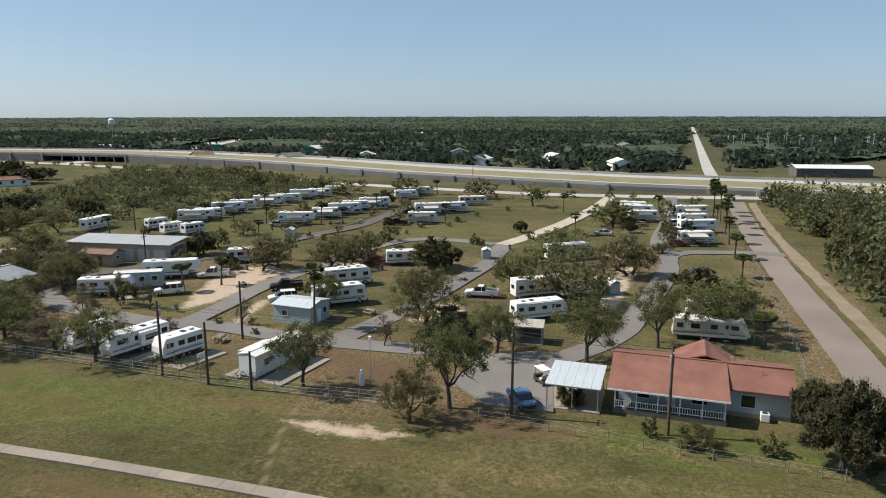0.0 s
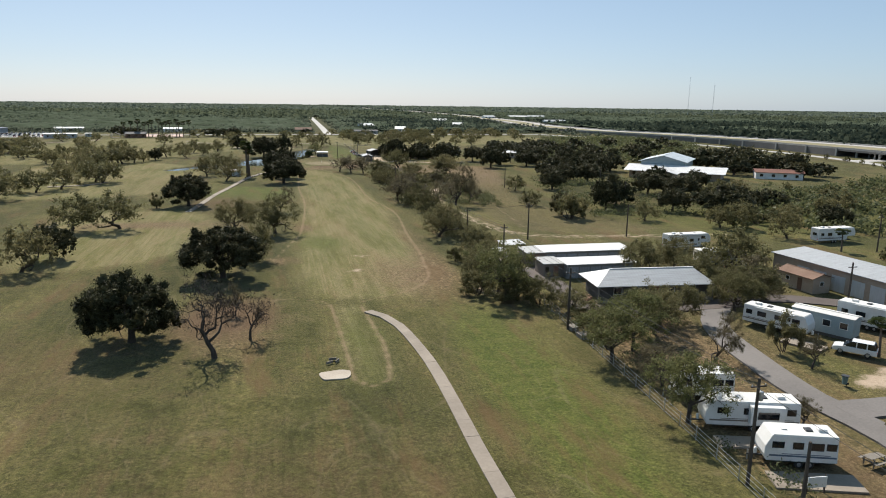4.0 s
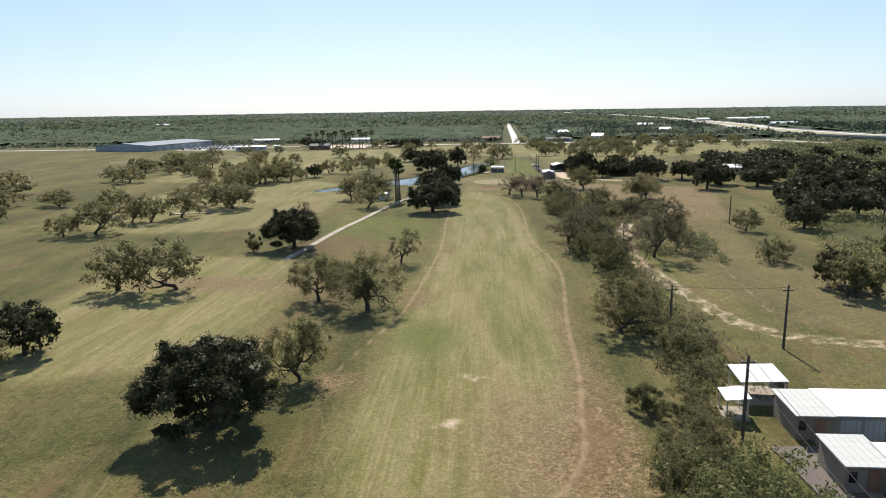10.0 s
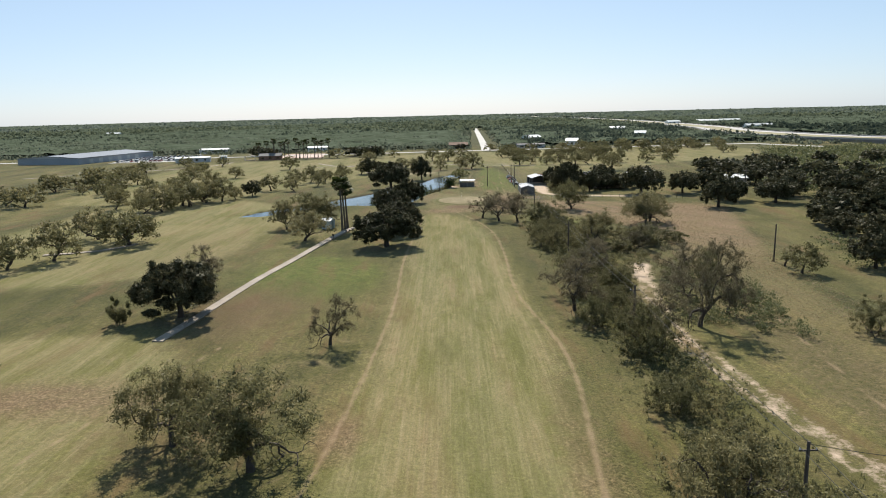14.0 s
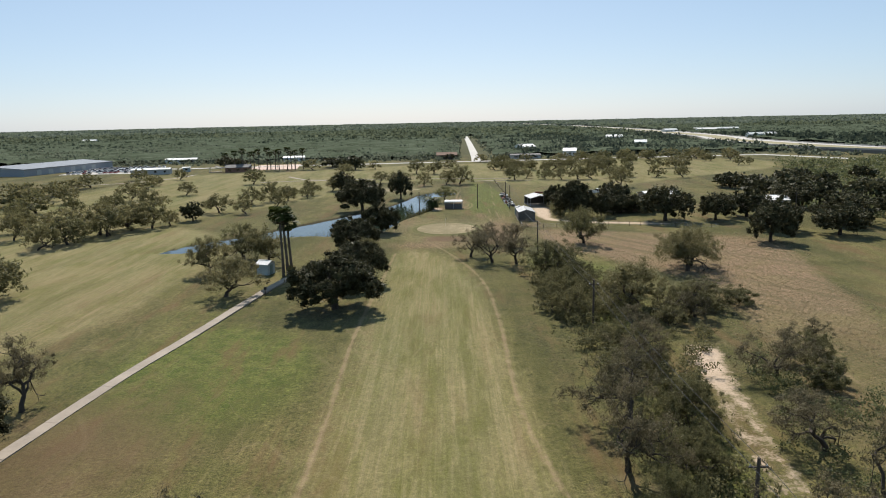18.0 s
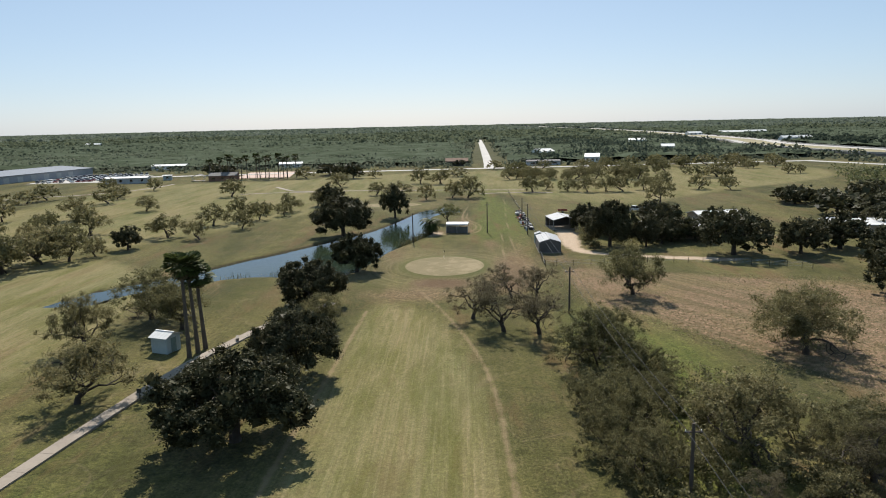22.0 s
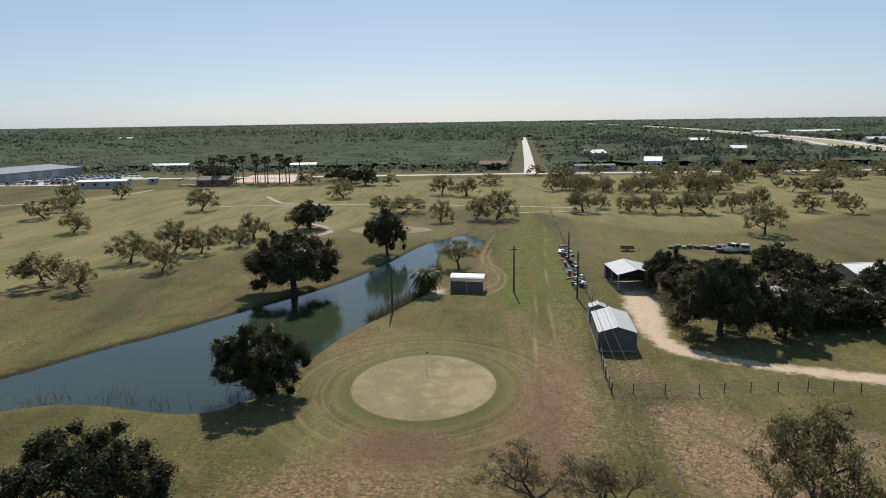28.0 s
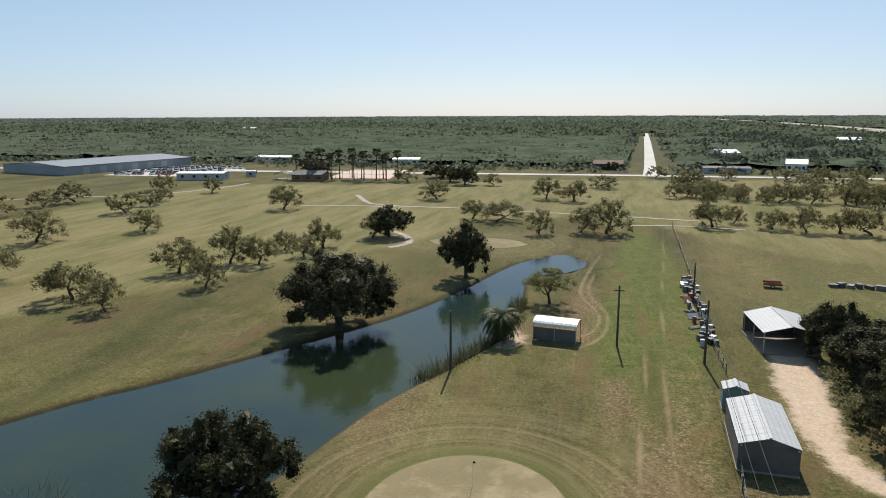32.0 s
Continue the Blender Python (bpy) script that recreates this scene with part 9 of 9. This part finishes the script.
place(picnic_table(), [(58, -99, 20), (47, -110, 70), (30, -95, 10), (72, -118, 40), (90, -93, 15), (104, -74, 80), (118, -60, 10), (66, -64, 50), (131, -74, 30), (98, -143, 60), (81, -137, 20), (140, -92, 0)])
place(bin_thing("dark green wheeled bin beside a trailer", GREEN_WALL), [(55.5, -101, 0), (41, -80, 30), (69, -75.5, 60), (88, -87, 10), (60, -131, 40), (103, -121.5, 15), (121, -123, 70), (37, -127, 20)])
place(bin_thing("grey plastic drum bin beside a trailer", JUNK_GREY), [(48, -97, 0), (76, -101, 30), (95, -70, 60), (112, -57, 10), (133, -62, 0), (84, -143, 50), (26.5, -93.5, 20)])
place(storage_box(), [(75, -69.5, 25), (105, -66, 10), (126, -55, -65), (92, -118.5, 15), (70, -145, 35), (139, -60, -65)])


def awning(label, material):
    """A sheet awning on four thin legs beside a trailer."""
    ob = thing("awning", label, "awning", pose(0, 0, 0), "awnings beside trailers")
    part("canopy", slab(bmesh.new(), [(-2.2, -1.2, 2.2), (2.2, -1.2, 2.2), (2.2, 1.2, 2.6), (-2.2, 1.2, 2.6)], 0.05), material, ob)
    for u in (-2.1, 2.1):
        part("leg", boxes((u - 0.04, u + 0.04, -1.14, -1.06, -0.05, 2.16)), GALV, ob)
        part("leg", boxes((u - 0.04, u + 0.04, 1.06, 1.14, -0.05, 2.54)), GALV, ob)
    part("mat", boxes((-2.1, 2.1, -1.1, 1.1, -0.02, 0.03)), DARK_WALL, ob)
    return ob


far_lots = [(121, -28), (127.5, -28), (138, -27.5), (148, -26.5), (157.5, -30.5), (167, -33), (177, -33.5), (185, -36), (195, -38), (124, -58), (137, -61), (145.5, -63), (154.5, -63), (161, -67),
            (188, -68.5), (199, -70.5), (152.5, -88.5), (159, -94), (135.5, -91), (121.6, -162.5), (137.5, -164), (151.5, -164), (166, -164.5), (155, -151), (163.5, -149), (174.5, -148)]
lot = random.Random(44)
shades = [awning("dark grey awning beside a white trailer", DARK_WALL), awning("pale cloth awning beside a white trailer", BEIGE_GRP), awning("blue-grey awning beside a white trailer", BLUE_STRIPE)]
seats = [[], [], []]
drives = {"black": [], "silver": [], "white": [], "red": [], "blue": []}
for k, (x, y) in enumerate(far_lots):
    turn = -62 if y > -140 else -75
    c, d = math.cos(radians(turn)), math.sin(radians(turn))
    seats[k % 3].append((x - d * 2.7 * -1 - c * 0.6, y - c * 2.7 - d * 0.6, turn))
    if k % 2:
        drives[lot.choice(("black", "silver", "white", "red", "blue", "black"))].append((x + d * 3.1 - c * 5.2, y - c * 3.1 - d * 5.2, turn + lot.uniform(-12, 12)))
    tall = lot.uniform(3.4, 5.4)
    tree(("ash_tree", "mesquite_tree", "oak_tree")[k % 3], x - c * 7.0 + lot.uniform(-1, 1), y - d * 7.0 + lot.uniform(-1, 1), tall, tall * lot.uniform(0.9, 1.3), "small shade tree between the trailer rows", "shade trees among the trailers")
    if k % 3 == 0:
        fan_palm(x + c * 7.5, y + d * 7.5 + 1, lot.uniform(4.5, 6.0), "young fan palm between the trailer rows", 0.9)
for ob, spots in zip(shades, seats):
    place(ob, spots)
for colour, spots in drives.items():
    if spots:
        place(car(colour + " car parked between the trailer rows", colour, "sedan" if colour in ("silver", "red") else "suv", far=True), spots)
# trees, palms and bushes along the park lanes
lane_rng = random.Random(51)
for line, off, gap in (([(82, -63.5), (110, -71.5), (125, -76.5), (153, -77.5), (180, -80.5)], 4.5, 9.0), ([(46, -85.6), (60, -85.2), (80, -88.2), (100, -91.8)], 5.0, 11.0),
                       ([(112, -122), (128, -127), (150, -132), (178, -137)], 5.0, 12.0), ([(112, -156), (119, -154), (150, -157), (190, -160)], 4.5, 11.0)):
    for k, p in enumerate(smooth_line(line, gap)[1:-1]):
        for side in (-1, 1):
            if lane_rng.random() < 0.25:
                continue
            x, y = p[0] + lane_rng.uniform(-3, 3), p[1] + side * (off + lane_rng.uniform(0, 5))
            kind = lane_rng.choice(("ash_tree", "mesquite_tree", "shrub", "shrub", "palm", "oak_tree"))
            tall = lane_rng.uniform(2.8, 5.2)
            if kind == "palm":
                fan_palm(x, y, tall + 1.0, "young fan palm beside a park lane", 0.85)
            elif kind == "shrub":
                tree("shrub", x, y, tall * 0.45, tall * 0.55, "small rounded green bush on the park lawn", "bushes on the park lawn")
            else:
                tree(kind, x, y, tall, tall * 1.2, "small shade tree beside a park lane", "shade trees among the trailers")
